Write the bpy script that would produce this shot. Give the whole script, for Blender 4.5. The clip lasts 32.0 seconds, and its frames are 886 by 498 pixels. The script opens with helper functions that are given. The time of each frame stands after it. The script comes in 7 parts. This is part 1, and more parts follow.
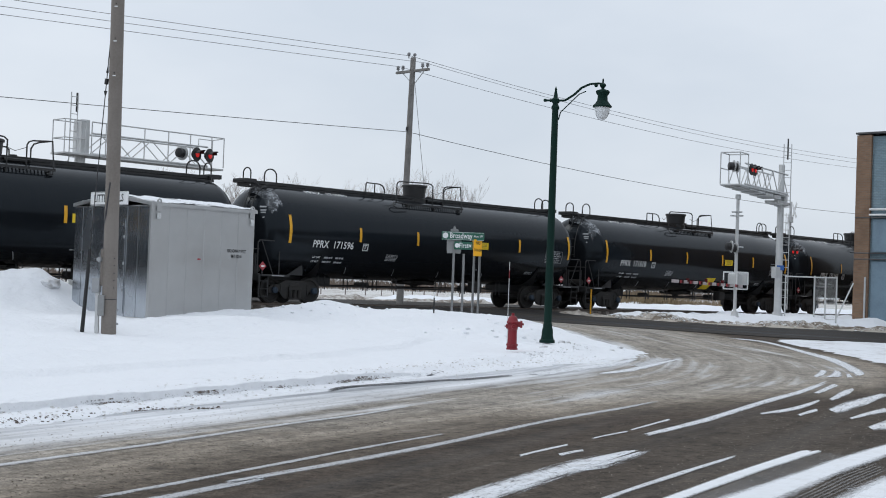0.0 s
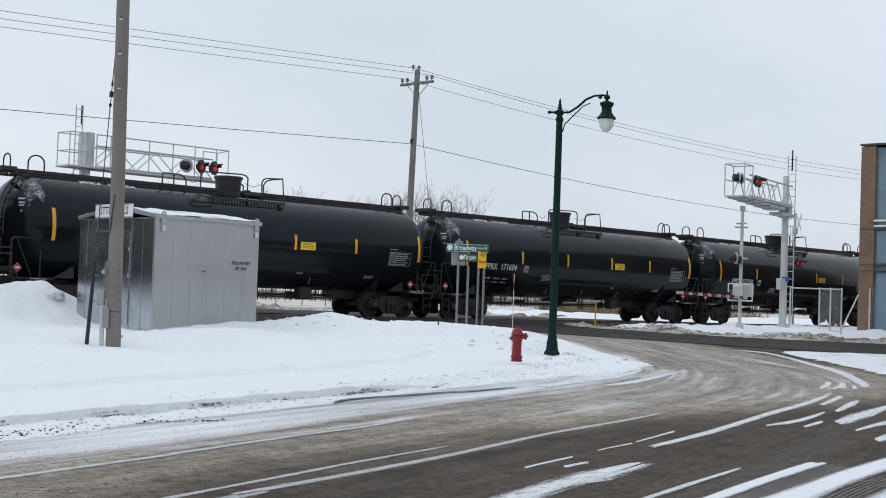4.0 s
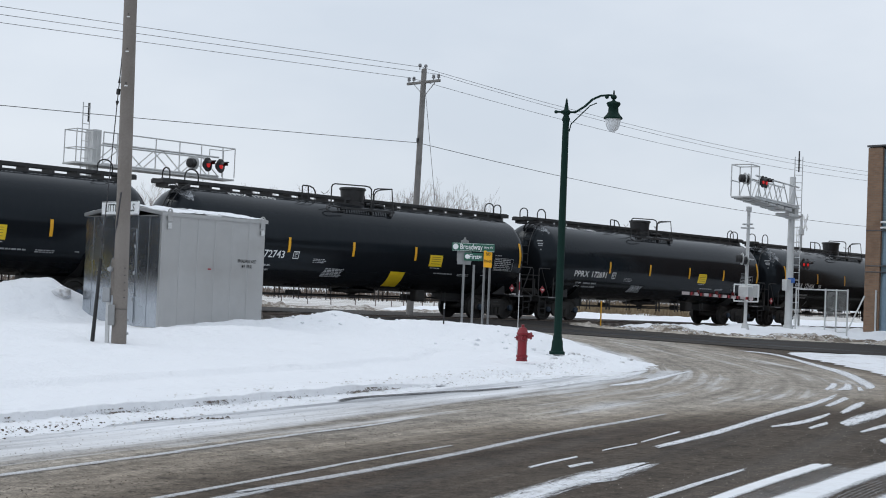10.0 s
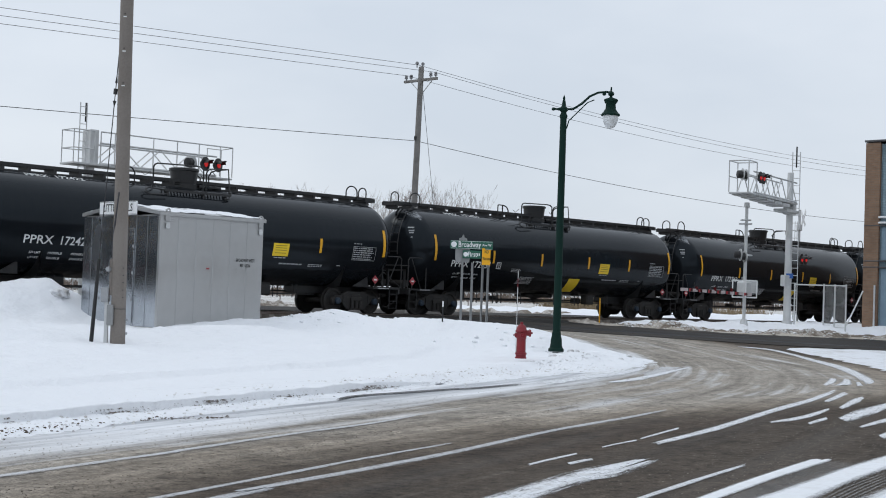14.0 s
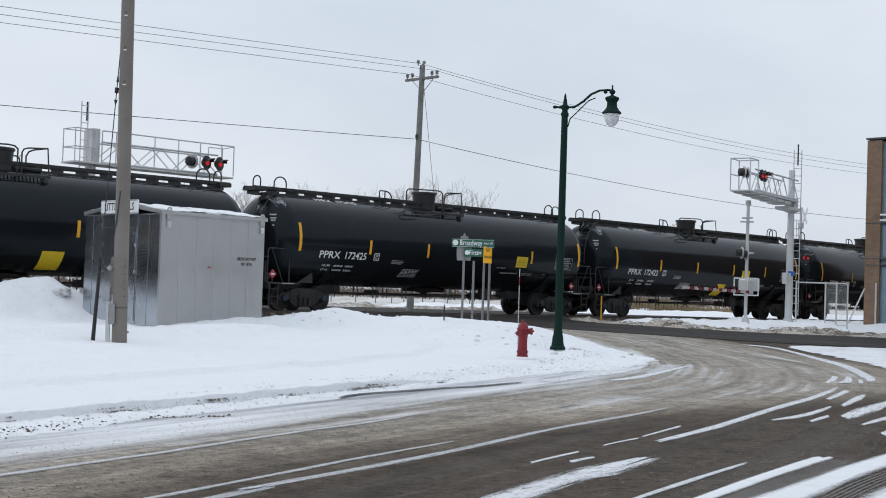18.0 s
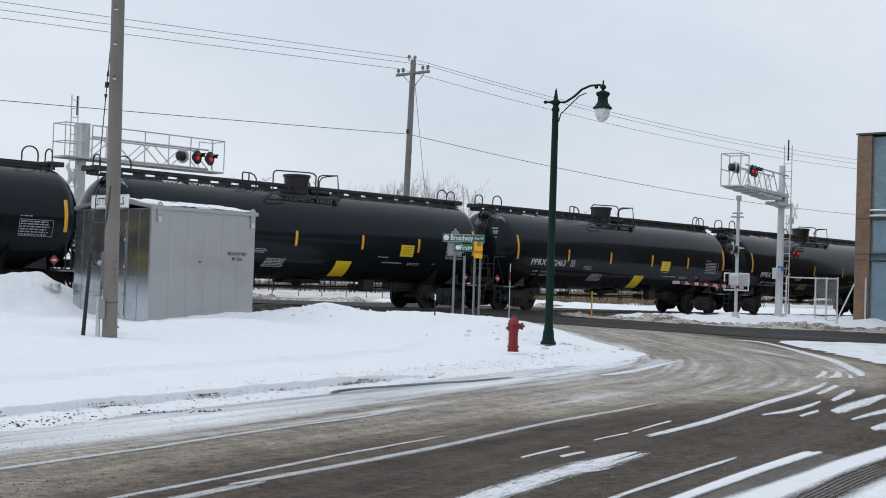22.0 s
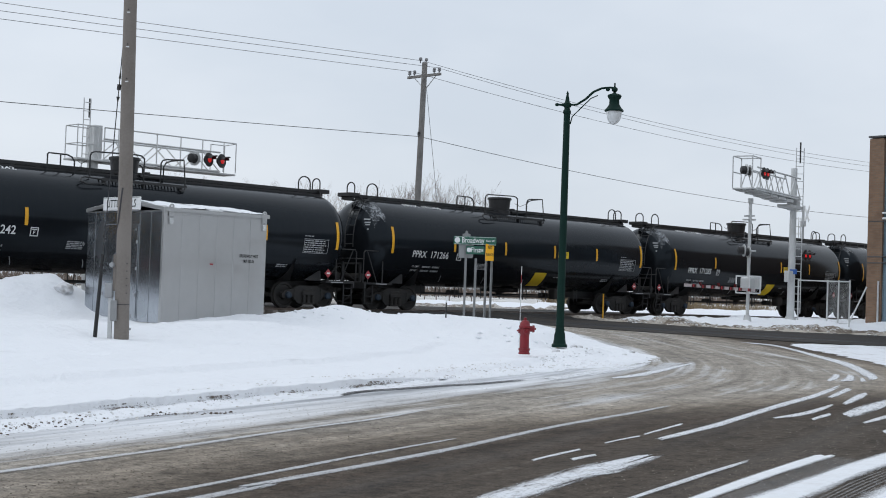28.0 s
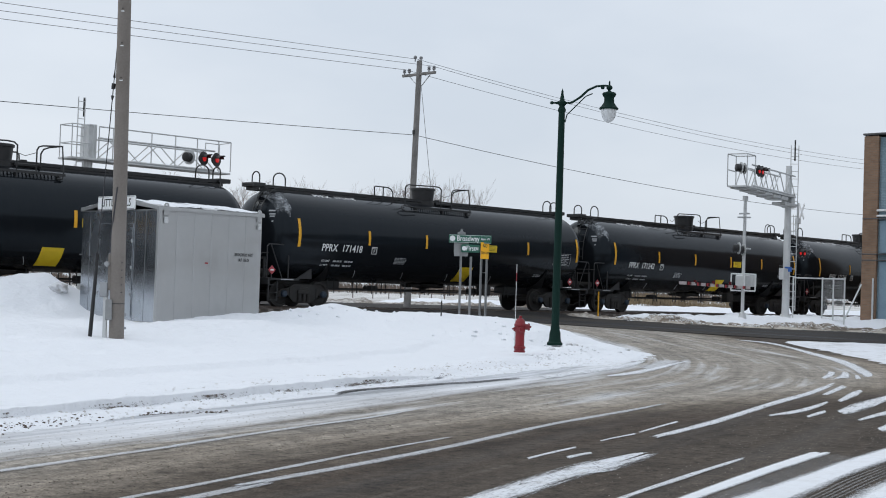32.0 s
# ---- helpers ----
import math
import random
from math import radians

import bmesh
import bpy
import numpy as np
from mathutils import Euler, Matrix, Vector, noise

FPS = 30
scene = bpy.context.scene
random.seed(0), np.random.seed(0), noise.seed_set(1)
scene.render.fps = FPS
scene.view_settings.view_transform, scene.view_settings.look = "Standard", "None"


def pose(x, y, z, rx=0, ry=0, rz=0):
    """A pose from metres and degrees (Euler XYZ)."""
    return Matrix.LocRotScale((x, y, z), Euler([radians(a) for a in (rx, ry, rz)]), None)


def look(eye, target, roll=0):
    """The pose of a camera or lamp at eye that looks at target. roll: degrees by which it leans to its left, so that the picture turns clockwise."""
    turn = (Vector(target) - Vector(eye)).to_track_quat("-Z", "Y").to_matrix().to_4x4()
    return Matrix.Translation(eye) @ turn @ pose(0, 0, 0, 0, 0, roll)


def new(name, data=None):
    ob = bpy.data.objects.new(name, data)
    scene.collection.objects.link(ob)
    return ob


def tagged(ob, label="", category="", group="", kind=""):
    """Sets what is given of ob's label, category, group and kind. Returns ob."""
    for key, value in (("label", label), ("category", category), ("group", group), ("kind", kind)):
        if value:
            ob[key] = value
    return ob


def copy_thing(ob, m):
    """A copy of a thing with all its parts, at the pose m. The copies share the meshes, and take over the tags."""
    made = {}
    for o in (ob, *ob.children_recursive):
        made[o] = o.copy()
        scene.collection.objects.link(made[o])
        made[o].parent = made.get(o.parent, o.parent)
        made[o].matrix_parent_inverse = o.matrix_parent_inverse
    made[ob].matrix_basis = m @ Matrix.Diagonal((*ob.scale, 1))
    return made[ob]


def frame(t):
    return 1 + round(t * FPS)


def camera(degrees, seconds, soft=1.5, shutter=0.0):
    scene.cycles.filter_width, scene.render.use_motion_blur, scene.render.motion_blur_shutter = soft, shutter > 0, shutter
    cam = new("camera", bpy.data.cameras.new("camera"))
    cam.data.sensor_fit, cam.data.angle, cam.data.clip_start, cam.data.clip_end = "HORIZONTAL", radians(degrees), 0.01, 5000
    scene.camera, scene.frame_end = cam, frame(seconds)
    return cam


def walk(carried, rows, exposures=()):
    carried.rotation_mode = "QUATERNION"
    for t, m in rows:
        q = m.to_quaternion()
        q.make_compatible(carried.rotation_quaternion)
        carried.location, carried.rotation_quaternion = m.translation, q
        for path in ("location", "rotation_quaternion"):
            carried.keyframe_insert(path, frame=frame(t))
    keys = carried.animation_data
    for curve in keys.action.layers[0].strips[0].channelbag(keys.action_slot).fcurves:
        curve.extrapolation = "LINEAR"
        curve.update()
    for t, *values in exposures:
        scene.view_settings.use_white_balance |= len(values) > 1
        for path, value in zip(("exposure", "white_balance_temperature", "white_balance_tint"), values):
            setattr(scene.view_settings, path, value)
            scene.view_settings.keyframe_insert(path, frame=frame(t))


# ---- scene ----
# camera: hand-held at one spot, it only sways
cam = camera(35.99, 32.0, soft=1.0)
EYE = Vector((0.0, 0.0, 1.552))


def aim(t, yaw, pitch, roll):
    y, p = radians(yaw), radians(pitch)
    ahead = Vector((math.sin(y) * math.cos(p), math.cos(y) * math.cos(p), math.sin(p)))
    return t, look(EYE, EYE + ahead * 10, roll)


walk(cam, [aim(*row) for row in (
    (0.0, 45.933, 1.490, 2.136),
    (0.5, 45.909, 1.523, 2.141),
    (1.0, 45.909, 1.686, 2.169),
    (1.5, 45.896, 1.866, 2.180),
    (2.0, 45.822, 1.971, 2.181),
    (2.5, 45.770, 1.968, 2.131),
    (3.0, 45.748, 1.976, 2.066),
    (3.5, 45.751, 1.986, 2.075),
    (5.5, 45.626, 1.966, 1.975),
    (6.0, 45.629, 2.001, 2.046),
    (6.5, 45.579, 2.020, 2.260),
    (7.0, 45.593, 2.046, 2.190),
    (7.5, 45.659, 2.067, 2.157),
    (8.0, 45.594, 2.064, 2.150),
    (8.5, 45.586, 2.027, 2.265),
    (9.0, 45.602, 2.022, 2.312),
    (9.5, 45.551, 2.025, 2.382),
    (10.0, 45.487, 1.937, 2.391),
    (10.5, 45.568, 1.867, 2.189),
    (11.0, 45.678, 1.892, 2.111),
    (11.5, 45.732, 2.021, 2.162),
    (12.0, 45.763, 2.038, 2.157),
    (12.5, 45.739, 1.968, 2.035),
    (13.0, 45.693, 1.929, 1.964),
    (13.5, 45.630, 1.889, 2.008),
    (14.0, 45.561, 1.850, 2.017),
    (14.5, 45.529, 1.818, 2.102),
    (16.5, 45.534, 1.633, 2.019),
    (17.0, 45.605, 1.664, 1.997),
    (17.5, 45.536, 1.741, 2.022),
    (18.0, 45.503, 1.777, 1.928),
    (18.5, 45.526, 1.795, 1.938),
    (19.0, 45.603, 1.791, 1.928),
    (19.5, 45.736, 1.783, 1.986),
    (20.0, 45.680, 1.746, 2.013),
    (20.5, 45.595, 1.745, 2.094),
    (21.0, 45.602, 1.756, 2.154),
    (21.5, 45.666, 1.623, 2.112),
    (22.0, 45.898, 1.578, 1.949),
    (22.5, 46.060, 1.631, 1.876),
    (23.0, 46.029, 1.719, 1.889),
    (23.5, 46.020, 1.761, 1.980),
    (24.0, 46.087, 1.735, 2.042),
    (24.5, 46.046, 1.721, 2.053),
    (25.0, 45.904, 1.681, 1.986),
    (25.5, 45.778, 1.649, 2.063),
    (27.5, 45.457, 1.702, 2.029),
    (28.0, 45.423, 1.665, 2.029),
    (28.5, 45.436, 1.665, 2.034),
    (29.0, 45.501, 1.701, 2.055),
    (29.5, 45.599, 1.671, 2.012),
    (30.0, 45.590, 1.646, 1.922),
    (30.5, 45.551, 1.650, 1.862),
    (31.0, 45.524, 1.676, 1.903),
    (31.5, 45.557, 1.665, 1.966),
    (32.0, 45.629, 1.603, 1.892),
)])

# ---- world and sun: flat winter overcast ----
world = bpy.data.worlds.new("overcast_sky")
scene.world = world
world.use_nodes = True
wt = world.node_tree
wn, wl = wt.nodes, wt.links
bg = wn["Background"]
sky = wn.new("ShaderNodeTexSky")
sky.sky_type = "NISHITA"
sky.sun_disc = False
sky.sun_elevation, sky.sun_rotation = radians(47), radians(-30)
sky_dim = wn.new("ShaderNodeVectorMath")
sky_dim.operation = "SCALE"
sky_dim.inputs["Scale"].default_value = 0.08
wl.new(sky.outputs["Color"], sky_dim.inputs[0])
wco = wn.new("ShaderNodeTexCoord")
wmap = wn.new("ShaderNodeMapping")
wmap.inputs["Scale"].default_value = (1.0, 1.0, 2.6)
wl.new(wco.outputs["Generated"], wmap.inputs["Vector"])
wnoise = wn.new("ShaderNodeTexNoise")
wnoise.inputs["Scale"].default_value = 2.1
wnoise.inputs["Detail"].default_value = 5.0
wnoise.inputs["Roughness"].default_value = 0.52
wl.new(wmap.outputs["Vector"], wnoise.inputs["Vector"])
wramp = wn.new("ShaderNodeValToRGB")
wramp.color_ramp.elements[0].position, wramp.color_ramp.elements[0].color = 0.36, (0.615, 0.678, 0.762, 1)
wramp.color_ramp.elements[1].position, wramp.color_ramp.elements[1].color = 0.62, (0.740, 0.792, 0.862, 1)
wl.new(wnoise.outputs["Fac"], wramp.inputs["Fac"])
wmix = wn.new("ShaderNodeMix")
wmix.data_type = "RGBA"
wmix.inputs["Factor"].default_value = 0.9
wl.new(sky_dim.outputs[0], wmix.inputs[6])
wl.new(wramp.outputs["Color"], wmix.inputs[7])
wsep = wn.new("ShaderNodeSeparateXYZ")
wl.new(wco.outputs["Generated"], wsep.inputs[0])
wgain = wn.new("ShaderNodeMapRange")  # an overcast sky is brightest overhead
wgain.inputs["From Min"].default_value, wgain.inputs["From Max"].default_value = 0.0, 1.0
wgain.inputs["To Min"].default_value, wgain.inputs["To Max"].default_value = 0.95, 1.29
wl.new(wsep.outputs["Z"], wgain.inputs["Value"])
wtone = wn.new("ShaderNodeVectorMath")
wtone.operation = "SCALE"
wl.new(wmix.outputs[2], wtone.inputs[0])
wl.new(wgain.outputs["Result"], wtone.inputs["Scale"])
wl.new(wtone.outputs[0], bg.inputs["Color"])
bg.inputs["Strength"].default_value = 1.10

sun_data = bpy.data.lights.new("sun", "SUN")
sun_data.energy, sun_data.angle, sun_data.color = 0.45, radians(24), (1.0, 0.98, 0.95)
sun = new("sun", sun_data)
sun.matrix_world = look((-20, 34, 42), (0, 0, 0))


# ---- helpers of this scene ----
def part(name, bm, material, parent=None, label="", smooth=None):
    """Link a bmesh as one mesh object under a thing or a part."""
    me = bpy.data.meshes.new(name)
    bm.to_mesh(me)
    bm.free()
    return part_of(name, me, material, parent, label, smooth)


def part_of(name, me, material, parent=None, label="", smooth=None):
    ob = new(name, me)
    if material is not None and not me.materials:
        for m in material if isinstance(material, (list, tuple)) else [material]:
            me.materials.append(m)
    if smooth is not None:
        me.polygons.foreach_set("use_smooth", [True] * len(me.polygons))
        me.set_sharp_from_angle(angle=radians(smooth))
    if parent is not None:
        ob.parent = parent
    if label:
        ob["label"] = label
    return ob


def sheet(name, verts, faces, material, uv=None, smooth=True):
    """A mesh from computed arrays, with an optional flow coordinate per vertex."""
    me = bpy.data.meshes.new(name)
    me.from_pydata([tuple(map(float, v)) for v in verts], [], [tuple(map(int, q)) for q in faces])
    if smooth:
        me.polygons.foreach_set("use_smooth", [True] * len(me.polygons))
    if uv is not None:
        layer = me.uv_layers.new(name="flow")
        loops = np.empty(len(me.loops), dtype=np.int32)
        me.loops.foreach_get("vertex_index", loops)
        layer.data.foreach_set("uv", np.asarray(uv, dtype=np.float32)[loops].ravel())
    me.materials.append(material)
    return new(name, me)


def box(bm, x0, x1, y0, y1, z0, z1, bevel=0.0, m=None):
    r = bmesh.ops.create_cube(bm, size=1.0)
    t = Matrix.LocRotScale(((x0 + x1) / 2, (y0 + y1) / 2, (z0 + z1) / 2), None, (abs(x1 - x0), abs(y1 - y0), abs(z1 - z0)))
    bmesh.ops.transform(bm, matrix=m @ t if m else t, verts=r["verts"])
    if bevel:
        edges = {e for v in r["verts"] for e in v.link_edges}
        bmesh.ops.bevel(bm, geom=list(edges), offset=bevel, segments=1, affect="EDGES", clamp_overlap=True)


def rod(bm, a, b, r0, r1=None, seg=8, caps=True):
    """A round bar from a to b."""
    a, b = Vector(a), Vector(b)
    d = b - a
    q = bmesh.ops.create_cone(bm, cap_ends=caps, segments=seg, radius1=r0, radius2=r0 if r1 is None else r1, depth=d.length)
    bmesh.ops.transform(bm, matrix=Matrix.Translation((a + b) / 2) @ d.to_track_quat("Z", "Y").to_matrix().to_4x4(), verts=q["verts"])


def pipe(bm, points, r, seg=6):
    """A bent tube through points, with mitred joints."""
    pts = [Vector(p) for p in points]
    rings = []
    for i, p in enumerate(pts):
        a = pts[i] - pts[i - 1] if i else pts[1] - pts[0]
        b = pts[i + 1] - pts[i] if i + 1 < len(pts) else a
        d = (a.normalized() + b.normalized()).normalized()
        q = d.to_track_quat("Z", "Y")
        rings.append([bm.verts.new(p + q @ Vector((r * math.cos(k * math.tau / seg), r * math.sin(k * math.tau / seg), 0))) for k in range(seg)])
    for s, e in zip(rings, rings[1:]):
        # pair the rings where they lie closest, so that the tube doesn't twist
        off = min(range(seg), key=lambda o: sum((s[k].co - e[(k + o) % seg].co).length for k in range(seg)))
        for k in range(seg):
            bm.faces.new((s[k], s[(k + 1) % seg], e[(k + 1 + off) % seg], e[(k + off) % seg]))
    bm.faces.new(rings[0][::-1])
    bm.faces.new(rings[-1])
    bmesh.ops.recalc_face_normals(bm, faces=bm.faces[:])


def lathe(bm, profile, seg=24, m=None):
    """Turn a profile of (radius, height) about the z axis."""
    rings = []
    for r, z in profile:
        ring = [bm.verts.new((r * math.cos(k * math.tau / seg), r * math.sin(k * math.tau / seg), z)) for k in range(seg)] if r > 1e-5 else [bm.verts.new((0, 0, z))]
        rings.append(ring)
    made = [v for ring in rings for v in ring]
    for a, b in zip(rings, rings[1:]):
        for k in range(seg):
            j = (k + 1) % seg
            if len(a) == 1 and len(b) > 1:
                bm.faces.new((a[0], b[j], b[k]))
            elif len(b) == 1 and len(a) > 1:
                bm.faces.new((a[k], a[j], b[0]))
            elif len(a) > 1:
                bm.faces.new((a[k], a[j], b[j], b[k]))
    if len(rings[0]) > 1:
        bm.faces.new(rings[0][::-1])
    if len(rings[-1]) > 1:
        bm.faces.new(rings[-1])
    if m:
        bmesh.ops.transform(bm, matrix=m, verts=made)
    bmesh.ops.recalc_face_normals(bm, faces=bm.faces[:])


def lettering(text, size, slant=0.0):
    """A flat mesh of writing, centred, in the x-z plane and facing -y."""
    cu = bpy.data.curves.new("lettering", "FONT")
    cu.body, cu.size, cu.align_x, cu.align_y = text, size, "CENTER", "CENTER"
    cu.resolution_u, cu.offset, cu.shear = 2, size * 0.012, slant
    ob = bpy.data.objects.new("lettering", cu)
    me = bpy.data.meshes.new_from_object(ob)
    bpy.data.objects.remove(ob)
    bpy.data.curves.remove(cu)
    me.transform(Matrix.Rotation(radians(90), 4, "X"))
    me.materials.clear()
    return me


def smoothstep(a, b, x):
    t = np.clip((np.asarray(x, float) - a) / (b - a), 0, 1)
    return t * t * (3 - 2 * t)


# ---- materials ----
def base_material(name):
    m = bpy.data.materials.new(name)
    m.use_nodes = True
    n, l = m.node_tree.nodes, m.node_tree.links
    return m, n, l, n["Principled BSDF"]


def noise_node(n, l, source, scale, detail=4.0, rough=0.55, stretch=None):
    if stretch:
        mp = n.new("ShaderNodeMapping")
        mp.inputs["Scale"].default_value = stretch
        l.new(source, mp.inputs["Vector"])
        source = mp.outputs["Vector"]
    t = n.new("ShaderNodeTexNoise")
    t.inputs["Scale"].default_value, t.inputs["Detail"].default_value, t.inputs["Roughness"].default_value = scale, detail, rough
    l.new(source, t.inputs["Vector"])
    return t.outputs["Fac"]


def ramp_node(n, l, source, stops):
    r = n.new("ShaderNodeValToRGB")
    e = r.color_ramp.elements
    while len(e) < len(stops):
        e.new(0.5)
    for k, (p, c) in enumerate(stops):
        e[k].position = p
        e[k].color = (c, c, c, 1) if isinstance(c, (int, float)) else (*c, 1)
    l.new(source, r.inputs["Fac"])
    return r.outputs["Color"]


def mix_node(n, l, fac, a, b):
    x = n.new("ShaderNodeMix")
    x.data_type = "RGBA"
    for socket, value in ((x.inputs[0], fac), (x.inputs[6], a), (x.inputs[7], b)):
        if isinstance(value, (int, float)):
            socket.default_value = value
        elif isinstance(value, tuple):
            socket.default_value = (*value, 1)
        else:
            l.new(value, socket)
    return x.outputs[2]


def math_node(n, l, op, a, b=0.0):
    x = n.new("ShaderNodeMath")
    x.operation = op
    for socket, value in ((x.inputs[0], a), (x.inputs[1], b)):
        if isinstance(value, (int, float)):
            socket.default_value = value
        else:
            l.new(value, socket)
    return x.outputs[0]


def tone_node(n, l, color, gain):
    x = n.new("ShaderNodeMix")
    x.data_type, x.blend_type = "RGBA", "MULTIPLY"
    x.inputs[0].default_value = 1.0
    l.new(color, x.inputs[6])
    l.new(gain, x.inputs[7])
    return x.outputs[2]


def bump_node(n, l, b, height, strength, distance):
    x = n.new("ShaderNodeBump")
    x.inputs["Strength"].default_value, x.inputs["Distance"].default_value = strength, distance
    l.new(height, x.inputs["Height"])
    l.new(x.outputs["Normal"], b.inputs["Normal"])


def surface(name, color, worn, rough=0.6, metal=0.0, large=1.2, fine=30.0, bump=0.2, amount=0.5, gloss=None, coat=0.0):
    """Paint, metal, concrete and the like: two scales of wear over one colour."""
    m, n, l, b = base_material(name)
    co = n.new("ShaderNodeTexCoord").outputs["Object"]
    big, small = noise_node(n, l, co, large, 5), noise_node(n, l, co, fine, 4)
    mask = ramp_node(n, l, math_node(n, l, "ADD", math_node(n, l, "MULTIPLY", big, 0.65), math_node(n, l, "MULTIPLY", small, 0.35)), [(0.42, 0.0), (0.66, amount)])
    l.new(mix_node(n, l, mask, color, worn), b.inputs["Base Color"])
    b.inputs["Metallic"].default_value = metal
    l.new(ramp_node(n, l, big, [(0.3, max(rough - 0.1, 0.02)), (0.7, min(rough + 0.12, 1.0))]), b.inputs["Roughness"])
    if coat:
        b.inputs["Coat Weight"].default_value, b.inputs["Coat Roughness"].default_value = coat, 0.12
    if bump:
        bump_node(n, l, b, small, bump, 0.004)
    return m


def glow(name, color, strength):
    m, n, l, b = base_material(name)
    b.inputs["Base Color"].default_value = (*color, 1)
    b.inputs["Emission Color"].default_value = (*color, 1)
    b.inputs["Emission Strength"].default_value = strength
    b.inputs["Roughness"].default_value = 0.25
    return m


def snow_material(name, clean, dirt, dirt_low, dirt_high, scale=0.5):
    m, n, l, b = base_material(name)
    co = n.new("ShaderNodeTexCoord").outputs["Object"]
    big, mid, fine = noise_node(n, l, co, scale, 6, 0.6), noise_node(n, l, co, 5.0, 5, 0.6), noise_node(n, l, co, 45.0, 3)
    mask = ramp_node(n, l, math_node(n, l, "ADD", math_node(n, l, "MULTIPLY", big, 0.55), math_node(n, l, "MULTIPLY", mid, 0.45)), [(dirt_low, 0.0), (dirt_high, 1.0)])
    l.new(mix_node(n, l, mask, clean, dirt), b.inputs["Base Color"])
    b.inputs["Roughness"].default_value = 0.85
    b.inputs["Subsurface Weight"].default_value = 0.0
    h = math_node(n, l, "ADD", mid, math_node(n, l, "MULTIPLY", fine, 0.25))
    bump_node(n, l, b, h, 0.75, 0.09)
    return m


M_snow = snow_material("snow", (0.84, 0.86, 0.89), (0.70, 0.72, 0.75), 0.56, 0.80, 0.35)
M_snow_dirty = snow_material("plowed_snow", (0.52, 0.48, 0.43), (0.15, 0.12, 0.09), 0.40, 0.55, 1.4)
M_snow_thin = snow_material("thin_road_snow", (0.78, 0.80, 0.83), (0.42, 0.40, 0.38), 0.50, 0.74, 0.8)
M_field = snow_material("snowy_ground", (0.72, 0.715, 0.70), (0.25, 0.21, 0.17), 0.46, 0.62, 0.22)
M_galv = surface("bright_sheet_steel", (0.50, 0.53, 0.565), (0.42, 0.45, 0.48), 0.23, 0.95, 0.8, 3, 0.0, 0.6)
M_snow_far = snow_material("trodden_far_snow", (0.62, 0.60, 0.57), (0.17, 0.14, 0.11), 0.40, 0.56, 0.5)
M_slush_edge = snow_material("sandy_edge_slush", (0.50, 0.46, 0.40), (0.30, 0.26, 0.21), 0.44, 0.62, 1.2)
M_bed = snow_material("muddy_ballast", (0.085, 0.07, 0.058), (0.50, 0.485, 0.46), 0.57, 0.70, 1.1)
M_galv_light = surface("pale_galvanised_steel", (0.50, 0.505, 0.505), (0.42, 0.425, 0.425), 0.40, 0.85, 0.9, 3, 0.0, 0.5)
M_mast = surface("aluminium_paint", (0.60, 0.61, 0.61), (0.46, 0.465, 0.46), 0.5, 0.2, 2.0, 20, 0.08, 0.6)
M_wood = surface("weathered_pole_wood", (0.215, 0.192, 0.172), (0.145, 0.125, 0.108), 0.85, 0.0, 0.6, 24, 0.4, 0.8)
M_seam = surface("pale_seam_steel", (0.43, 0.435, 0.435), (0.36, 0.365, 0.365), 0.5, 0.2, 2.0, 20, 0.0, 0.6)
M_box = surface("dull_grey_box", (0.33, 0.34, 0.35), (0.24, 0.25, 0.255), 0.55, 0.1, 2.0, 20, 0.05, 0.6)
M_wood_grey = surface("grey_pole_wood", (0.24, 0.23, 0.22), (0.14, 0.135, 0.13), 0.85, 0.0, 2.0, 16, 0.4, 0.8)
M_green = surface("dark_green_paint", (0.004, 0.022, 0.017), (0.007, 0.030, 0.023), 0.62, 0.0, 3.0, 30, 0.05, 0.5)
M_green.node_tree.nodes["Principled BSDF"].inputs["Specular IOR Level"].default_value = 0.15
M_signgreen = surface("sign_green", (0.012, 0.105, 0.068), (0.02, 0.095, 0.062), 0.45, 0.0, 2.0, 20, 0.0, 0.5)
M_post = surface("dull_post_steel", (0.30, 0.305, 0.305), (0.22, 0.225, 0.225), 0.55, 0.4, 2.0, 20, 0.05, 0.6)
M_white = surface("white_paint", (0.78, 0.79, 0.79), (0.62, 0.63, 0.63), 0.5, 0.0, 2.0, 20, 0.02, 0.5)
M_black = surface("black_paint", (0.012, 0.012, 0.013), (0.03, 0.03, 0.03), 0.5, 0.0, 2.0, 20, 0.05, 0.6)
M_red = surface("hydrant_red", (0.22, 0.010, 0.018), (0.15, 0.010, 0.015), 0.45, 0.0, 4.0, 30, 0.1, 0.7)
M_yellow = surface("sign_yellow", (0.95, 0.47, 0.008), (0.88, 0.43, 0.012), 0.5, 0.0, 2.0, 20, 0.0, 0.4)
M_wire = surface("cable_black", (0.05, 0.05, 0.055), (0.03, 0.03, 0.03), 0.6, 0.3, 2.0, 20, 0.0, 0.4)

# ---- the plan: the track runs along x at TRACK_Y; the main road crosses it askew ----
TRACK_Y, RAIL_Z, BODY_Z = 37.92, 0.69, 0.55


def ground_z(x, y):
    return 0.46 * smoothstep(18.5, 35.0, y)


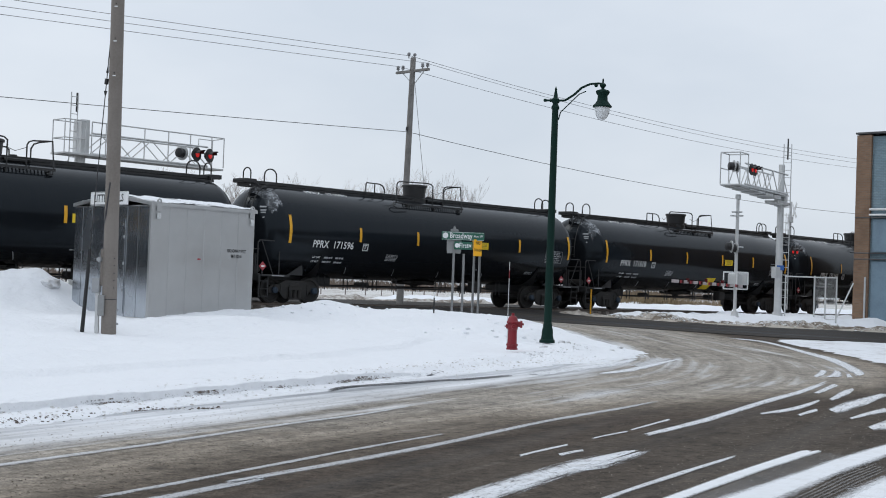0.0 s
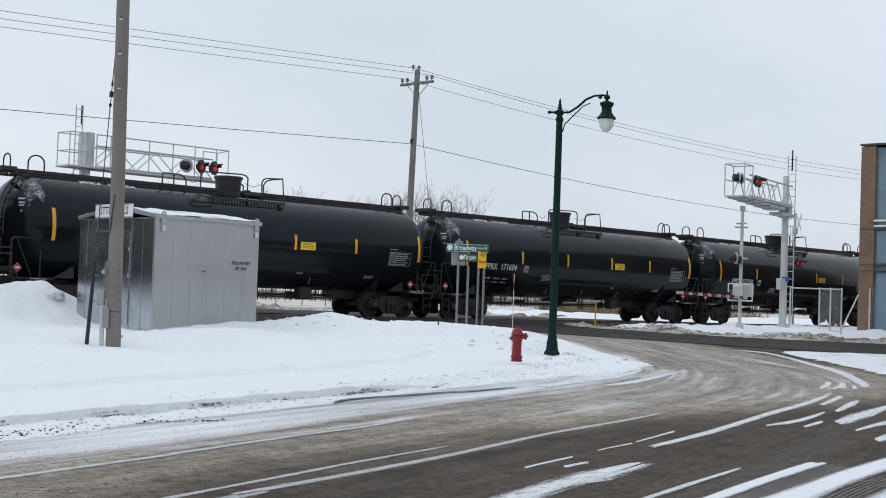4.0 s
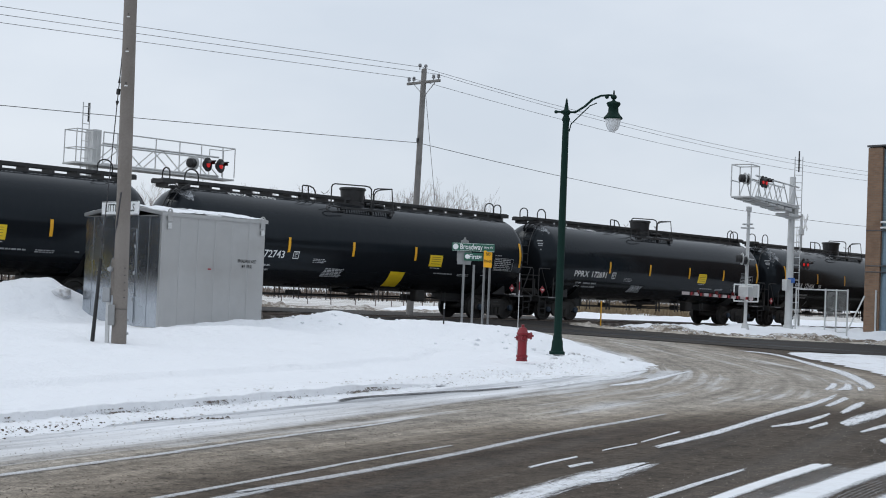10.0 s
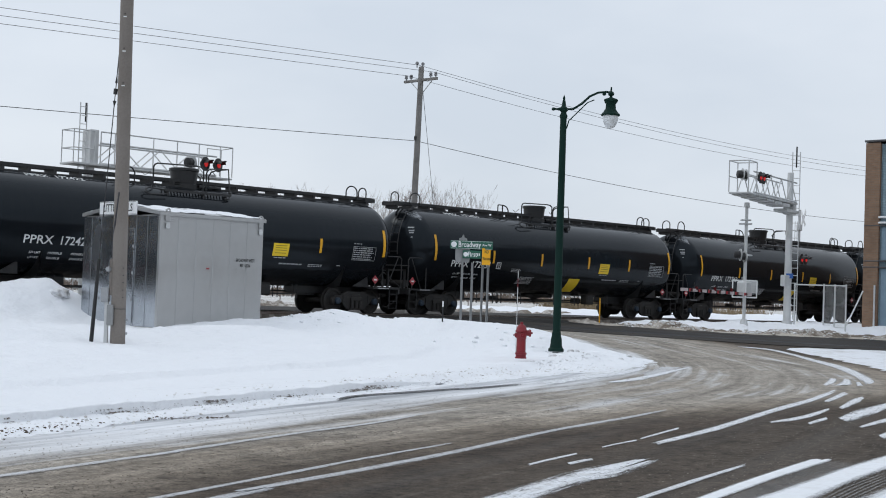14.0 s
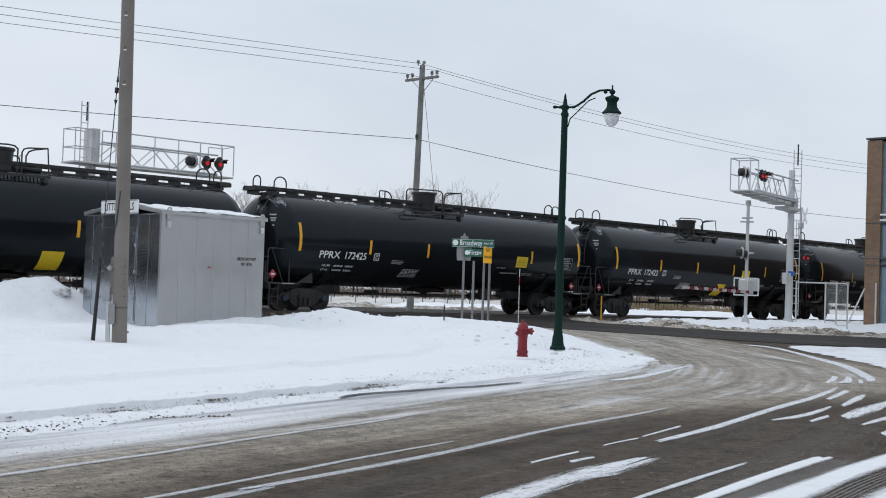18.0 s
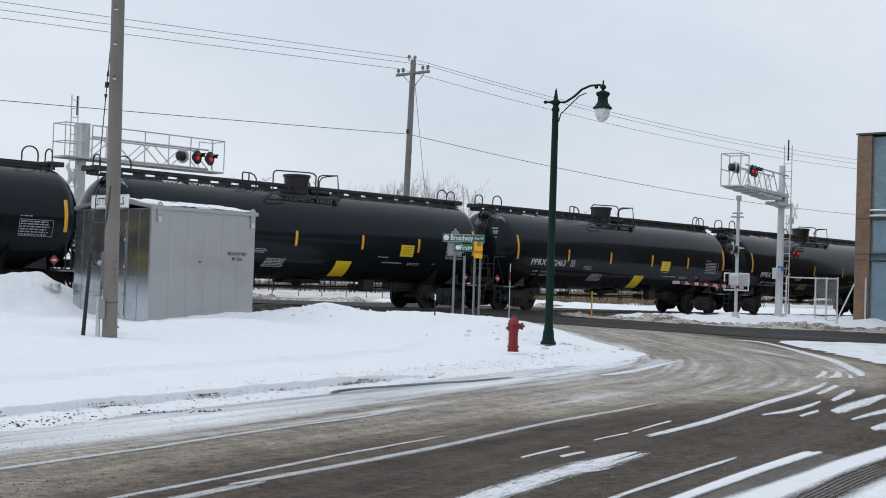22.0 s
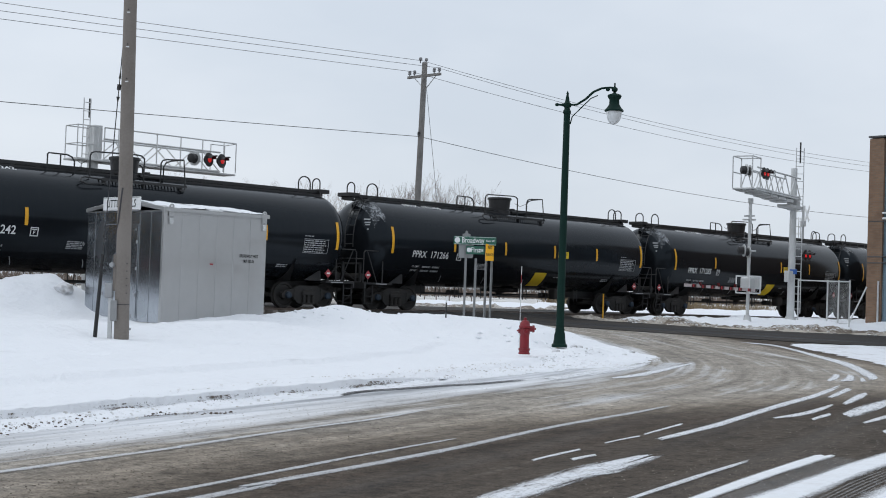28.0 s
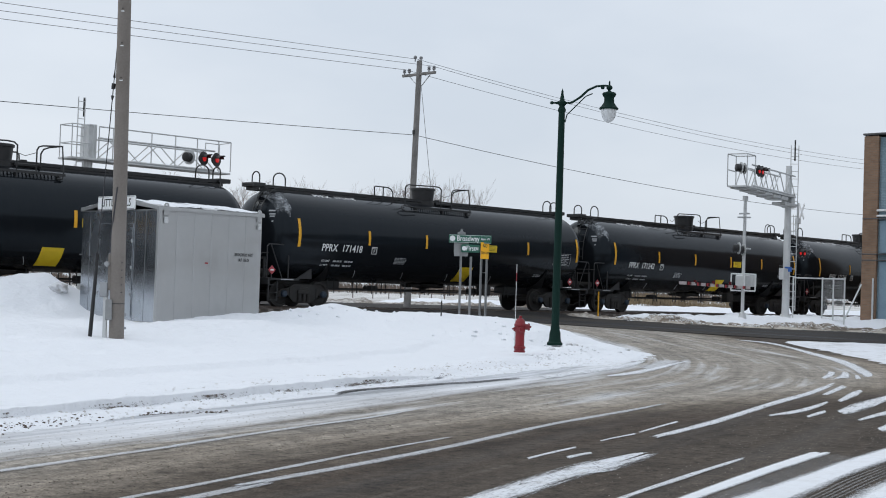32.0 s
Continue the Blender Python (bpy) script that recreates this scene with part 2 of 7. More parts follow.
def poly_distance(px, py, pts):
    """For every point the signed distance to a polyline (left of it is positive) and the length along it."""
    best, along, sign = np.full(px.shape, 1e9), np.zeros(px.shape), np.ones(px.shape)
    run = 0.0
    for (x0, y0), (x1, y1) in zip(pts, pts[1:]):
        dx, dy = x1 - x0, y1 - y0
        n = math.hypot(dx, dy)
        t = np.clip(((px - x0) * dx + (py - y0) * dy) / n**2, 0, 1)
        d = np.hypot(px - x0 - t * dx, py - y0 - t * dy)
        s = np.sign(dx * (py - y0) - dy * (px - x0))
        near = d < best
        best, along, sign = np.where(near, d, best), np.where(near, run + t * n, along), np.where(near, s, sign)
        run += n
    return best * np.where(sign == 0, 1, sign), along


def inside(px, py, pts):
    hit = np.zeros(px.shape, bool)
    for (x0, y0), (x1, y1) in zip(pts, pts[1:] + pts[:1]):
        if y0 != y1:
            hit ^= ((py < y0) != (py < y1)) & (px < (x1 - x0) * (py - y0) / (y1 - y0) + x0)
    return hit


def smooth_line(pts, steps=8):
    """A Catmull-Rom line through the points."""
    p = [pts[0], *pts, pts[-1]]
    out = []
    for a, b, c, d in zip(p, p[1:], p[2:], p[3:]):
        for k in range(steps):
            t = k / steps
            out.append(tuple(0.5 * (2 * b[i] + (c[i] - a[i]) * t + (2 * a[i] - 5 * b[i] + 4 * c[i] - d[i]) * t * t + (3 * b[i] - a[i] - 3 * c[i] + d[i]) * t**3) for i in (0, 1)))
    return [*out, tuple(pts[-1])]


def fnoise(x, y, scale, seed=0.0, octaves=4):
    out = np.zeros(x.shape)
    flat = out.ravel()
    for i, (a, b) in enumerate(zip(x.ravel(), y.ravel())):
        flat[i] = noise.fractal(Vector((a * scale, b * scale, seed)), 0.9, 2.0, octaves)
    return out


def grid_faces(nx, ny, keep=None):
    i = np.arange(nx * ny).reshape(ny, nx)
    q = np.stack([i[:-1, :-1], i[:-1, 1:], i[1:, 1:], i[1:, :-1]], -1).reshape(-1, 4)
    return q if keep is None else q[keep.ravel()[q].any(1)]


# ground: one sheet to the horizon
gx = np.concatenate([[-2500, -1200, -600, -300, -150], np.arange(-80, 140, 3.0), [180, 300, 600, 1200, 2500]])
gy = np.concatenate([[-2500, -1000, -400, -150, -60], np.arange(-30, 120, 3.0), [150, 250, 500, 1000, 2500]])
GX, GY = np.meshgrid(gx, gy)
ground = sheet("ground", np.stack([GX, GY, ground_z(GX, GY) - 0.03], -1).reshape(-1, 3), grid_faces(len(gx), len(gy)), M_field)
tagged(ground, "flat snow-covered ground with bare brown patches", "ground", kind="structure")

# road: the traffic sweeps along FLOW and turns up over the crossing
FLOW = smooth_line([(-60, -11.6), (-30, -2.6), (5.4, 8.0), (16.2, 11.4), (23.0, 14.0), (29.5, 18.2), (34.5, 23.5), (37.2, 28.0), (37.0, 33.0), (34.5, 38.0), (29.5, 48.0), (18, 72), (0, 110), (-60, 235)], 24)


def road_material():
    m, n, l, b = base_material("sanded_wet_asphalt")
    uv = n.new("ShaderNodeUVMap")
    uv.uv_map = "flow"
    co = n.new("ShaderNodeTexCoord").outputs["Object"]
    lane = n.new("ShaderNodeUVMap")
    lane.uv_map = "lane"
    sep = n.new("ShaderNodeSeparateXYZ")
    l.new(lane.outputs["UV"], sep.inputs[0])
    streak = noise_node(n, l, uv.outputs["UV"], 1.0, 4, 0.55, (0.05, 1.7, 1.0))
    thin = noise_node(n, l, uv.outputs["UV"], 1.0, 3, 0.55, (0.045, 6.0, 1.0))
    mott = noise_node(n, l, uv.outputs["UV"], 1.0, 4, 0.58, (0.16, 1.5, 1.0))
    blot = noise_node(n, l, co, 0.35, 5, 0.6)
    clump = noise_node(n, l, co, 1.6, 6, 0.68)
    speck = noise_node(n, l, co, 9.0, 6, 0.72)
    sand = noise_node(n, l, co, 42.0, 4, 0.7)
    wander = math_node(n, l, "ADD", math_node(n, l, "MULTIPLY", math_node(n, l, "SUBTRACT", streak, 0.5), 2.2), math_node(n, l, "ADD", math_node(n, l, "MULTIPLY", math_node(n, l, "SUBTRACT", blot, 0.5), 1.4), math_node(n, l, "MULTIPLY", math_node(n, l, "SUBTRACT", mott, 0.5), 1.0)))
    across = math_node(n, l, "DIVIDE", math_node(n, l, "ADD", math_node(n, l, "ADD", sep.outputs["Y"], wander), 10.0), 18.0)
    asphalt, brown = (0.073, 0.058, 0.045), (0.062, 0.046, 0.034)
    body = ramp_node(n, l, across, [(0.0, asphalt), (0.50, asphalt), (0.550, brown), (0.585, (0.115, 0.094, 0.073)), (0.622, (0.240, 0.205, 0.165)), (0.66, (0.335, 0.300, 0.255)), (0.70, (0.30, 0.275, 0.24))])
    body = mix_node(n, l, ramp_node(n, l, streak, [(0.50, 0.0), (0.66, 0.30)]), body, (0.088, 0.076, 0.064))
    body = tone_node(n, l, body, ramp_node(n, l, mott, [(0.33, 0.80), (0.50, 1.0), (0.66, 1.12)]))
    body = tone_node(n, l, body, ramp_node(n, l, thin, [(0.30, 0.86), (0.50, 1.0), (0.70, 1.12)]))
    body = tone_node(n, l, body, ramp_node(n, l, clump, [(0.36, 0.66), (0.47, 0.97), (0.66, 1.18)]))
    body = tone_node(n, l, body, ramp_node(n, l, speck, [(0.37, 0.45), (0.45, 0.90), (0.56, 1.06), (0.66, 1.5)]))
    body = tone_node(n, l, body, ramp_node(n, l, sand, [(0.38, 0.66), (0.50, 1.0), (0.62, 1.30)]))
    frost = math_node(n, l, "ADD", math_node(n, l, "MULTIPLY", thin, 0.7), math_node(n, l, "MULTIPLY", clump, 0.3))
    body = mix_node(n, l, ramp_node(n, l, frost, [(0.60, 0.0), (0.74, 0.16)]), body, (0.42, 0.40, 0.37))
    ragged = math_node(n, l, "ADD", math_node(n, l, "MULTIPLY", math_node(n, l, "SUBTRACT", thin, 0.5), 0.07), math_node(n, l, "MULTIPLY", math_node(n, l, "SUBTRACT", mott, 0.5), 0.16))
    clean = math_node(n, l, "ADD", math_node(n, l, "DIVIDE", math_node(n, l, "ADD", sep.outputs["Y"], 10.0), 18.0), ragged)
    slush = ramp_node(n, l, clean, [(0.682, 0.0), (0.715, 0.62), (0.76, 1.0)])
    wet = math_node(n, l, "ADD", math_node(n, l, "MULTIPLY", streak, 0.6), math_node(n, l, "MULTIPLY", mott, 0.4))
    white = mix_node(n, l, ramp_node(n, l, wet, [(0.40, 0.85), (0.50, 0.15), (0.56, 0.0)]), (0.76, 0.775, 0.80), (0.27, 0.285, 0.31))
    white = tone_node(n, l, white, ramp_node(n, l, speck, [(0.32, 0.6), (0.42, 1.0)]))
    body = mix_node(n, l, slush, body, white)
    l.new(body, b.inputs["Base Color"])
    l.new(ramp_node(n, l, streak, [(0.35, 0.68), (0.62, 0.9)]), b.inputs["Roughness"])
    b.inputs["Specular IOR Level"].default_value = 0.12
    h = math_node(n, l, "ADD", math_node(n, l, "MULTIPLY", speck, 0.8), math_node(n, l, "ADD", thin, math_node(n, l, "MULTIPLY", clump, 1.2)))
    bump_node(n, l, b, h, 0.30, 0.03)
    return m


M_road = road_material()
rx = np.concatenate([np.arange(-60, 0, 3.0), np.arange(0, 60, 0.5), np.arange(60, 91, 3.0)])
ry = np.concatenate([np.arange(-45, 3, 3.0), np.arange(3, 33, 0.5), np.arange(33, 36.3, 0.55)])
RX, RY = np.meshgrid(rx, ry)
rv, ru = poly_distance(RX, RY, FLOW)
road = sheet("road", np.stack([RX, RY, ground_z(RX, RY)], -1).reshape(-1, 3), grid_faces(len(rx), len(ry)), M_road, np.stack([ru, rv], -1).reshape(-1, 2))
# the sandy lane spreads out over the whole bend
lane_v = np.maximum(rv, np.minimum(rv + 4.2 * smoothstep(72, 92, ru) * smoothstep(-8.0, -3.0, rv), 2.2))
lane = road.data.uv_layers.new(name="lane")
loops = np.empty(len(road.data.loops), dtype=np.int32)
road.data.loops.foreach_get("vertex_index", loops)
lane.data.foreach_set("uv", np.stack([ru, lane_v], -1).reshape(-1, 2).astype(np.float32)[loops].ravel())
tagged(road, "wet asphalt street streaked with brown sand and slush", "road", kind="structure")


# main road over the track, darker where the traffic keeps it clear
def ribbon(name, line, half, step_z, material, across=8):
    pts = smooth_line(line, 6)
    v, uv = [], []
    run = 0.0
    for i, p in enumerate(pts):
        a, b = pts[max(i - 1, 0)], pts[min(i + 1, len(pts) - 1)]
        d = math.hypot(b[0] - a[0], b[1] - a[1])
        nx, ny = -(b[1] - a[1]) / d, (b[0] - a[0]) / d
        run += math.hypot(p[0] - pts[i - 1][0], p[1] - pts[i - 1][1]) if i else 0
        for k in range(across + 1):
            w = half * (2 * k / across - 1)
            x, y = p[0] + nx * w, p[1] + ny * w
            v.append((x, y, float(ground_z(x, y)) + step_z + (0.18 * float(smoothstep(3.4, 1.2, abs(y - TRACK_Y))))))
            uv.append((run, w))
    return sheet(name, v, grid_faces(across + 1, len(pts)), material, uv)


def dark_road_material():
    m, n, l, b = base_material("dark_wet_asphalt")
    uv = n.new("ShaderNodeUVMap")
    uv.uv_map = "flow"
    co = n.new("ShaderNodeTexCoord").outputs["Object"]
    streak = noise_node(n, l, uv.outputs["UV"], 1.0, 5, 0.6, (0.06, 1.5, 1.0))
    grit = noise_node(n, l, co, 22.0, 5, 0.75)
    body = mix_node(n, l, ramp_node(n, l, streak, [(0.42, 0.0), (0.64, 0.9)]), (0.034, 0.034, 0.036), (0.098, 0.086, 0.074))
    body = mix_node(n, l, ramp_node(n, l, grit, [(0.35, 0.5), (0.6, 0.0)]), body, (0.026, 0.026, 0.026))
    l.new(body, b.inputs["Base Color"])
    l.new(ramp_node(n, l, streak, [(0.35, 0.45), (0.62, 0.85)]), b.inputs["Roughness"])
    b.inputs["Specular IOR Level"].default_value = 0.03
    bump_node(n, l, b, grit, 0.4, 0.015)
    return m


M_road_dark = dark_road_material()
main_road = ribbon("road", [(76, 5), (64, 14), (56, 19.5), (49.5, 24.6), (45.0, 28.2), (41.4, 32.2), (37.6, 37.9), (31.5, 48), (20, 70), (0, 110), (-60, 230)], 4.6, 0.02, M_road_dark, 10)
tagged(main_road, "dark wet asphalt road climbing over the railway crossing", "road", kind="structure")

# unseen brick wall added behind the viewer: closes the place, darkens the tanks' reflections
bm = bmesh.new()
box(bm, -110, 130, -10.6, -10.0, -0.1, 7.5)
unseen_wall = part("wall_south", bm, surface("unseen_wall_brick", (0.33, 0.29, 0.26), (0.24, 0.20, 0.18), 0.9, 0.0, 0.6, 8, 0.2, 0.7))
tagged(unseen_wall, "unseen plain brick wall added behind the viewer for reflections", "wall", kind="structure")


# ---- snow lying on the ground ----
def snow_sheet(name, outline, height, step, material, rough=0.04, edge=0.8, mounds=(), label="", seed=3.0, top=0.0, walkway=False):
    """Snow over an area: it thins out to its ragged edge and is heaped in mounds (x, y, radius x, radius y, turn, height)."""
    line = smooth_line([*outline, outline[0]], 5)[:-1]
    xs, ys = [p[0] for p in line], [p[1] for p in line]
    ax, ay = np.arange(min(xs) - 1, max(xs) + 1, step), np.arange(min(ys) - 1, max(ys) + 1, step)
    X, Y = np.meshgrid(ax, ay)
    d = np.abs(poly_distance(X, Y, [*line, line[0]])[0])
    d = np.where(inside(X, Y, line), d, -d)
    d = d + fnoise(X, Y, 0.9, seed, 3) * 0.22
    bed = ground_z(X, Y)
    z = height * (1 - np.exp(-np.clip(d, 0, None) / edge * 1.4))
    for mx, my, ra, rb, turn, mh in mounds:
        c, s = math.cos(radians(turn)), math.sin(radians(turn))
        u, v = ((X - mx) * c + (Y - my) * s) / ra, (-(X - mx) * s + (Y - my) * c) / rb
        z = z + mh * np.exp(-(u * u + v * v))
    if walkway:
        # a trodden path runs through the bank beside the kerb
        along = poly_distance(X, Y, FLOW)[0]
        street = smoothstep(27, 22, X)
        wave = fnoise(X, Y, 0.45, 41.0, 4) * 0.18
        ragged = fnoise(X, Y, 2.4, 43.0, 4)
        lip = smoothstep(-0.06, 0.09, along - 4.75 + wave * 0.5 + ragged * 0.16)
        low = z - height * (1 - np.exp(-np.clip(d, 0, None) / edge * 1.4))
        shelf = 0.035 * smoothstep(0.0, 0.25, d) + 0.05 * np.clip(ragged, 0, 1) * smoothstep(0.1, 0.6, d) * (1 - lip)
        curb = shelf + lip * (0.070 + 0.012 * np.exp(-(((along - 5.0) / 0.3) ** 2)))
        # the walk behind the lip is trodden flat, and a low step leads up to the untouched snow
        curb = curb - 0.03 * smoothstep(5.2, 5.9, along) + 0.08 * smoothstep(-0.06, 0.08, along - 7.6 + wave * 1.4 + ragged * 0.1)
        curb = curb + 0.016 * np.abs(np.sin(along * 2.6 + wave * 6)) ** 0.5 * np.exp(-(((along - 6.8) / 1.6) ** 2))
        z = z * (1 - street) + (low + curb) * street
    lump = fnoise(X, Y, 1.7, seed + 5, 4)
    calm = 1 - 0.78 * street * smoothstep(10.0, 8.2, along) if walkway else 1.0
    z = np.where(d > 0, z + np.clip(d / edge, 0, 1) * calm * (lump * rough * (0.55 + 0.9 * np.exp(-np.clip(d, 0, None) / 1.2)) + fnoise(X, Y, 0.38, seed + 9, 3) * rough * 1.5), 0)
    Z = np.where(d > 0, bed + np.maximum(z, 0.012) + top, bed - 0.05)
    ob = sheet(name, np.stack([X, Y, Z], -1).reshape(-1, 3), grid_faces(len(ax), len(ay), d > -step), material)
    return tagged(ob, label, "snow", kind="structure")


corner_snow = snow_sheet(
    "snow_bank",
    [(-12, 5.0), (-4, 8.2), (6.8, 12.3), (11.4, 14.2), (15.5, 15.7), (20.2, 17.2), (24.3, 18.2), (27.4, 19.6), (29.2, 21.2), (30.6, 23.4), (32.0, 26.2), (33.6, 29.4), (34.6, 32.4), (33.2, 34.8), (27, 35.0), (21.6, 35.9), (14, 35.9), (-12, 35.6)],
    0.13, 0.13, M_snow, 0.085, 0.9,
    [(19.4, 34.7, 1.5, 1.2, 0, 0.82), (17.0, 34.3, 2.2, 1.3, 0, 0.50), (18.6, 31.2, 1.3, 1.7, 0, -0.20), (20.6, 27.2, 1.7, 0.8, -30, 0.16), (26.4, 27.6, 3.3, 1.5, -22, 0.47), (24.0, 28.7, 1.0, 0.6, 0, 0.16), (25.2, 28.9, 0.6, 0.4, 20, 0.14),
     (28.6, 25.4, 1.1, 1.9, 25, 0.22), (27.5, 22.4, 1.5, 1.1, 30, -0.20), (23.4, 20.3, 1.2, 0.9, 40, -0.12), (21.3, 29.2, 0.7, 0.35, 0, 0.08), (22.4, 29.25, 0.6, 0.35, 0, 0.12), (25.6, 20.4, 0.9, 0.4, 30, 0.10), (27.0, 21.0, 1.0, 0.4, 20, 0.09), (23.2, 19.6, 2.0, 0.5, 20, 0.06), (5, 27, 8, 4, 0, 0.12), (16.2, 25.3, 3.2, 2.2, -46, -0.15), (19.2, 29.6, 1.6, 1.0, -46, -0.22), (30.4, 25.4, 0.7, 0.5, 0, 0.10), (24.6, 22.0, 0.5, 0.3, 30, -0.09), (25.3, 22.7, 0.4, 0.3, 0, -0.08), (24.2, 21.9, 0.3, 0.25, 0, 0.07), (26.3, 20.9, 0.5, 0.25, 20, 0.10), (24.9, 20.2, 0.35, 0.2, 0, 0.08)],
    "deep clean snow bank heaped on the street corner", 3.0, 0.0, True,
)
ridge = snow_sheet(
    "snow_ridge",
    [(64, 22.4), (55, 27.6), (51, 29.3), (48.3, 30.6), (46.5, 32.0), (45.6, 33.4), (45.6, 34.9), (49, 35.2), (64, 35.4)],
    0.22, 0.25, M_snow, 0.12, 0.7,
    [(54.5, 30.6, 2.0, 0.9, 10, 0.14), (57.0, 28.3, 1.0, 0.8, 0, 0.24), (50.0, 31.6, 3.0, 0.8, 0, 0.05)],
    "plowed snow lying beside the railway crossing", 11.0,
)
dirty_ridge = snow_sheet(
    "plowed_snow_ridge",
    [(62, 21.4), (54.2, 26.3), (50.5, 28.0), (47.6, 29.4), (45.6, 31.4), (45.0, 33.2), (44.6, 34.6), (43.2, 35.6), (41.8, 36.1), (42.4, 36.45), (44.6, 36.3), (46.2, 35.4), (46.6, 33.6), (47.4, 32.0), (49.2, 30.8), (52.2, 29.4), (56, 27.6), (63.5, 23.2)],
    0.17, 0.2, M_snow_dirty, 0.14, 0.45, (), "dirty brown ridge of plowed snow along the road edge", 17.0,
)
edge_slush = snow_sheet(
    "edge_slush", [(60, 22.3), (54.2, 25.9), (50.5, 27.6), (47.4, 29.0), (45.2, 31.0), (44.5, 33.2), (44.0, 34.6), (44.8, 34.6), (45.5, 33.0), (46.2, 31.8), (48.0, 30.0), (51.0, 28.6), (54.8, 26.9), (60.4, 23.2)],
    0.07, 0.2, M_slush_edge, 0.05, 0.3, (), "beige sandy slush at the foot of the plowed ridge", 37.0,
)
track_snow = snow_sheet(
    "trackside_snow", [(-60, 35.2), (27, 35.2), (31.2, 35.4), (30.2, 36.6), (-60, 36.6)], 0.05, 0.6, M_snow, 0.04, 0.6, (), "trampled snow beside the rails", 21.0
)
bed = sheet("track_bed", [(x, y, 0.468 + 0.09 * float(smoothstep(1.7, 1.1, abs(y - TRACK_Y)))) for y in (36.2, 36.8, 37.4, 38.0, 38.6, 39.1, 39.7, 40.4) for x in range(-80, 141, 4)], grid_faces(56, 8), M_bed)
verge = sheet("track_verge", [(x, y, 0.465 + 0.02 * noise.noise(Vector((x * 0.4, y * 0.4, 2.0)))) for y in np.arange(40.2, 49.1, 0.8) for x in np.arange(-80, 43.5, 1.5)], grid_faces(len(np.arange(-80, 43.5, 1.5)), len(np.arange(40.2, 49.1, 0.8))), M_bed)
tagged(verge, "muddy verge beyond the rails with patches of old snow", "ground", kind="structure")
tagged(bed, "muddy dark ballast with trampled snow between the rails", "track bed", kind="structure")
side_road = ribbon("road", [(-30, 92), (0, 79), (24, 67.5), (38, 58.2), (48, 53.0), (58, 48.9), (74, 44.8), (110, 40.2)], 6.4, 0.035, M_road_dark, 10)
tagged(side_road, "dark wet side road with brown slush behind the track", "road", kind="structure")
far_ridge = snow_sheet(
    "far_ridge", [(20, 75.5), (38, 66.2), (48, 61.2), (58, 56.6), (66, 53.6), (66.6, 55.2), (58.6, 58.6), (48.6, 63.6), (38.6, 68.6), (20.6, 78)], 0.20, 0.45, M_snow_far, 0.20, 0.6, (), "brown plowed snow ridge along the side road", 23.0
)
far_snow = snow_sheet(
    "far_snow", [(66, 51.5), (80, 46.0), (110, 43.0), (110, 66), (70, 72), (62, 60)], 0.16, 0.8, M_snow, 0.14, 1.2, (), "snow field on the far side of the track", 29.0
)
wedge = snow_sheet(
    "road_snow", [(40.0, 23.3), (41.4, 23.95), (42.9, 23.45), (45.3, 22.45), (49.5, 19.6), (55, 14.5), (60, 8), (60, 3), (50, 5), (40, 9.5), (33.4, 13.8), (32.0, 15.6), (33.4, 16.9), (35.4, 18.6), (37.8, 20.9)],
    0.03, 0.33, M_snow_thin, 0.010, 0.5, (), "thin packed snow between the wheel tracks", 31.0,
)


def streak_material(name, holes, clean=(0.76, 0.78, 0.81), dirty=(0.50, 0.48, 0.45), ragged=1.0, combed=0.45):
    """Packed snow that frays into sandy slush towards its edges."""
    m, n, l, b = base_material(name)
    uv = n.new("ShaderNodeUVMap")
    uv.uv_map = "flow"
    co = n.new("ShaderNodeTexCoord").outputs["Object"]
    sep = n.new("ShaderNodeSeparateXYZ")
    l.new(uv.outputs["UV"], sep.inputs[0])
    drag = noise_node(n, l, uv.outputs["UV"], 1.0, 5, 0.7, (1.0, 4.0, 1.0))
    torn = math_node(n, l, "MULTIPLY", math_node(n, l, "SUBTRACT", noise_node(n, l, co, 30.0, 8, 0.85), 0.5), 3.2)
    pulled = math_node(n, l, "MULTIPLY", math_node(n, l, "SUBTRACT", drag, 0.5), 1.7)
    fray = math_node(n, l, "ADD", math_node(n, l, "MULTIPLY", math_node(n, l, "ADD", torn, pulled), ragged), 0.78)
    edge = math_node(n, l, "ADD", math_node(n, l, "ABSOLUTE", sep.outputs["Y"]), fray)
    mask = ramp_node(n, l, math_node(n, l, "MULTIPLY", edge, 0.5), [(0.70, 1.0), (0.80, 0.55), (0.95, 0.0)])
    snow = mix_node(n, l, ramp_node(n, l, noise_node(n, l, co, 5.0, 4, 0.7), [(0.45, 0.0), (0.75, 0.6)]), clean, dirty)
    comb = noise_node(n, l, uv.outputs["UV"], 1.0, 4, 0.7, (0.5, 9.0, 1.0))
    snow = mix_node(n, l, ramp_node(n, l, comb, [(0.54, 0.0), (0.70, combed)]), snow, tuple(c * 0.6 for c in dirty))
    l.new(snow, b.inputs["Base Color"])
    if holes:
        gaps = noise_node(n, l, co, 30.0, 8, 0.85)
        wide = noise_node(n, l, uv.outputs["UV"], 1.0, 5, 0.7, (3.5, 1.6, 1.0))
        both = math_node(n, l, "ADD", math_node(n, l, "MULTIPLY", gaps, 0.6), math_node(n, l, "MULTIPLY", wide, 0.4))
        mask = math_node(n, l, "MULTIPLY", mask, ramp_node(n, l, both, [(0.40, 0.10), (0.49, holes)]))
    l.new(mask, b.inputs["Alpha"])
    b.inputs["Roughness"].default_value = 0.8
    bump_node(n, l, b, fray, 0.3, 0.02)
    return m


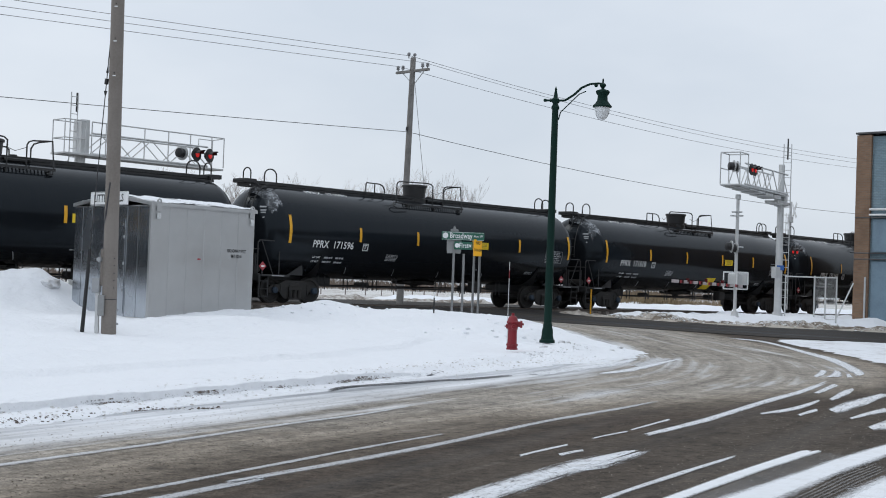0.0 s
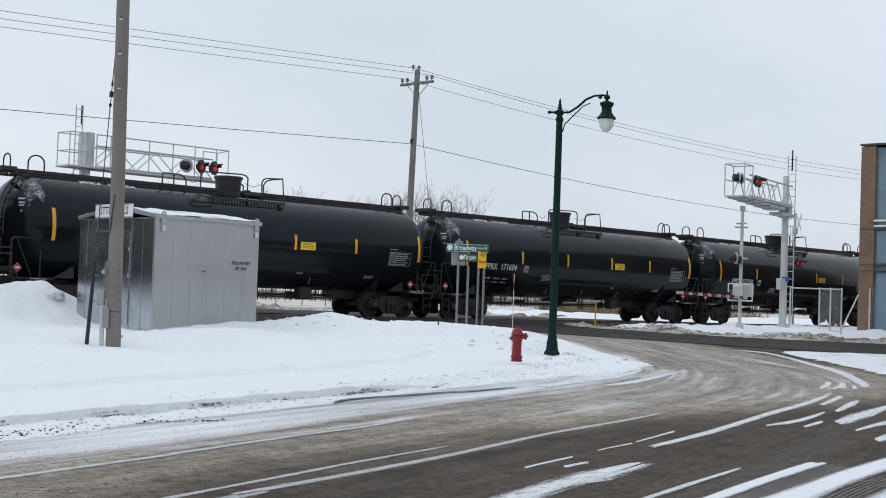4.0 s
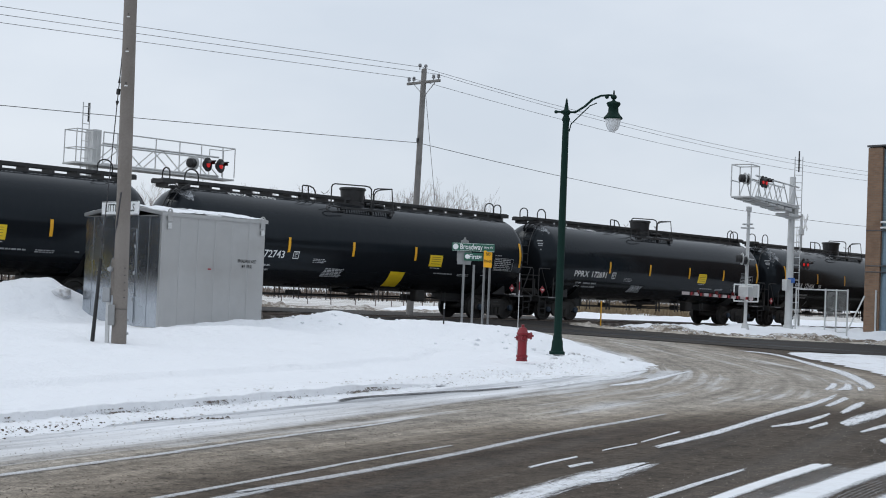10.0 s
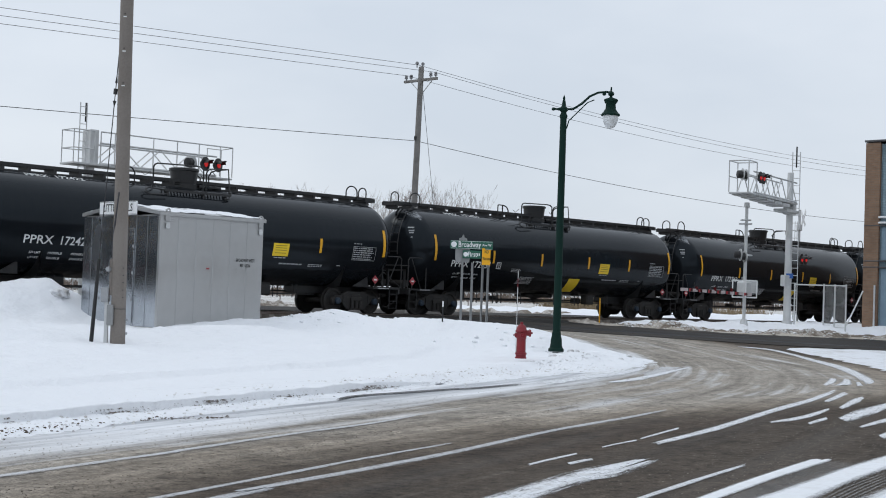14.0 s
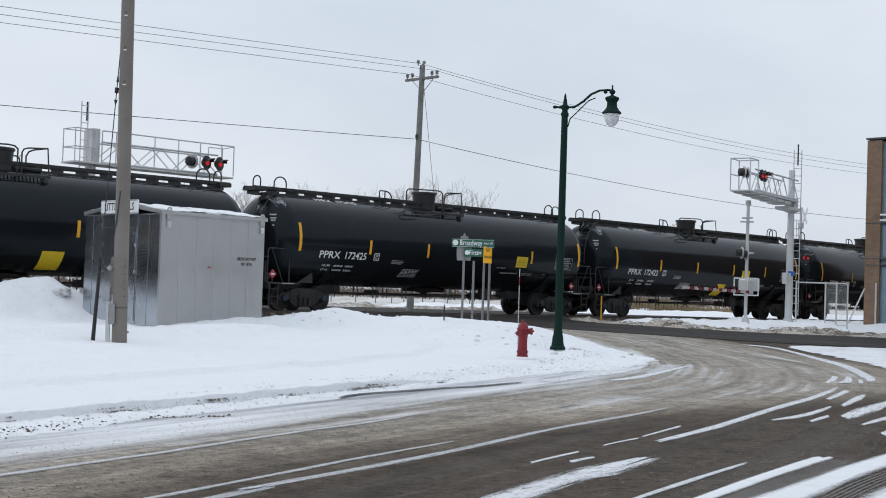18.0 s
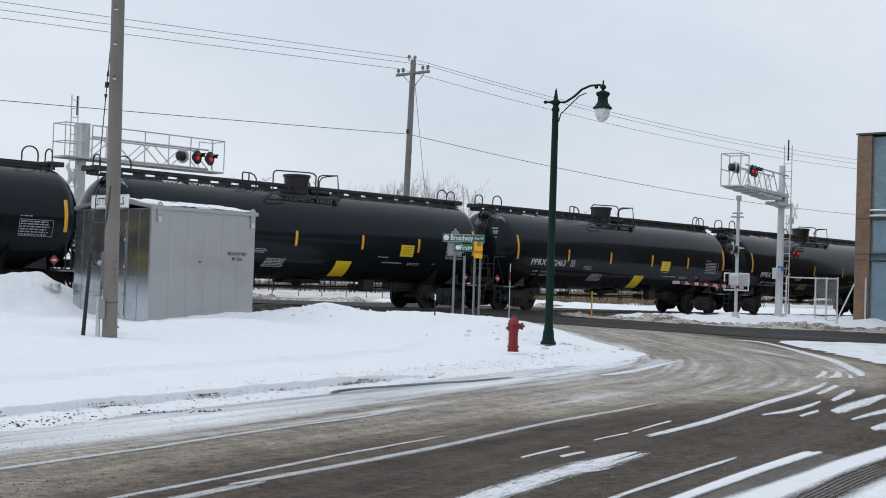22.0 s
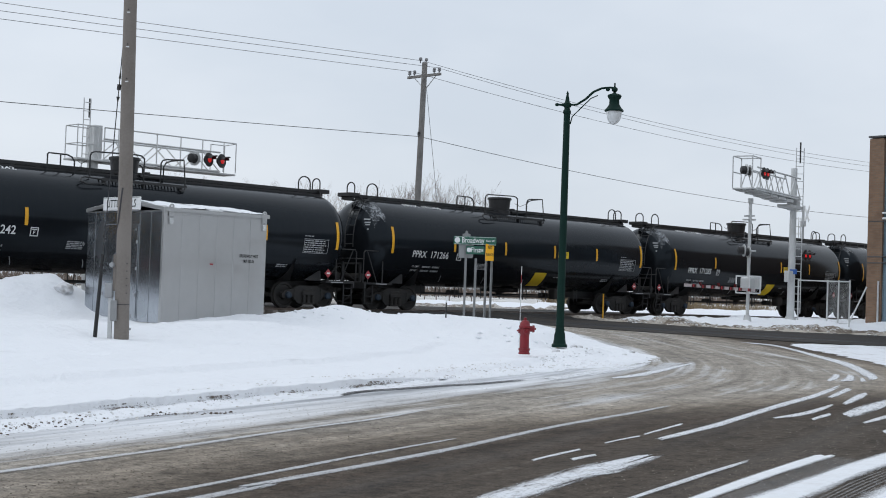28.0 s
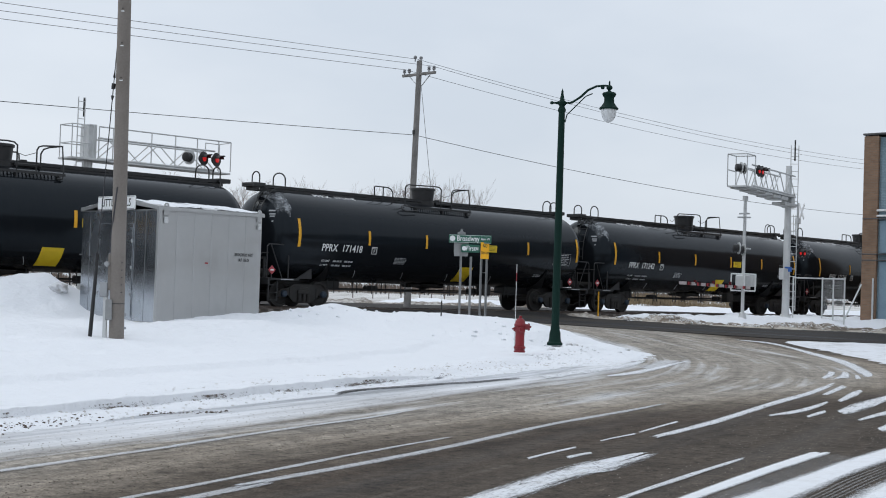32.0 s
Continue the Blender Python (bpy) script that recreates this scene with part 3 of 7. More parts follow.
M_streak = streak_material("fraying_snow", 0.94, ragged=0.7, combed=0.3)
M_packed = streak_material("packed_snow", 0.0, (0.80, 0.82, 0.845), (0.66, 0.66, 0.66), 0.35, 0.12)
M_faint = streak_material("broken_snow_line", 0.66)
M_tread = streak_material("pressed_tread", 0.30, (0.50, 0.51, 0.52), (0.36, 0.35, 0.34))
M_patch = streak_material("ragged_snow_patch", 1.0)
M_melt = streak_material("wet_gutter", 0.95, (0.085, 0.085, 0.088), (0.16, 0.16, 0.16), 1.3)


def streak(left, right, seed, lift=0.012, thin=1.0, frayed=0.05, material=None):
    """A flat lip of packed snow between wheel tracks, from its two edges."""
    a, b = smooth_line(left, 12), smooth_line(right, 12)
    n = min(len(a), len(b))
    a = [a[round(k * (len(a) - 1) / (n - 1))] for k in range(n)]
    b = [b[round(k * (len(b) - 1) / (n - 1))] for k in range(n)]
    rnd = random.Random(seed)
    ends = [(abs(rnd.gauss(0.0, frayed)), abs(rnd.gauss(0.0, frayed))) for _ in range(15)]
    v, uv = [], []
    run = 0.0
    for k in range(n):
        run += math.hypot(a[k][0] - a[k - 1][0], a[k][1] - a[k - 1][1]) if k else 0.0
        for j in range(15):
            t = j / 14
            w = (2 * t - 1) * 1.15
            t = 0.5 + w * 0.5
            # every lane of the streak starts and ends at its own place
            f = (ends[j][0] + (1 - ends[j][0] - ends[j][1]) * k / (n - 1)) * (n - 1)
            i = min(int(f), n - 2)
            f -= i
            p, q = (a[i][0] + (a[i + 1][0] - a[i][0]) * f, a[i][1] + (a[i + 1][1] - a[i][1]) * f), (b[i][0] + (b[i + 1][0] - b[i][0]) * f, b[i][1] + (b[i + 1][1] - b[i][1]) * f)
            x, y = p[0] + (q[0] - p[0]) * t, p[1] + (q[1] - p[1]) * t
            v.append((x, y, float(ground_z(x, y)) + 0.006 + lift * 0.45 * (1 - w * w / 1.3225)))
            uv.append((run, w / thin))
    ob = sheet("snow_streak", v, grid_faces(15, n), material or M_streak, uv)
    return tagged(ob, "streak of packed snow left between wheel tracks on the road", "snow", "snow streaks on the road", "structure")


streak([(-8, 3.95), (5.26, 7.95), (6.37, 8.36), (7.85, 8.77), (9.73, 9.34), (12.38, 10.26), (14.8, 10.93), (16.27, 11.36)], [(-8, 3.7), (5.41, 7.8), (6.42, 8.2), (7.87, 8.60), (9.56, 9.10), (12.16, 10.02), (14.63, 10.72), (16.13, 11.22)], 1, thin=0.8, material=M_faint)
streak([(5.05, 8.2), (6.62, 8.7), (8.32, 9.27), (10.28, 9.85)], [(5.09, 8.11), (6.6, 8.6), (8.26, 9.16), (10.23, 9.77)], 2, material=M_faint)
streak([(-4, 7.2), (6.28, 10.31), (7.49, 10.72), (9.38, 11.37), (10.96, 11.84), (12.43, 12.42)], [(-4, 6.95), (6.27, 10.11), (7.38, 10.48), (9.26, 11.13), (10.83, 11.61), (12.29, 12.24)], 3, thin=0.62, material=M_faint)
streak([(12.2, 8.75), (14.5, 9.47), (18.15, 10.77), (20.55, 11.56), (23.75, 12.75)], [(12.08, 8.55), (14.19, 9.15), (17.67, 10.36), (20.05, 11.14), (23.01, 12.28)], 4, thin=0.8)
streak([(6.6, 6.62), (7.51, 6.96), (8.28, 7.23), (9.66, 7.68), (10.85, 7.93)], [(7.4, 6.55), (8.35, 6.9), (9.2, 7.19), (9.72, 7.27), (11.1, 7.8)], 5, 0.02, frayed=0.09, material=M_patch)
streak([(7.2, 5.9), (8.54, 6.31), (9.91, 6.71), (11.6, 7.15)], [(7.2, 5.82), (8.6, 6.25), (9.91, 6.62), (11.53, 7.07)], 6)
streak([(7.4, 5.6), (8.97, 6.04), (10.54, 6.48), (12.52, 6.98)], [(7.4, 5.45), (9.16, 5.93), (10.83, 6.37), (12.75, 6.83)], 7, 0.02, frayed=0.03, material=M_packed)
streak([(7.6, 5.39), (9.38, 5.79), (10.82, 6.11), (12.68, 6.54), (15.2, 7.0)], [(8.0, 5.0), (9.85, 5.49), (11.0, 5.8), (12.46, 6.14), (15.2, 6.7)], 8, 0.02, material=M_packed)
streak([(8.4, 4.8), (10.21, 5.26), (10.9, 5.44), (15.0, 6.3)], [(8.9, 4.3), (10.7, 4.85), (12.1, 5.2), (15.0, 5.9)], 9, 0.02, material=M_packed)
streak([(22.9, 16.8), (25.0, 17.9), (26.6, 18.8)], [(23.3, 16.5), (25.4, 17.55), (27.0, 18.45)], 72, material=M_faint, frayed=0.08)
# lines of tyre tread pressed between the patches
for k, (one, two) in enumerate((([(7.5, 5.46), (9.17, 5.92), (10.84, 6.36), (12.74, 6.81)], [(7.5, 5.32), (9.37, 5.79), (10.8, 6.12), (12.67, 6.55)]), ([(8.1, 5.0), (9.87, 5.47), (11.02, 5.79), (12.37, 6.09)], [(8.4, 4.84), (10.17, 5.29), (10.96, 5.49), (11.91, 5.72)]))):
    for f in (0.14, 0.32, 0.50, 0.68, 0.86):
        mid = [(p[0] + (q[0] - p[0]) * f, p[1] + (q[1] - p[1]) * f) for p, q in zip(one, two)]
        streak([(x - 0.004, y + 0.012) for x, y in mid], [(x + 0.004, y - 0.012) for x, y in mid], 60 + k, 0.004, material=M_tread)
for k, (a, b) in enumerate((
    ([(15.9, 9.51), (17.3, 9.81), (19.13, 10.37)], [(15.79, 9.4), (16.96, 9.53), (18.84, 10.19)]),
    ([(20.27, 11.11), (21.6, 11.65), (22.98, 12.2)], [(20.21, 10.98), (21.4, 11.4), (22.62, 11.89)]),
    ([(19.29, 10.31), (21.33, 11.15), (22.22, 11.42)], [(19.03, 10.11), (20.56, 10.65), (21.85, 11.19)]),
    ([(17.51, 9.37), (19.2, 9.94), (21.61, 10.58)], [(17.05, 8.99), (18.39, 9.34), (21.39, 10.32)]),
    ([(16.49, 8.53), (17.6, 8.85), (18.84, 9.15)], [(16.38, 8.43), (17.2, 8.6), (18.14, 8.75)]),
    ([(15.66, 7.84), (16.2, 8.0), (16.8, 8.15)], [(15.33, 7.6), (15.6, 7.6), (15.78, 7.57)]),
    ([(16.31, 9.16), (16.9, 9.36), (17.53, 9.54)], [(16.12, 9.01), (16.6, 9.15), (17.12, 9.29)]),
    ([(24.6, 13.5), (25.8, 14.05), (27.01, 14.66)], [(24.3, 13.25), (25.8, 13.85), (27.01, 14.5)]),
    ([(24.46, 13.2), (25.8, 13.75), (27.25, 14.45)], [(25.1, 13.15), (26.1, 13.65), (27.2, 14.3)]),
    ([(25.04, 13.0), (25.7, 13.35), (26.4, 13.72)], [(25.3, 12.98), (25.8, 13.28), (26.4, 13.62)]),
    ([(11.38, 8.77), (11.9, 8.92), (12.37, 9.03)], [(11.31, 8.7), (11.8, 8.84), (12.28, 8.95)]),
    ([(12.5, 9.09), (13.3, 9.38), (14.1, 9.66)], [(12.41, 9.01), (13.2, 9.28), (13.93, 9.52)]),
    ([(9.59, 8.23), (10.2, 8.42), (10.75, 8.57)], [(9.52, 8.14), (10.1, 8.32), (10.64, 8.47)]),
    ([(10.0, 8.1), (10.3, 8.17), (10.51, 8.2)], [(9.89, 7.97), (10.2, 8.05), (10.42, 8.1)]),
    ([(26.49, 13.32), (28.64, 14.57), (32.61, 17.22), (35.6, 19.69), (38.3, 22.2), (39.4, 23.6), (39.0, 24.6)], [(25.64, 13.1), (27.05, 13.95), (30.66, 16.34), (33.65, 18.6), (37.0, 21.4), (38.6, 23.2), (38.6, 24.4)]),
    ([(20.45, 15.62), (22.1, 16.25), (24.83, 17.45), (27.7, 18.62)], [(20.18, 15.40), (21.2, 15.56), (23.4, 16.5), (27.0, 18.25)]),
    ([(18.6, 15.9), (21.0, 16.9), (23.6, 17.75), (26.6, 19.2)], [(18.4, 15.35), (20.82, 16.25), (22.9, 17.0), (25.74, 18.5)]),
    ([(41.9, 34.4), (41.0, 32.6), (40.5, 31.0), (40.2, 28.7)], [(42.05, 34.36), (41.15, 32.56), (40.65, 30.98), (40.36, 28.7)]),
)):
    streak(a, b, 20 + k, material=M_patch if k in (3, 5, 15, 16) else None)


# crumbs of dirty snow and sand thrown up along the edges
def crumbs(name, line, spread, n, size, seed, material, label):
    rnd = random.Random(seed)
    pts = smooth_line(line, 10)
    ico = bmesh.new()
    bmesh.ops.create_icosphere(ico, subdivisions=1, radius=1.0)
    base = [v.co.copy() for v in ico.verts]
    tris = [[v.index for v in f.verts] for f in ico.faces]
    ico.free()
    v, f = [], []
    for _ in range(n):
        k = rnd.randrange(len(pts) - 1)
        t = rnd.random()
        x = pts[k][0] + (pts[k + 1][0] - pts[k][0]) * t + rnd.gauss(0, spread)
        y = pts[k][1] + (pts[k + 1][1] - pts[k][1]) * t + rnd.gauss(0, spread)
        r = size * (0.35 + 1.3 * rnd.random() ** 3)
        o = len(v)
        z = float(ground_z(x, y)) + spot(x, y)
        for c in base:
            w = r * rnd.uniform(0.6, 1.2)
            v.append((x + c.x * w, y + c.y * w, z + c.z * w * 0.6 + r * 0.15))
        f += [[o + i for i in tri] for tri in tris]
    tagged(sheet(name, v, f, material, None, False), label, "snow", kind="stuff")


def spot(x, y):
    """How high the snow or road lies over the ground there, roughly."""
    for ob in (corner_snow, dirty_ridge):
        hit, place, _, _ = ob.ray_cast((x, y, 5), (0, 0, -1))
        if hit:
            return max(place.z - float(ground_z(x, y)), 0.0)
    return 0.0


M_chunk = snow_material("grey_frozen_snow", (0.74, 0.75, 0.77), (0.34, 0.325, 0.305), 0.48, 0.66, 1.6)
M_crumb = snow_material("dirty_snow_crumbs", (0.74, 0.74, 0.74), (0.30, 0.25, 0.20), 0.50, 0.66, 2.0)
M_soil = surface("wet_soil", (0.115, 0.088, 0.070), (0.06, 0.047, 0.038), 0.9, 0.0, 3.0, 20, 0.5, 0.7)
crumbs("snow_crumbs", [(4, 11.8), (7.0, 12.9), (11.5, 14.7), (15.6, 16.2), (20, 17.6), (24.2, 18.4)], 0.30, 1900, 0.016, 7, M_crumb, "crumbs of dirty snow along the plowed edge")
crumbs("snow_crumbs", [(22, 18.6), (24.6, 19.2), (27.2, 20.0), (29, 21.6)], 0.40, 140, 0.024, 8, M_snow, "crumbs of snow along the plowed edge")
crumbs("snow_crumbs", [(60, 23.4), (54.4, 27.0), (50.8, 28.7), (48.0, 30.1), (46.0, 31.9), (45.1, 34.0)], 0.40, 900, 0.06, 9, M_crumb, "lumps of dirty snow on the plowed ridge")
crumbs("snow_crumbs", [(26.6, 24.6), (28.0, 23.8), (24.6, 28.8), (23.6, 28.6)], 0.6, 90, 0.06, 12, M_snow, "lumps of clean snow on the bank")
crumbs("soil_clods", [(8.7, 13.15), (9.1, 13.2), (9.5, 13.1), (9.8, 13.05)], 0.05, 150, 0.015, 11, M_soil, "dark wet soil showing under the snow edge")
crumbs("soil_clods", [(6.4, 12.35), (6.7, 12.5), (7.1, 12.6), (7.6, 12.8), (8.1, 13.1)], 0.12, 160, 0.012, 18, M_soil, "specks of dark soil strewn over the slush")
crumbs("soil_clods", [(9.9, 14.0), (11.2, 14.55), (12.7, 15.15), (13.6, 15.45)], 0.12, 320, 0.010, 19, M_soil, "specks of dark soil strewn over the slush")
crumbs("snow_crumbs", [(22.6, 19.3), (23.4, 19.55), (24.5, 19.9), (26.0, 20.4)], 0.22, 240, 0.024, 22, M_chunk, "lumps of grey snow along the plowed edge")

M_sand = surface("wet_sand_clods", (0.080, 0.062, 0.047), (0.042, 0.033, 0.026), 0.9, 0.0, 3.0, 20, 0.3, 0.7)
M_slush = snow_material("sandy_slush_grains", (0.36, 0.33, 0.29), (0.17, 0.145, 0.115), 0.40, 0.62, 3.0)
crumbs("road_grit", [(4.2, 8.9), (5.8, 9.2), (8.0, 9.9), (10.7, 11.0), (13.4, 11.8), (17, 12.6)], 0.30, 2600, 0.005, 14, M_sand, "dark clods of sand and slush strewn on the road")
crumbs("road_grit", [(8.5, 7.2), (12.0, 8.3), (16.5, 9.6), (22.0, 11.4)], 0.6, 2400, 0.0045, 15, M_sand, "dark clods of sand and slush strewn on the road")
crumbs("road_grit", [(4.5, 10.2), (9.0, 11.8), (14.0, 13.4), (21.0, 15.2), (27.0, 17.4)], 0.5, 4200, 0.0055, 16, M_slush, "pale grains of sandy slush strewn on the road")
crumbs("road_grit", [(9.5, 5.5), (13.0, 6.9), (17.5, 8.6)], 0.8, 3000, 0.005, 17, M_slush, "pale grains of sandy slush strewn on the road")


# the bank ends at the kerb in a crisp broken lip; dark soil shows under it here and there
def kerb_lip():
    run, pts = 0.0, []
    for (xa, ya), (xb, yb) in zip(FLOW, FLOW[1:]):
        n = math.hypot(xb - xa, yb - ya)
        k = math.ceil(run / 0.04) * 0.04 if run else 0.0
        while k < run + n:
            f = (k - run) / n
            x, y = xa + (xb - xa) * f, ya + (yb - ya) * f
            if 2.0 < x < 18.5:
                pts.append((k, x, y, -(yb - ya) / n, (xb - xa) / n))
            k += 0.04
        run += n
    rows = ((-0.05, 0.02, 0.0), (0.0, 0.04, 0.1), (0.01, 0.05, 0.65), (0.035, 0.03, 0.92), (0.09, 0.0, 1.06), (0.18, 0.0, 1.05), (0.34, 0.0, 1.02), (0.60, 0.0, 0.98), (0.90, 0.0, 0.90))
    v, sv, suv = [], [], []
    for u, x, y, nx, ny in pts:
        e = 4.50 + 0.06 * noise.fractal(Vector((u * 0.5, 1.0, 7.0)), 0.9, 2.0, 4) + 0.05 * noise.fractal(Vector((u * 3.0, 5.0, 7.0)), 0.8, 2.0, 4)
        bx, by = x + nx * (e + 0.95), y + ny * (e + 0.95)
        fade = float(smoothstep(18.5, 15.5, x))
        high = (max(spot(bx, by), 0.06) + 0.012) * (0.35 + 0.65 * fade) - 0.05 * (1 - fade)
        for dv, lift, f in rows:
            q = e + dv
            z = lift + high * f + 0.012 * noise.fractal(Vector((u * 6.0, dv * 9.0, 3.0)), 0.8, 2.0, 3)
            px, py = x + nx * q, y + ny * q
            v.append((px, py, float(ground_z(px, py)) + z))
        for dv, z in ((-0.075, 0.035), (-0.045, 0.050), (0.0, 0.075 * fade), (0.004, 0.090 * fade)):
            px, py = x + nx * (e + dv), y + ny * (e + dv)
            sv.append((px, py, float(ground_z(px, py)) + z))
            suv.append((u, (dv + 0.035) / 0.045))
    lip = sheet("snow_lip", v, grid_faces(len(rows), len(pts)), M_snow)
    tagged(lip, "crisp broken edge of the snow bank at the kerb", "snow", kind="structure")
    soil = sheet("kerb_soil", sv, grid_faces(4, len(pts)), M_edge_soil, suv)
    tagged(soil, "dark wet soil showing under the snow edge", "soil", kind="structure")


def edge_soil_material():
    m, n, l, b = base_material("kerb_soil")
    uv = n.new("ShaderNodeUVMap")
    uv.uv_map = "flow"
    long = noise_node(n, l, uv.outputs["UV"], 1.0, 4, 0.6, (0.55, 0.1, 1.0))
    torn = noise_node(n, l, uv.outputs["UV"], 1.0, 7, 0.75, (9.0, 0.8, 1.0))
    cover = math_node(n, l, "ADD", math_node(n, l, "MULTIPLY", long, 0.55), math_node(n, l, "MULTIPLY", torn, 0.45))
    l.new(ramp_node(n, l, cover, [(0.52, 0.0), (0.56, 1.0)]), b.inputs["Alpha"])
    l.new(mix_node(n, l, torn, (0.06, 0.045, 0.036), (0.20, 0.165, 0.14)), b.inputs["Base Color"])
    b.inputs["Roughness"].default_value = 0.95
    bump_node(n, l, b, torn, 0.6, 0.02)
    return m


M_edge_soil = edge_soil_material()
kerb_lip()

# melt water runs in a thin dark line beside the bank
streak([(12.6, 14.40), (13.4, 14.90), (14.8, 15.19), (15.75, 15.37), (16.64, 15.46), (18.2, 15.85)], [(12.6, 14.26), (13.4, 14.70), (14.8, 14.98), (15.75, 15.15), (16.64, 15.26), (18.2, 15.70)], 75, 0.03, frayed=0.06, material=M_melt)


def snow_chunk(x, y, r, seed):
    """A frozen lump of grey snow, half sunk in the bank."""
    bm = bmesh.new()
    bmesh.ops.create_icosphere(bm, subdivisions=3, radius=r)
    for v in bm.verts:
        v.co *= 1 + 0.30 * noise.fractal(v.co * (2.2 / r) + Vector((seed, 0, 0)), 0.8, 2.0, 4)
        v.co.z *= 0.75
    ob = part("snow_chunk", bm, M_chunk, None, "", 60)
    ob.location = (x, y, float(ground_z(x, y)) + spot(x, y) + r * 0.05)
    tagged(ob, "frozen lump of dirty snow stuck in the bank", "snow", "snow lumps on the bank")


for x, y, r, seed in ((19.42, 33.7, 0.25, 1), (24.7, 20.5, 0.10, 2), (25.1, 20.3, 0.08, 3), (25.7, 20.6, 0.08, 4), (27.2, 20.4, 0.07, 7), (28.2, 20.9, 0.07, 8), (24.4, 29.4, 0.14, 9)):
    snow_chunk(x, y, r, seed)


# ---- railway ----
def tank_paint():
    m, n, l, b = base_material("black_tank_paint")
    co = n.new("ShaderNodeTexCoord").outputs["Object"]
    big, fine = noise_node(n, l, co, 0.7, 5, 0.6), noise_node(n, l, co, 14.0, 4, 0.6)
    runs = noise_node(n, l, co, 1.0, 4, 0.6, (6.0, 6.0, 0.5))
    dust = ramp_node(n, l, math_node(n, l, "ADD", math_node(n, l, "MULTIPLY", big, 0.5), math_node(n, l, "MULTIPLY", runs, 0.5)), [(0.45, 0.0), (0.75, 0.5)])
    l.new(mix_node(n, l, dust, (0.0080, 0.0095, 0.0118), (0.014, 0.0148, 0.0165)), b.inputs["Base Color"])
    l.new(ramp_node(n, l, math_node(n, l, "ADD", math_node(n, l, "MULTIPLY", big, 0.6), math_node(n, l, "MULTIPLY", fine, 0.4)), [(0.35, 0.10), (0.70, 0.24)]), b.inputs["Roughness"])
    b.inputs["Specular IOR Level"].default_value = 0.19
    b.inputs["Specular Tint"].default_value = (0.76, 0.90, 1.0, 1.0)
    bump_node(n, l, b, big, 0.05, 0.05)
    return m


def frost_material():
    m, n, l, b = base_material("frost_on_paint")
    co = n.new("ShaderNodeTexCoord").outputs["Object"]
    big, fine = noise_node(n, l, co, 1.6, 6, 0.7), noise_node(n, l, co, 12.0, 5, 0.7)
    cover = math_node(n, l, "ADD", math_node(n, l, "MULTIPLY", big, 0.7), math_node(n, l, "MULTIPLY", fine, 0.3))
    l.new(ramp_node(n, l, cover, [(0.44, 0.0), (0.60, 0.75)]), b.inputs["Alpha"])
    b.inputs["Base Color"].default_value = (0.40, 0.42, 0.44, 1)
    b.inputs["Roughness"].default_value = 0.9
    return m


M_tank = tank_paint()
M_frost = frost_material()
M_iron = surface("grimy_cast_iron", (0.012, 0.0115, 0.011), (0.036, 0.032, 0.029), 0.7, 0.1, 3.0, 24, 0.4, 0.8)
M_rail = surface("rail_steel", (0.20, 0.17, 0.15), (0.12, 0.085, 0.065), 0.5, 0.6, 2.0, 20, 0.2, 0.8)
M_stripe = surface("reflective_yellow", (0.74, 0.37, 0.010), (0.62, 0.30, 0.02), 0.45, 0.0, 3.0, 30, 0.0, 0.6)
M_panel = surface("yellow_panel", (0.80, 0.56, 0.015), (0.70, 0.48, 0.02), 0.5, 0.0, 3.0, 30, 0.0, 0.6)
M_letter = surface("white_lettering", (0.70, 0.71, 0.71), (0.52, 0.53, 0.53), 0.6, 0.0, 4.0, 30, 0.0, 0.7)
M_letter_dull = surface("dull_lettering", (0.36, 0.37, 0.38), (0.22, 0.23, 0.24), 0.6, 0.0, 4.0, 30, 0.0, 0.8)
M_plate_ink = surface("faded_ink", (0.20, 0.14, 0.02), (0.14, 0.10, 0.02), 0.6, 0.0, 4.0, 30, 0.0, 0.7)
M_hazard = surface("placard_red", (0.34, 0.045, 0.055), (0.25, 0.04, 0.045), 0.5, 0.0, 4.0, 30, 0.0, 0.5)
M_blue = surface("bearing_blue", (0.018, 0.034, 0.055), (0.014, 0.016, 0.020), 0.7, 0.1, 6.0, 30, 0.1, 0.7)

# rails and sleepers
for y in (TRACK_Y - 0.755, TRACK_Y + 0.755):
    bm = bmesh.new()
    x0, x1 = -300, 420
    prof = [(-0.07, -0.17), (0.07, -0.17), (0.07, -0.155), (0.012, -0.14), (0.012, -0.04), (0.036, -0.03), (0.036, 0.0), (-0.036, 0.0), (-0.036, -0.03), (-0.012, -0.04), (-0.012, -0.14), (-0.07, -0.155)]
    a, b = [bm.verts.new((x0, p, q)) for p, q in prof], [bm.verts.new((x1, p, q)) for p, q in prof]
    for k in range(len(prof)):
        bm.faces.new((a[k], a[(k + 1) % len(prof)], b[(k + 1) % len(prof)], b[k]))
    ob = part("rail", bm, M_rail)
    ob.location = (0, y, RAIL_Z)
    tagged(ob, "worn steel rail set in packed snow", "rail", "rails of the track", "structure")
bm = bmesh.new()
for k in range(-60, 150):
    x = k * 0.55
    if not 30.5 < x < 42.5:
        box(bm, x - 0.11, x + 0.11, TRACK_Y - 1.3, TRACK_Y + 1.3, RAIL_Z - 0.26, RAIL_Z - 0.07)
tagged(part("sleepers", bm, M_wood), "dark timber sleepers half buried in snow", "sleeper", kind="stuff")

CAR, R_TANK, Z_TANK = 17.886, 1.58, 2.64
HALF = CAR / 2


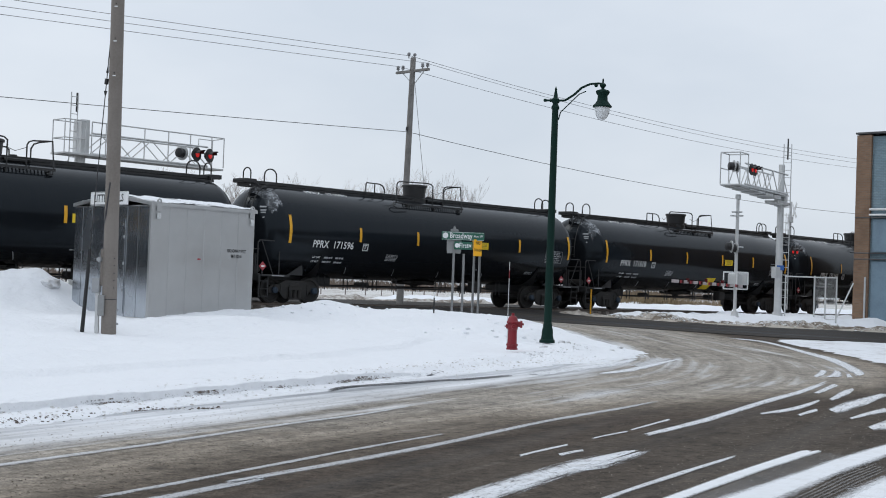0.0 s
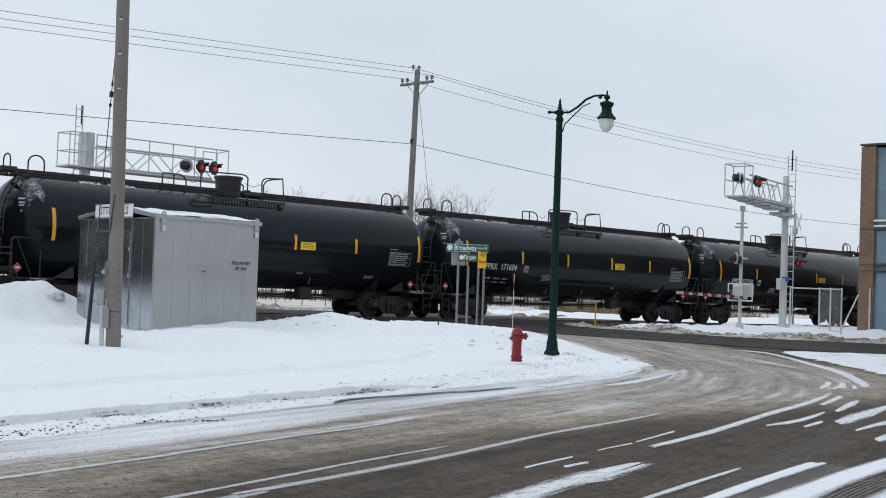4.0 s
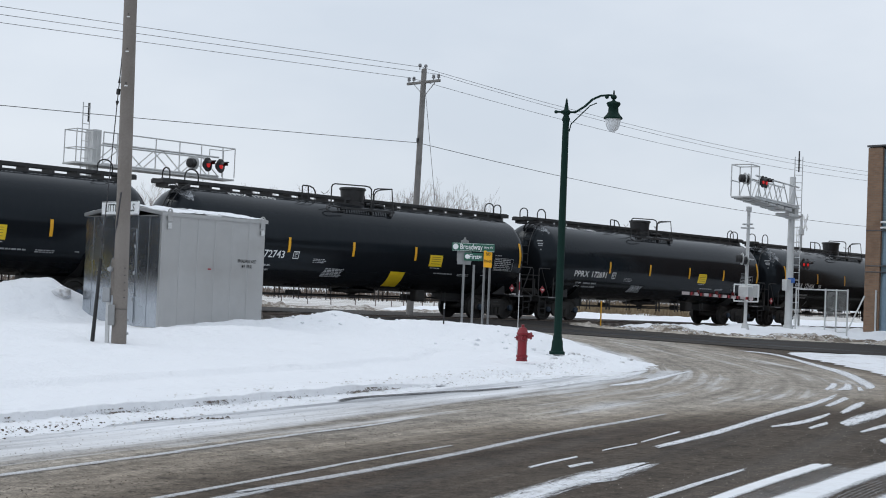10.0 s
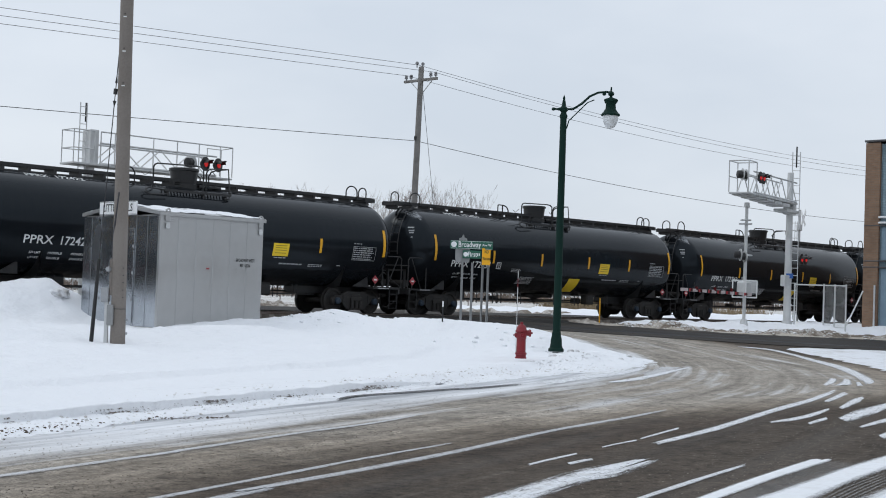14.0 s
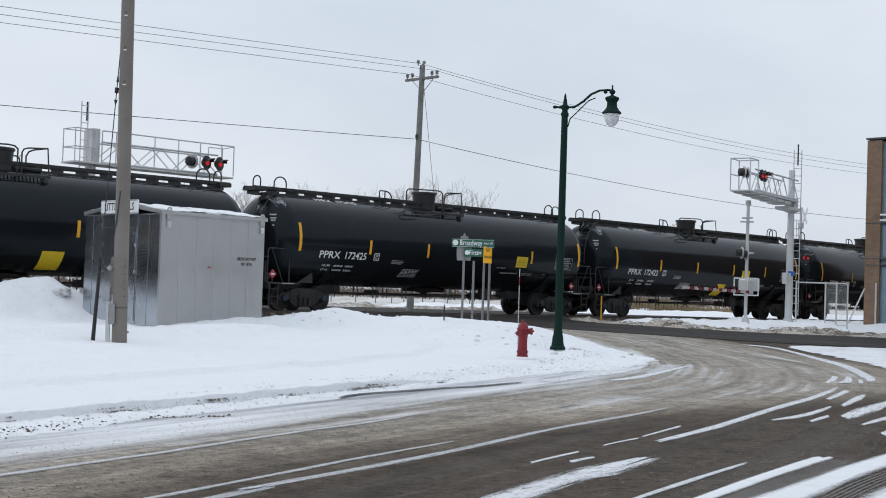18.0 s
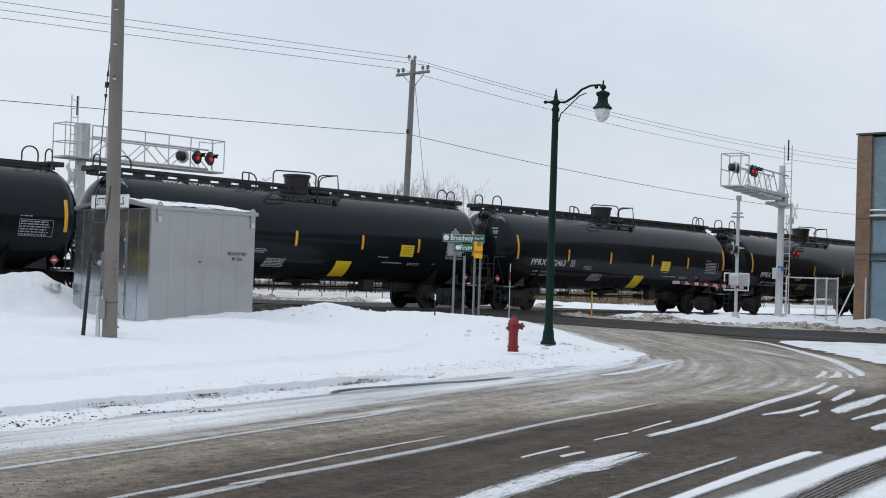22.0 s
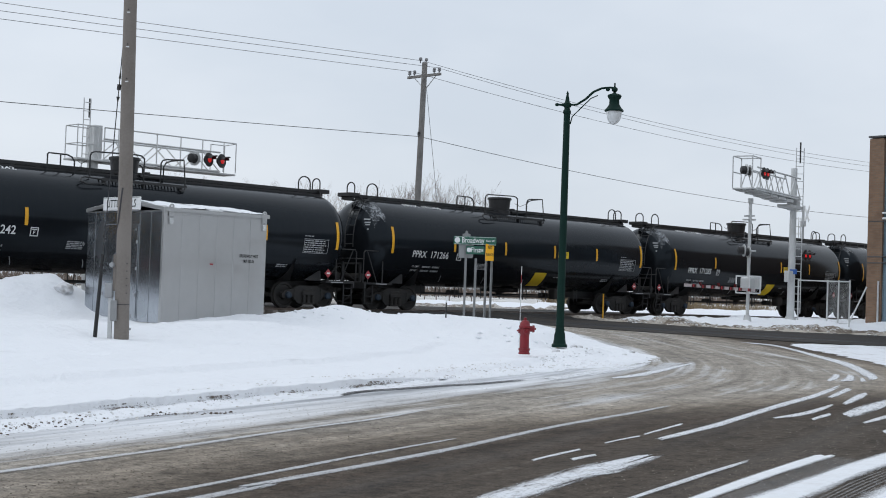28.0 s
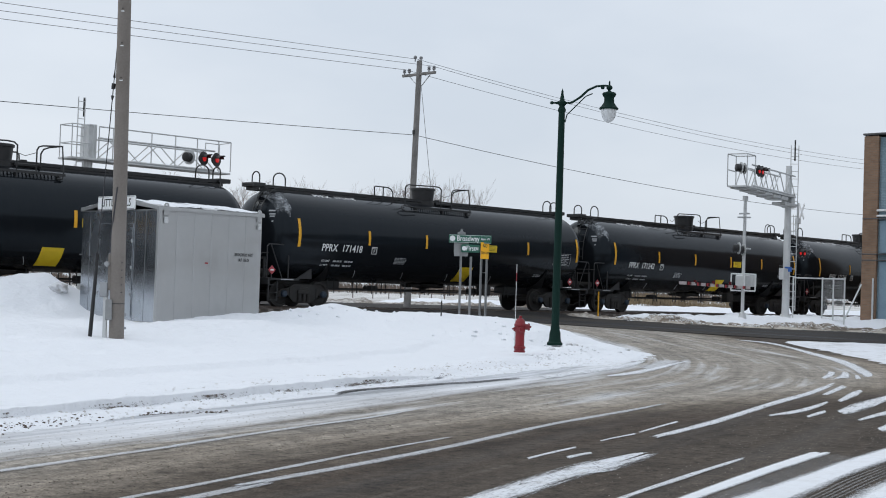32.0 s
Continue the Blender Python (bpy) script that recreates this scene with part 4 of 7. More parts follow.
def on_tank(x, z, lift=0.006):
    """The pose of something flat on the near side of the tank, x along the car and z over the rail."""
    a = math.asin(max(-1, min(1, (z - Z_TANK) / R_TANK)))
    y = -(R_TANK + lift) * math.cos(a)
    return Matrix.Translation((x, y, Z_TANK + (R_TANK + lift) * math.sin(a))) @ Matrix.Rotation(-a, 4, "X")


def curved_patch(x0, x1, z0, z1, lean=0.0, lift=0.006, rows=5):
    """A thin plate that follows the tank's curve."""
    bm = bmesh.new()
    grid = []
    for k in range(rows + 1):
        z = z0 + (z1 - z0) * k / rows
        a = math.asin((z - Z_TANK) / R_TANK)
        s = lean * (z - z0)
        grid.append([bm.verts.new((x + s, -(R_TANK + lift) * math.cos(a), Z_TANK + (R_TANK + lift) * math.sin(a))) for x in (x0, x1)])
    for a, b in zip(grid, grid[1:]):
        bm.faces.new((a[0], a[1], b[1], b[0]))
    return bm


def wheelset(parent, x):
    ax = new("wheelset")
    bm = bmesh.new()
    rod(bm, (0, -0.98, 0), (0, 0.98, 0), 0.085, seg=10)
    for s in (-1, 1):
        m = Matrix.Rotation(radians(90 * s), 4, "X")
        lathe(bm, [(0.13, 0.66), (0.15, 0.70), (0.34, 0.69), (0.39, 0.67), (0.485, 0.675), (0.482, 0.705), (0.457, 0.715), (0.452, 0.815), (0.38, 0.815), (0.35, 0.775), (0.17, 0.765), (0.14, 0.83), (0.13, 0.84)], 28, m)
    bpy.data.objects.remove(ax)
    ob = part("wheelset", bm, M_iron, parent, "", 40)
    ob.location = (x, 0, 0.457)
    return ob


def truck(car, x):
    bm = bmesh.new()
    box(bm, -0.22, 0.22, -1.05, 1.05, 0.42, 0.72, 0.03)
    box(bm, -0.30, 0.30, -0.35, 0.35, 0.66, 0.80, 0.03)
    tr = part("truck", bm, M_iron, car, "", 40)
    tr.location = (x, 0, RAIL_Z - BODY_Z)
    for ax in (-0.89, 0.89):
        wheelset(tr, ax)
    for s in (-1, 1):
        bm = bmesh.new()
        outer = [(-1.12, 0.36), (-1.14, 0.52), (-1.02, 0.62), (-0.72, 0.66), (-0.42, 0.80), (0.42, 0.80), (0.72, 0.66), (1.02, 0.62), (1.14, 0.52), (1.12, 0.36), (0.78, 0.36), (0.72, 0.44), (0.46, 0.20), (0.30, 0.15), (-0.30, 0.15), (-0.46, 0.20), (-0.72, 0.44), (-0.78, 0.36)]
        f, bk = [bm.verts.new((p, -1.03, q)) for p, q in outer], [bm.verts.new((p, -0.93, q)) for p, q in outer]
        bm.faces.new(f)
        bm.faces.new(bk[::-1])
        for k in range(len(outer)):
            bm.faces.new((f[k], bk[k], bk[(k + 1) % len(outer)], f[(k + 1) % len(outer)]))
        for px in (-0.2, 0.0, 0.2):
            rod(bm, (px, -1.07, 0.20), (px, -1.07, 0.46), 0.07, seg=10)
        box(bm, -0.30, 0.30, -1.10, -1.02, 0.14, 0.20, 0.01)
        box(bm, -0.28, 0.28, -1.10, -1.02, 0.46, 0.60, 0.02)
        for px in (-0.60, 0.60):
            box(bm, px - 0.03, px + 0.03, -1.055, -1.02, 0.30, 0.68, 0.01)
        bmesh.ops.recalc_face_normals(bm, faces=bm.faces[:])
        ob = part("side_frame", bm, M_iron, tr)
        if s > 0:
            ob.rotation_euler = (0, 0, math.pi)
        for px in (-0.89, 0.89):
            bm = bmesh.new()
            lathe(bm, [(0.10, 0.0), (0.12, 0.02), (0.12, 0.13), (0.09, 0.16), (0.05, 0.165), (0.0, 0.165)], 14, Matrix.Rotation(radians(90 * (1 if s < 0 else -1)), 4, "X"))
            cap = part("bearing_cap", bm, M_blue, tr, "blue bearing end cap", 40)
            cap.location = (px, s * 0.98, 0.457)
    return tr


def hoop(bm, x, y, z, w, h, along, r=0.025):
    """An inverted-U grab iron; along: its spread runs along the car."""
    pts = []
    for k in range(9):
        a = math.pi * k / 8
        pts.append((-math.cos(a) * w / 2, h - w * 0.42 + math.sin(a) * w * 0.42))
    pts = [(-w / 2, 0), *pts, (w / 2, 0)]
    pipe(bm, [(x + (p if along else 0), y + (0 if along else p), z + q) for p, q in pts], r)


def patch_into(bm, p):
    """Add one curved patch to a mesh."""
    me = bpy.data.meshes.new("patch")
    p.to_mesh(me)
    p.free()
    bm.from_mesh(me)
    bpy.data.meshes.remove(me)


def stencil(bm, x, z, w, rows, h=0.035, pitch=0.07, seed=1, lean=0.0):
    """Rows of small bars for stencilled writing that cannot be read; x from the car's end."""
    rnd = random.Random(seed)
    for r in range(rows):
        k, zz = x - r * lean, z - r * pitch
        end = k + w * rnd.uniform(0.82, 1.0)
        while k < end:
            n = min(rnd.uniform(0.05, 0.20), end - k)
            patch_into(bm, curved_patch(k - HALF, k + n - HALF, zz, zz + h, 0, 0.008, 1))
            k += n + 0.03


def running_board(gap):
    """The walk along the top: two side rails and cross bars, on brackets; gap: its height over the shell."""
    top, a0, a1 = Z_TANK + R_TANK, -HALF + 0.30, HALF - 0.70
    bm = bmesh.new()
    for y in (-0.26, 0.26):
        box(bm, a0, a1, y - 0.02, y + 0.02, top + gap, top + gap + 0.10)
    k = a0
    while k < a1:
        box(bm, k, k + 0.035, -0.26, 0.26, top + gap + 0.04, top + gap + 0.075)
        k += 0.16
    for y in (-0.30, 0.30):
        box(bm, a0 + 0.3, a1 - 0.3, y - 0.03, y + 0.03, top - 0.06, top + 0.015)
    me = bpy.data.meshes.new("running_board")
    bm.to_mesh(me)
    bm.free()
    bm = bmesh.new()
    box(bm, -0.05, 0.05, -0.30, 0.30, top - 0.05, top + gap + 0.02)
    mb = bpy.data.meshes.new("board_bracket")
    bm.to_mesh(mb)
    bm.free()
    me.materials.append(M_black)
    mb.materials.append(M_black)
    return me, mb, a0, a1


SERIES = {}


def marks(kind):
    """What all cars of one series share: the board, the mid stripes and their notes, as (name, mesh, place) rows."""
    if kind in SERIES:
        return SERIES[kind]
    out = SERIES[kind] = []

    def keep(name, bm, material):
        me = bpy.data.meshes.new(name)
        bm.to_mesh(me)
        bm.free()
        me.materials.append(material)
        out.append((name, me, 0.0))

    me, mb, a0, a1 = running_board(0.13 if kind == "C" else 0.05)
    out.append(("running_board", me, 0.0))
    k = a0 + 0.2
    while k < a1:
        out.append(("board_bracket", mb, k))
        k += 0.86
    # platforms beside the manway, and the rails round it; d: where the last rail ends
    top, d = Z_TANK + R_TANK, -0.50 if kind == "C" else 0.0
    for y in (-1, 1):
        bm = bmesh.new()
        for yy in (1.05, 0.78, 0.52):
            box(bm, 7.40 - HALF, 10.52 + d - HALF, y * (yy - 0.02), y * (yy + 0.02), 3.95, 4.03)
        k = 7.40 - HALF
        while k < 10.5 + d - HALF:
            box(bm, k, k + 0.03, y * 0.52, y * 1.05, 3.97, 4.0)
            k += 0.12
        keep("platform", bm, M_black)
        for x in (7.5, 8.9, 10.3 + d):
            bm = bmesh.new()
            box(bm, x - HALF, x + 0.06 - HALF, y * 0.5, y * 1.06, 3.80, 3.95)
            keep("platform_bracket", bm, M_black)
    first, last = (6.10, 6.62) if kind == "C" else (5.90, 6.76)
    for pts in (
        [(first, 0.40, top), (first, 0.40, 4.66), (first + 0.04, 0.40, 4.70), (last - 0.22, 0.45, 4.69), (last - 0.08, 0.48, 4.63), (last, 0.5, 4.50), (last, 0.5, 4.1)],
        [((first + last) / 2, 0.42, top), ((first + last) / 2, 0.42, 4.69)],
        [(7.12, 0.80, 4.05), (7.12, 0.80, 4.72), (7.17, 0.80, 4.80), (7.27, 0.80, 4.84), (8.75, 0.80, 4.88), (8.95, 0.80, 4.86), (9.06, 0.80, 4.78), (9.06, 0.80, 4.0)],
        [(9.28, -0.3, top), (9.28, -0.3, 4.66), (9.60, -0.3, 4.67), (9.71, -0.3, 4.60), (9.73, -0.3, top)],
        [(9.75 + d, 0.70, 4.05), (9.75 + d, 0.70, 4.70), (9.80 + d, 0.72, 4.80), (9.92 + d, 0.75, 4.84), (10.45 + d, 0.95, 4.86)],
        [(10.02 + d, 0.45, top), (10.02 + d, 0.45, 4.62), (10.08 + d, 0.5, 4.76), (10.20 + d, 0.6, 4.82), (10.45 + d, 0.95, 4.86), (10.47 + d, 1.04, 4.0), (10.40 + d, 1.10, 3.86), (10.2 + d, 1.12, 3.86)],
        [(7.40, 1.05, 3.99), (6.80, 1.05, 4.02), (6.66, 1.12, 3.98), (6.60, 1.20, 3.86), (6.75, 1.26, 3.80), (7.45, 1.20, 3.86)],
    ):
        bm = bmesh.new()
        pipe(bm, [(x - HALF, -q, z) for x, q, z in pts], 0.026)
        keep("guard_rail", bm, M_black)
    for pts in ([(6.76, 4.52), (6.92, 4.44), (7.12, 4.58)], [(9.06, 4.60), (9.4 + d * 0.5, 4.50), (9.75 + d, 4.62)]):
        bm = bmesh.new()
        pipe(bm, [(x - HALF, -0.65, z) for x, z in pts], 0.010, 5)
        keep("safety_chain", bm, M_black)
    zs = (2.25, 2.75) if kind == "C" else (2.42, 2.93)
    for x in (4.68, 7.62, 10.72, 13.58) if kind == "C" else (4.66, 7.58, 10.62, 13.42):
        keep("reflector_stripe", curved_patch(x - HALF - 0.055, x - HALF + 0.055, *zs, 0, 0.018), M_stripe)
    bm = bmesh.new()
    if kind == "C":
        stencil(bm, 6.55, 1.75, 1.0, 6, 0.034, 0.052, 3, 0.02)
        stencil(bm, 5.85, 2.06, 0.60, 3, 0.026, 0.055, 4)
        stencil(bm, 11.6, 2.0, 0.55, 1, 0.03, 0.07, 5)
        stencil(bm, 11.9, 1.80, 1.05, 1, 0.045, 0.07, 6)
        stencil(bm, 13.2, 1.82, 0.75, 2, 0.03, 0.055, 7)
        stencil(bm, 14.5, 1.83, 0.18, 1, 0.03, 0.055, 8)
    else:
        stencil(bm, 6.08, 2.0, 0.62, 5, 0.03, 0.05, 9)
        stencil(bm, 11.0, 1.62, 0.32, 1, 0.03, 0.06, 10)
        stencil(bm, 14.2, 1.62, 0.5, 2, 0.035, 0.06, 11)
    keep("stencil_note", bm, M_letter_dull)
    return out


def build_car():
    car = new("tank_car")
    # the tank: a barrel with ellipsoidal heads
    bm = bmesh.new()
    prof = []
    xe, depth = HALF - 1.28, 0.92
    for k in range(13):
        a = math.pi / 2 * k / 12
        prof.append((R_TANK * math.sin(a), -xe - depth * math.cos(a)))
    for x in (-5.0, -2.5, 0.0, 2.5, 5.0):
        prof.append((R_TANK, x))
    for k in range(12, -1, -1):
        a = math.pi / 2 * k / 12
        prof.append((R_TANK * math.sin(a), xe + depth * math.cos(a)))
    lathe(bm, prof, 72, Matrix.Translation((0, 0, Z_TANK)) @ Matrix.Rotation(radians(90), 4, "Y"))
    tank = part("tank", bm, M_tank, car, "glossy black painted steel tank with rounded ends", 50)
    top = Z_TANK + R_TANK
    a0, a1 = -HALF + 0.30, HALF - 0.70
    for s, xo in ((-1, a0), (1, a1)):
        bm = bmesh.new()
        box(bm, xo, xo - s * 0.50, -0.36, 0.36, top + 0.06, top + 0.20, 0.01)
        part("end_step", bm, M_black, car)
        bm = bmesh.new()
        hoop(bm, xo - s * 0.34, 0.0, top + 0.16, 0.42, 0.44, False)
        part("grab_hoop", bm, M_black, car)
        bm = bmesh.new()
        hoop(bm, xo - s * 1.14, -0.30, top + 0.14, 0.54, 0.46, True)
        part("grab_hoop", bm, M_black, car)
        bm = bmesh.new()
        pipe(bm, [(xo - s * 0.42, -0.36, top + 0.10), (xo - s * 0.55, -0.50, top - 0.10), (xo - s * 0.85, -0.48, top - 0.07)], 0.02)
        part("end_stirrup", bm, M_black, car)
    # manway housing, its platforms and the rails round them
    c = 8.84 - HALF
    bm = bmesh.new()
    lathe(bm, [(0.46, -0.10), (0.46, 0.08), (0.42, 0.10), (0.46, 0.52), (0.50, 0.53), (0.50, 0.60), (0.46, 0.62), (0.0, 0.65)], 28, Matrix.Translation((c, 0, top)))
    part("manway_housing", bm, M_black, car, "dark round valve housing", 35)
    bm = bmesh.new()
    rod(bm, (9.75 - HALF, 0.1, top), (9.75 - HALF, 0.1, top + 0.22), 0.14, 0.11, 12)
    part("relief_valve", bm, M_black, car)
    bm = bmesh.new()
    box(bm, 9.20 - HALF, 10.1 - HALF, -0.4, 0.4, top - 0.02, top + 0.08, 0.02)
    part("valve_plate", bm, M_black, car)
    # underframe ends
    for s in (-1, 1):
        bm = bmesh.new()
        box(bm, s * (HALF - 0.32), s * (HALF - 4.4), -0.30, 0.30, 0.82, 1.16, 0.02)
        part("stub_sill", bm, M_black, car)
        bm = bmesh.new()
        box(bm, s * (HALF - 0.27), s * (HALF - 1.60), -1.38, 1.38, 1.06, 1.13, 0.01)
        box(bm, s * (HALF - 0.24), s * (HALF - 0.32), -1.38, 1.38, 0.90, 1.15, 0.01)
        part("end_platform", bm, M_black, car)
        for y in (-1.36, 1.36):
            bm = bmesh.new()
            z1 = 2.28
            pipe(bm, [(s * (HALF - 0.18), y, 1.10), (s * (HALF - 0.18), y, z1 - 0.08), (s * (HALF - 0.26), y, z1), (s * (HALF - 1.04), y, z1), (s * (HALF - 1.12), y, z1 - 0.10), (s * (HALF - 1.12), y, 1.10)], 0.024)
            pipe(bm, [(s * (HALF - 0.34), y, z1), (s * (HALF - 0.88), y * 0.98, 1.12)], 0.02)
            part("end_handrail", bm, M_black, car)
        bm = bmesh.new()
        for y in (-0.9, 0.0, 0.9):
            box(bm, s * (HALF - 0.40), s * (HALF - 0.46), y - 0.04, y + 0.04, 1.13, 1.85)
        box(bm, s * (HALF - 0.40), s * (HALF - 0.46), -0.94, 0.94, 1.78, 1.85)
        part("end_frame", bm, M_black, car)
        # gusset between the shell and the end sill, with a stencilled note below
        for y in (-1.06, 1.06):
            bm = bmesh.new()
            tri = [(1.72, 1.13), (2.42, 1.13), (2.40, 1.52)] if s < 0 else [(15.55, 1.13), (16.32, 1.13), (16.28, 1.50)]
            f, k = [bm.verts.new((q - HALF, y - 0.015, z)) for q, z in tri], [bm.verts.new((q - HALF, y + 0.015, z)) for q, z in tri]
            bm.faces.new(f)
            bm.faces.new(k[::-1])
            for i in range(3):
                bm.faces.new((f[i], k[i], k[(i + 1) % 3], f[(i + 1) % 3]))
            bmesh.ops.recalc_face_normals(bm, faces=bm.faces[:])
            part("gusset", bm, M_black, car)
        bm = bmesh.new()
        box(bm, s * (HALF - 1.35), s * (HALF - 0.80), -1.386, -1.381, 1.075, 1.105)
        part("sill_note", bm, M_letter_dull, car)
        bm = bmesh.new()
        rod(bm, (s * (HALF - 0.60), -0.85, 1.32), (s * (HALF - 0.60), 0.35, 1.32), 0.13, seg=14)
        box(bm, s * (HALF - 0.48), s * (HALF - 0.72), 0.5, 0.95, 1.17, 1.75, 0.02)
        part("brake_reservoir", bm, M_iron, car)
        bm = bmesh.new()
        pipe(bm, [(s * (HALF - 0.22), -1.36, 1.98), (s * (HALF - 0.22), 1.36, 1.98)], 0.022)
        pipe(bm, [(s * (HALF - 0.22), -1.0, 1.12), (s * (HALF - 0.22), 0.0, 1.7), (s * (HALF - 0.22), 1.0, 1.12)], 0.02)
        part("end_rail", bm, M_black, car)
        for y in (-1.30, 1.30):
            bm = bmesh.new()
            for dx in (0.32, 0.70):
                box(bm, s * (HALF - dx) - 0.02, s * (HALF - dx) + 0.02, y - 0.02, y + 0.02, 0.34, 1.1)
            for z in (0.36, 0.62, 0.88):
                box(bm, s * (HALF - 0.32), s * (HALF - 0.70), y - 0.02, y + 0.02, z, z + 0.03)
            part("step_ladder", bm, M_black, car)
        # ladder up the head: two bent rails and their rungs
        if s < 0:
            def climb(a, y):
                return s * (xe + (depth + 0.08) * math.cos(a)), y, Z_TANK + (R_TANK + 0.07) * math.sin(a)

            bm = bmesh.new()
            pipe(bm, [climb(radians(-8 + 94 * k / 11), -0.62) for k in range(12)], 0.02)
            ladder_part = part("head_ladder", bm, M_black, car)
            bm = bmesh.new()
            pipe(bm, [climb(radians(-8 + 94 * k / 11), -0.18) for k in range(12)], 0.02)
            part("ladder_rail", bm, M_black, ladder_part)
            for k in range(8):
                bm = bmesh.new()
                rod(bm, climb(radians(-4 + 84 * k / 7), -0.62), climb(radians(-4 + 84 * k / 7), -0.18), 0.014, seg=6)
                part("rung", bm, M_black, ladder_part)
            # small writing on the head
            for z, y0, y1 in ((3.42, -1.02, -0.80), (3.30, -1.06, -0.86), (3.22, -1.06, -0.90), (3.05, -1.06, -1.0)):
                bm = bmesh.new()
                q = []
                for yy, zz in ((y0, z), (y1, z), (y1, z + 0.05), (y0, z + 0.05)):
                    q.append(bm.verts.new((-(xe + depth * math.sqrt(max(0.0, 1 - (yy * yy + (zz - Z_TANK) ** 2) / R_TANK**2)) + 0.01), yy, zz)))
                bm.faces.new(q)
                part("head_note", bm, M_letter_dull, car)
        # saddle: the flared brace that carries the tank
        for y in (-1, 1):
            bm = bmesh.new()
            xs = s * (HALF - 3.0)
            ring = []
            for k in range(7):
                a = radians(-90 + 62 * k / 6)
                ring.append((y * R_TANK * 1.0 * math.cos(a), Z_TANK + R_TANK * math.sin(a)))
            bot = [(y * 0.30, 0.95), *[(y * (0.3 + 0.16 * k), 0.95 + 0.035 * k) for k in range(1, 6)], (ring[-1][0], ring[-1][1] - 0.02)]
            for dx in (-0.03, 0.03):
                va = [bm.verts.new((xs + dx, p, q)) for p, q in ring]
                vb = [bm.verts.new((xs + dx, p, q)) for p, q in bot]
                for k in range(6):
                    bm.faces.new((va[k], va[k + 1], vb[k + 1], vb[k]))
            part("saddle", bm, M_black, car)
        bm = bmesh.new()
        box(bm, s * (HALF - 0.32), s * (HALF - 0.08), -0.10, 0.10, 0.78, 0.98, 0.03)
        box(bm, s * (HALF - 0.22), s * HALF, -0.17, 0.17, 0.74, 1.02, 0.05)
        part("coupler", bm, M_iron, car)
        bm = bmesh.new()
        pipe(bm, [(s * (HALF - 0.6), -0.45, 0.95), (s * (HALF - 0.35), -0.42, 0.55), (s * (HALF - 0.12), -0.30, 0.40), (s * (HALF - 0.0), -0.25, 0.42)], 0.035)
        part("brake_hose", bm, M_iron, car)
        # hazard placard in its holder
        px = 16.35 - HALF if s > 0 else 0.36 - HALF
        for y in (-1,):
            bm = bmesh.new()
            m = Matrix.Translation((px, y * 1.42, 1.40)) @ Matrix.Rotation(radians(45), 4, "Y")
            box(bm, -0.11, 0.11, -0.01, 0.01, -0.11, 0.11, 0, m)
            pl = part("placard", bm, M_hazard, car, "red diamond hazard placard")
            bm = bmesh.new()
            m = Matrix.Translation((px, y * 1.42 - 0.014, 1.40))
            box(bm, -0.07, 0.07, -0.004, 0.004, -0.028, 0.028, 0, m)
            part("placard_bar", bm, M_letter, pl)
            bm = bmesh.new()
            rod(bm, (px, y * 1.40, 1.10), (px, y * 1.40, 1.26), 0.02)
            part("placard_post", bm, M_black, car)
        truck(car, s * (HALF - 2.10))
    # brake wheel at one end
    bm = bmesh.new()
    xw = -(HALF - 0.26)
    for k in range(16):
        a, b = math.tau * k / 16, math.tau * (k + 1) / 16
        rod(bm, (xw, 0.75 + 0.27 * math.cos(a), 2.15 + 0.27 * math.sin(a)), (xw, 0.75 + 0.27 * math.cos(b), 2.15 + 0.27 * math.sin(b)), 0.018, seg=6)
    for k in range(5):
        a = math.tau * k / 5
        rod(bm, (xw, 0.75, 2.15), (xw, 0.75 + 0.27 * math.cos(a), 2.15 + 0.27 * math.sin(a)), 0.014, seg=6)
    rod(bm, (xw, 0.75, 2.15), (xw + 0.5, 0.75, 2.15), 0.03, seg=8)
    part("brake_wheel", bm, M_black, car)
    # bottom outlet with its skid
    bm = bmesh.new()
    lathe(bm, [(0.0, 0.74), (0.06, 0.74), (0.09, 0.78), (0.13, 0.80), (0.15, 0.92), (0.34, 0.96), (0.55, 1.02), (0.60, 1.10)], 16, Matrix.Translation((0.05, 0, 0)))
    box(bm, -0.85, 0.95, -0.34, 0.34, 0.96, 1.10, 0.06)
    part("bottom_outlet", bm, M_iron, car, "", 35)
    # low handrail and brake rigging under the tank
    for y in (-0.55, 0.55):
        bm = bmesh.new()
        pipe(bm, [(-HALF + 3.5, y, 0.79), (HALF - 3.7, y, 0.79)], 0.024)
        low = part("low_handrail", bm, M_black, car)
        for x in (3.62, 3.92, 5.80, 6.02, 7.30, 7.52, 9.65, 9.87, 11.10, 11.34, 13.2, 13.42):
            bm = bmesh.new()
            pipe(bm, [(x - HALF, y, 0.66), (x - HALF, y * 0.98, 1.14)], 0.022)
            part("rail_leg", bm, M_black, low)
    bm = bmesh.new()
    box(bm, 2.6, 3.0, -0.2, 0.1, 0.74, 0.98, 0.04)
    rod(bm, (-3.2, -0.2, 0.88), (-2.6, -0.2, 0.88), 0.09, seg=14)
    rod(bm, (-2.6, -0.4, 0.80), (2.6, -0.3, 0.80), 0.025)
    part("brake_gear", bm, M_iron, car)
    bm = bmesh.new()
    rod(bm, (-HALF + 0.7, 0.15, 0.78), (HALF - 0.7, 0.15, 0.92), 0.03)
    part("train_pipe", bm, M_iron, car)
    bm = bmesh.new()
    box(bm, 11.45 - HALF, 11.95 - HALF, -0.95, -0.55, 0.72, 1.16, 0.05)
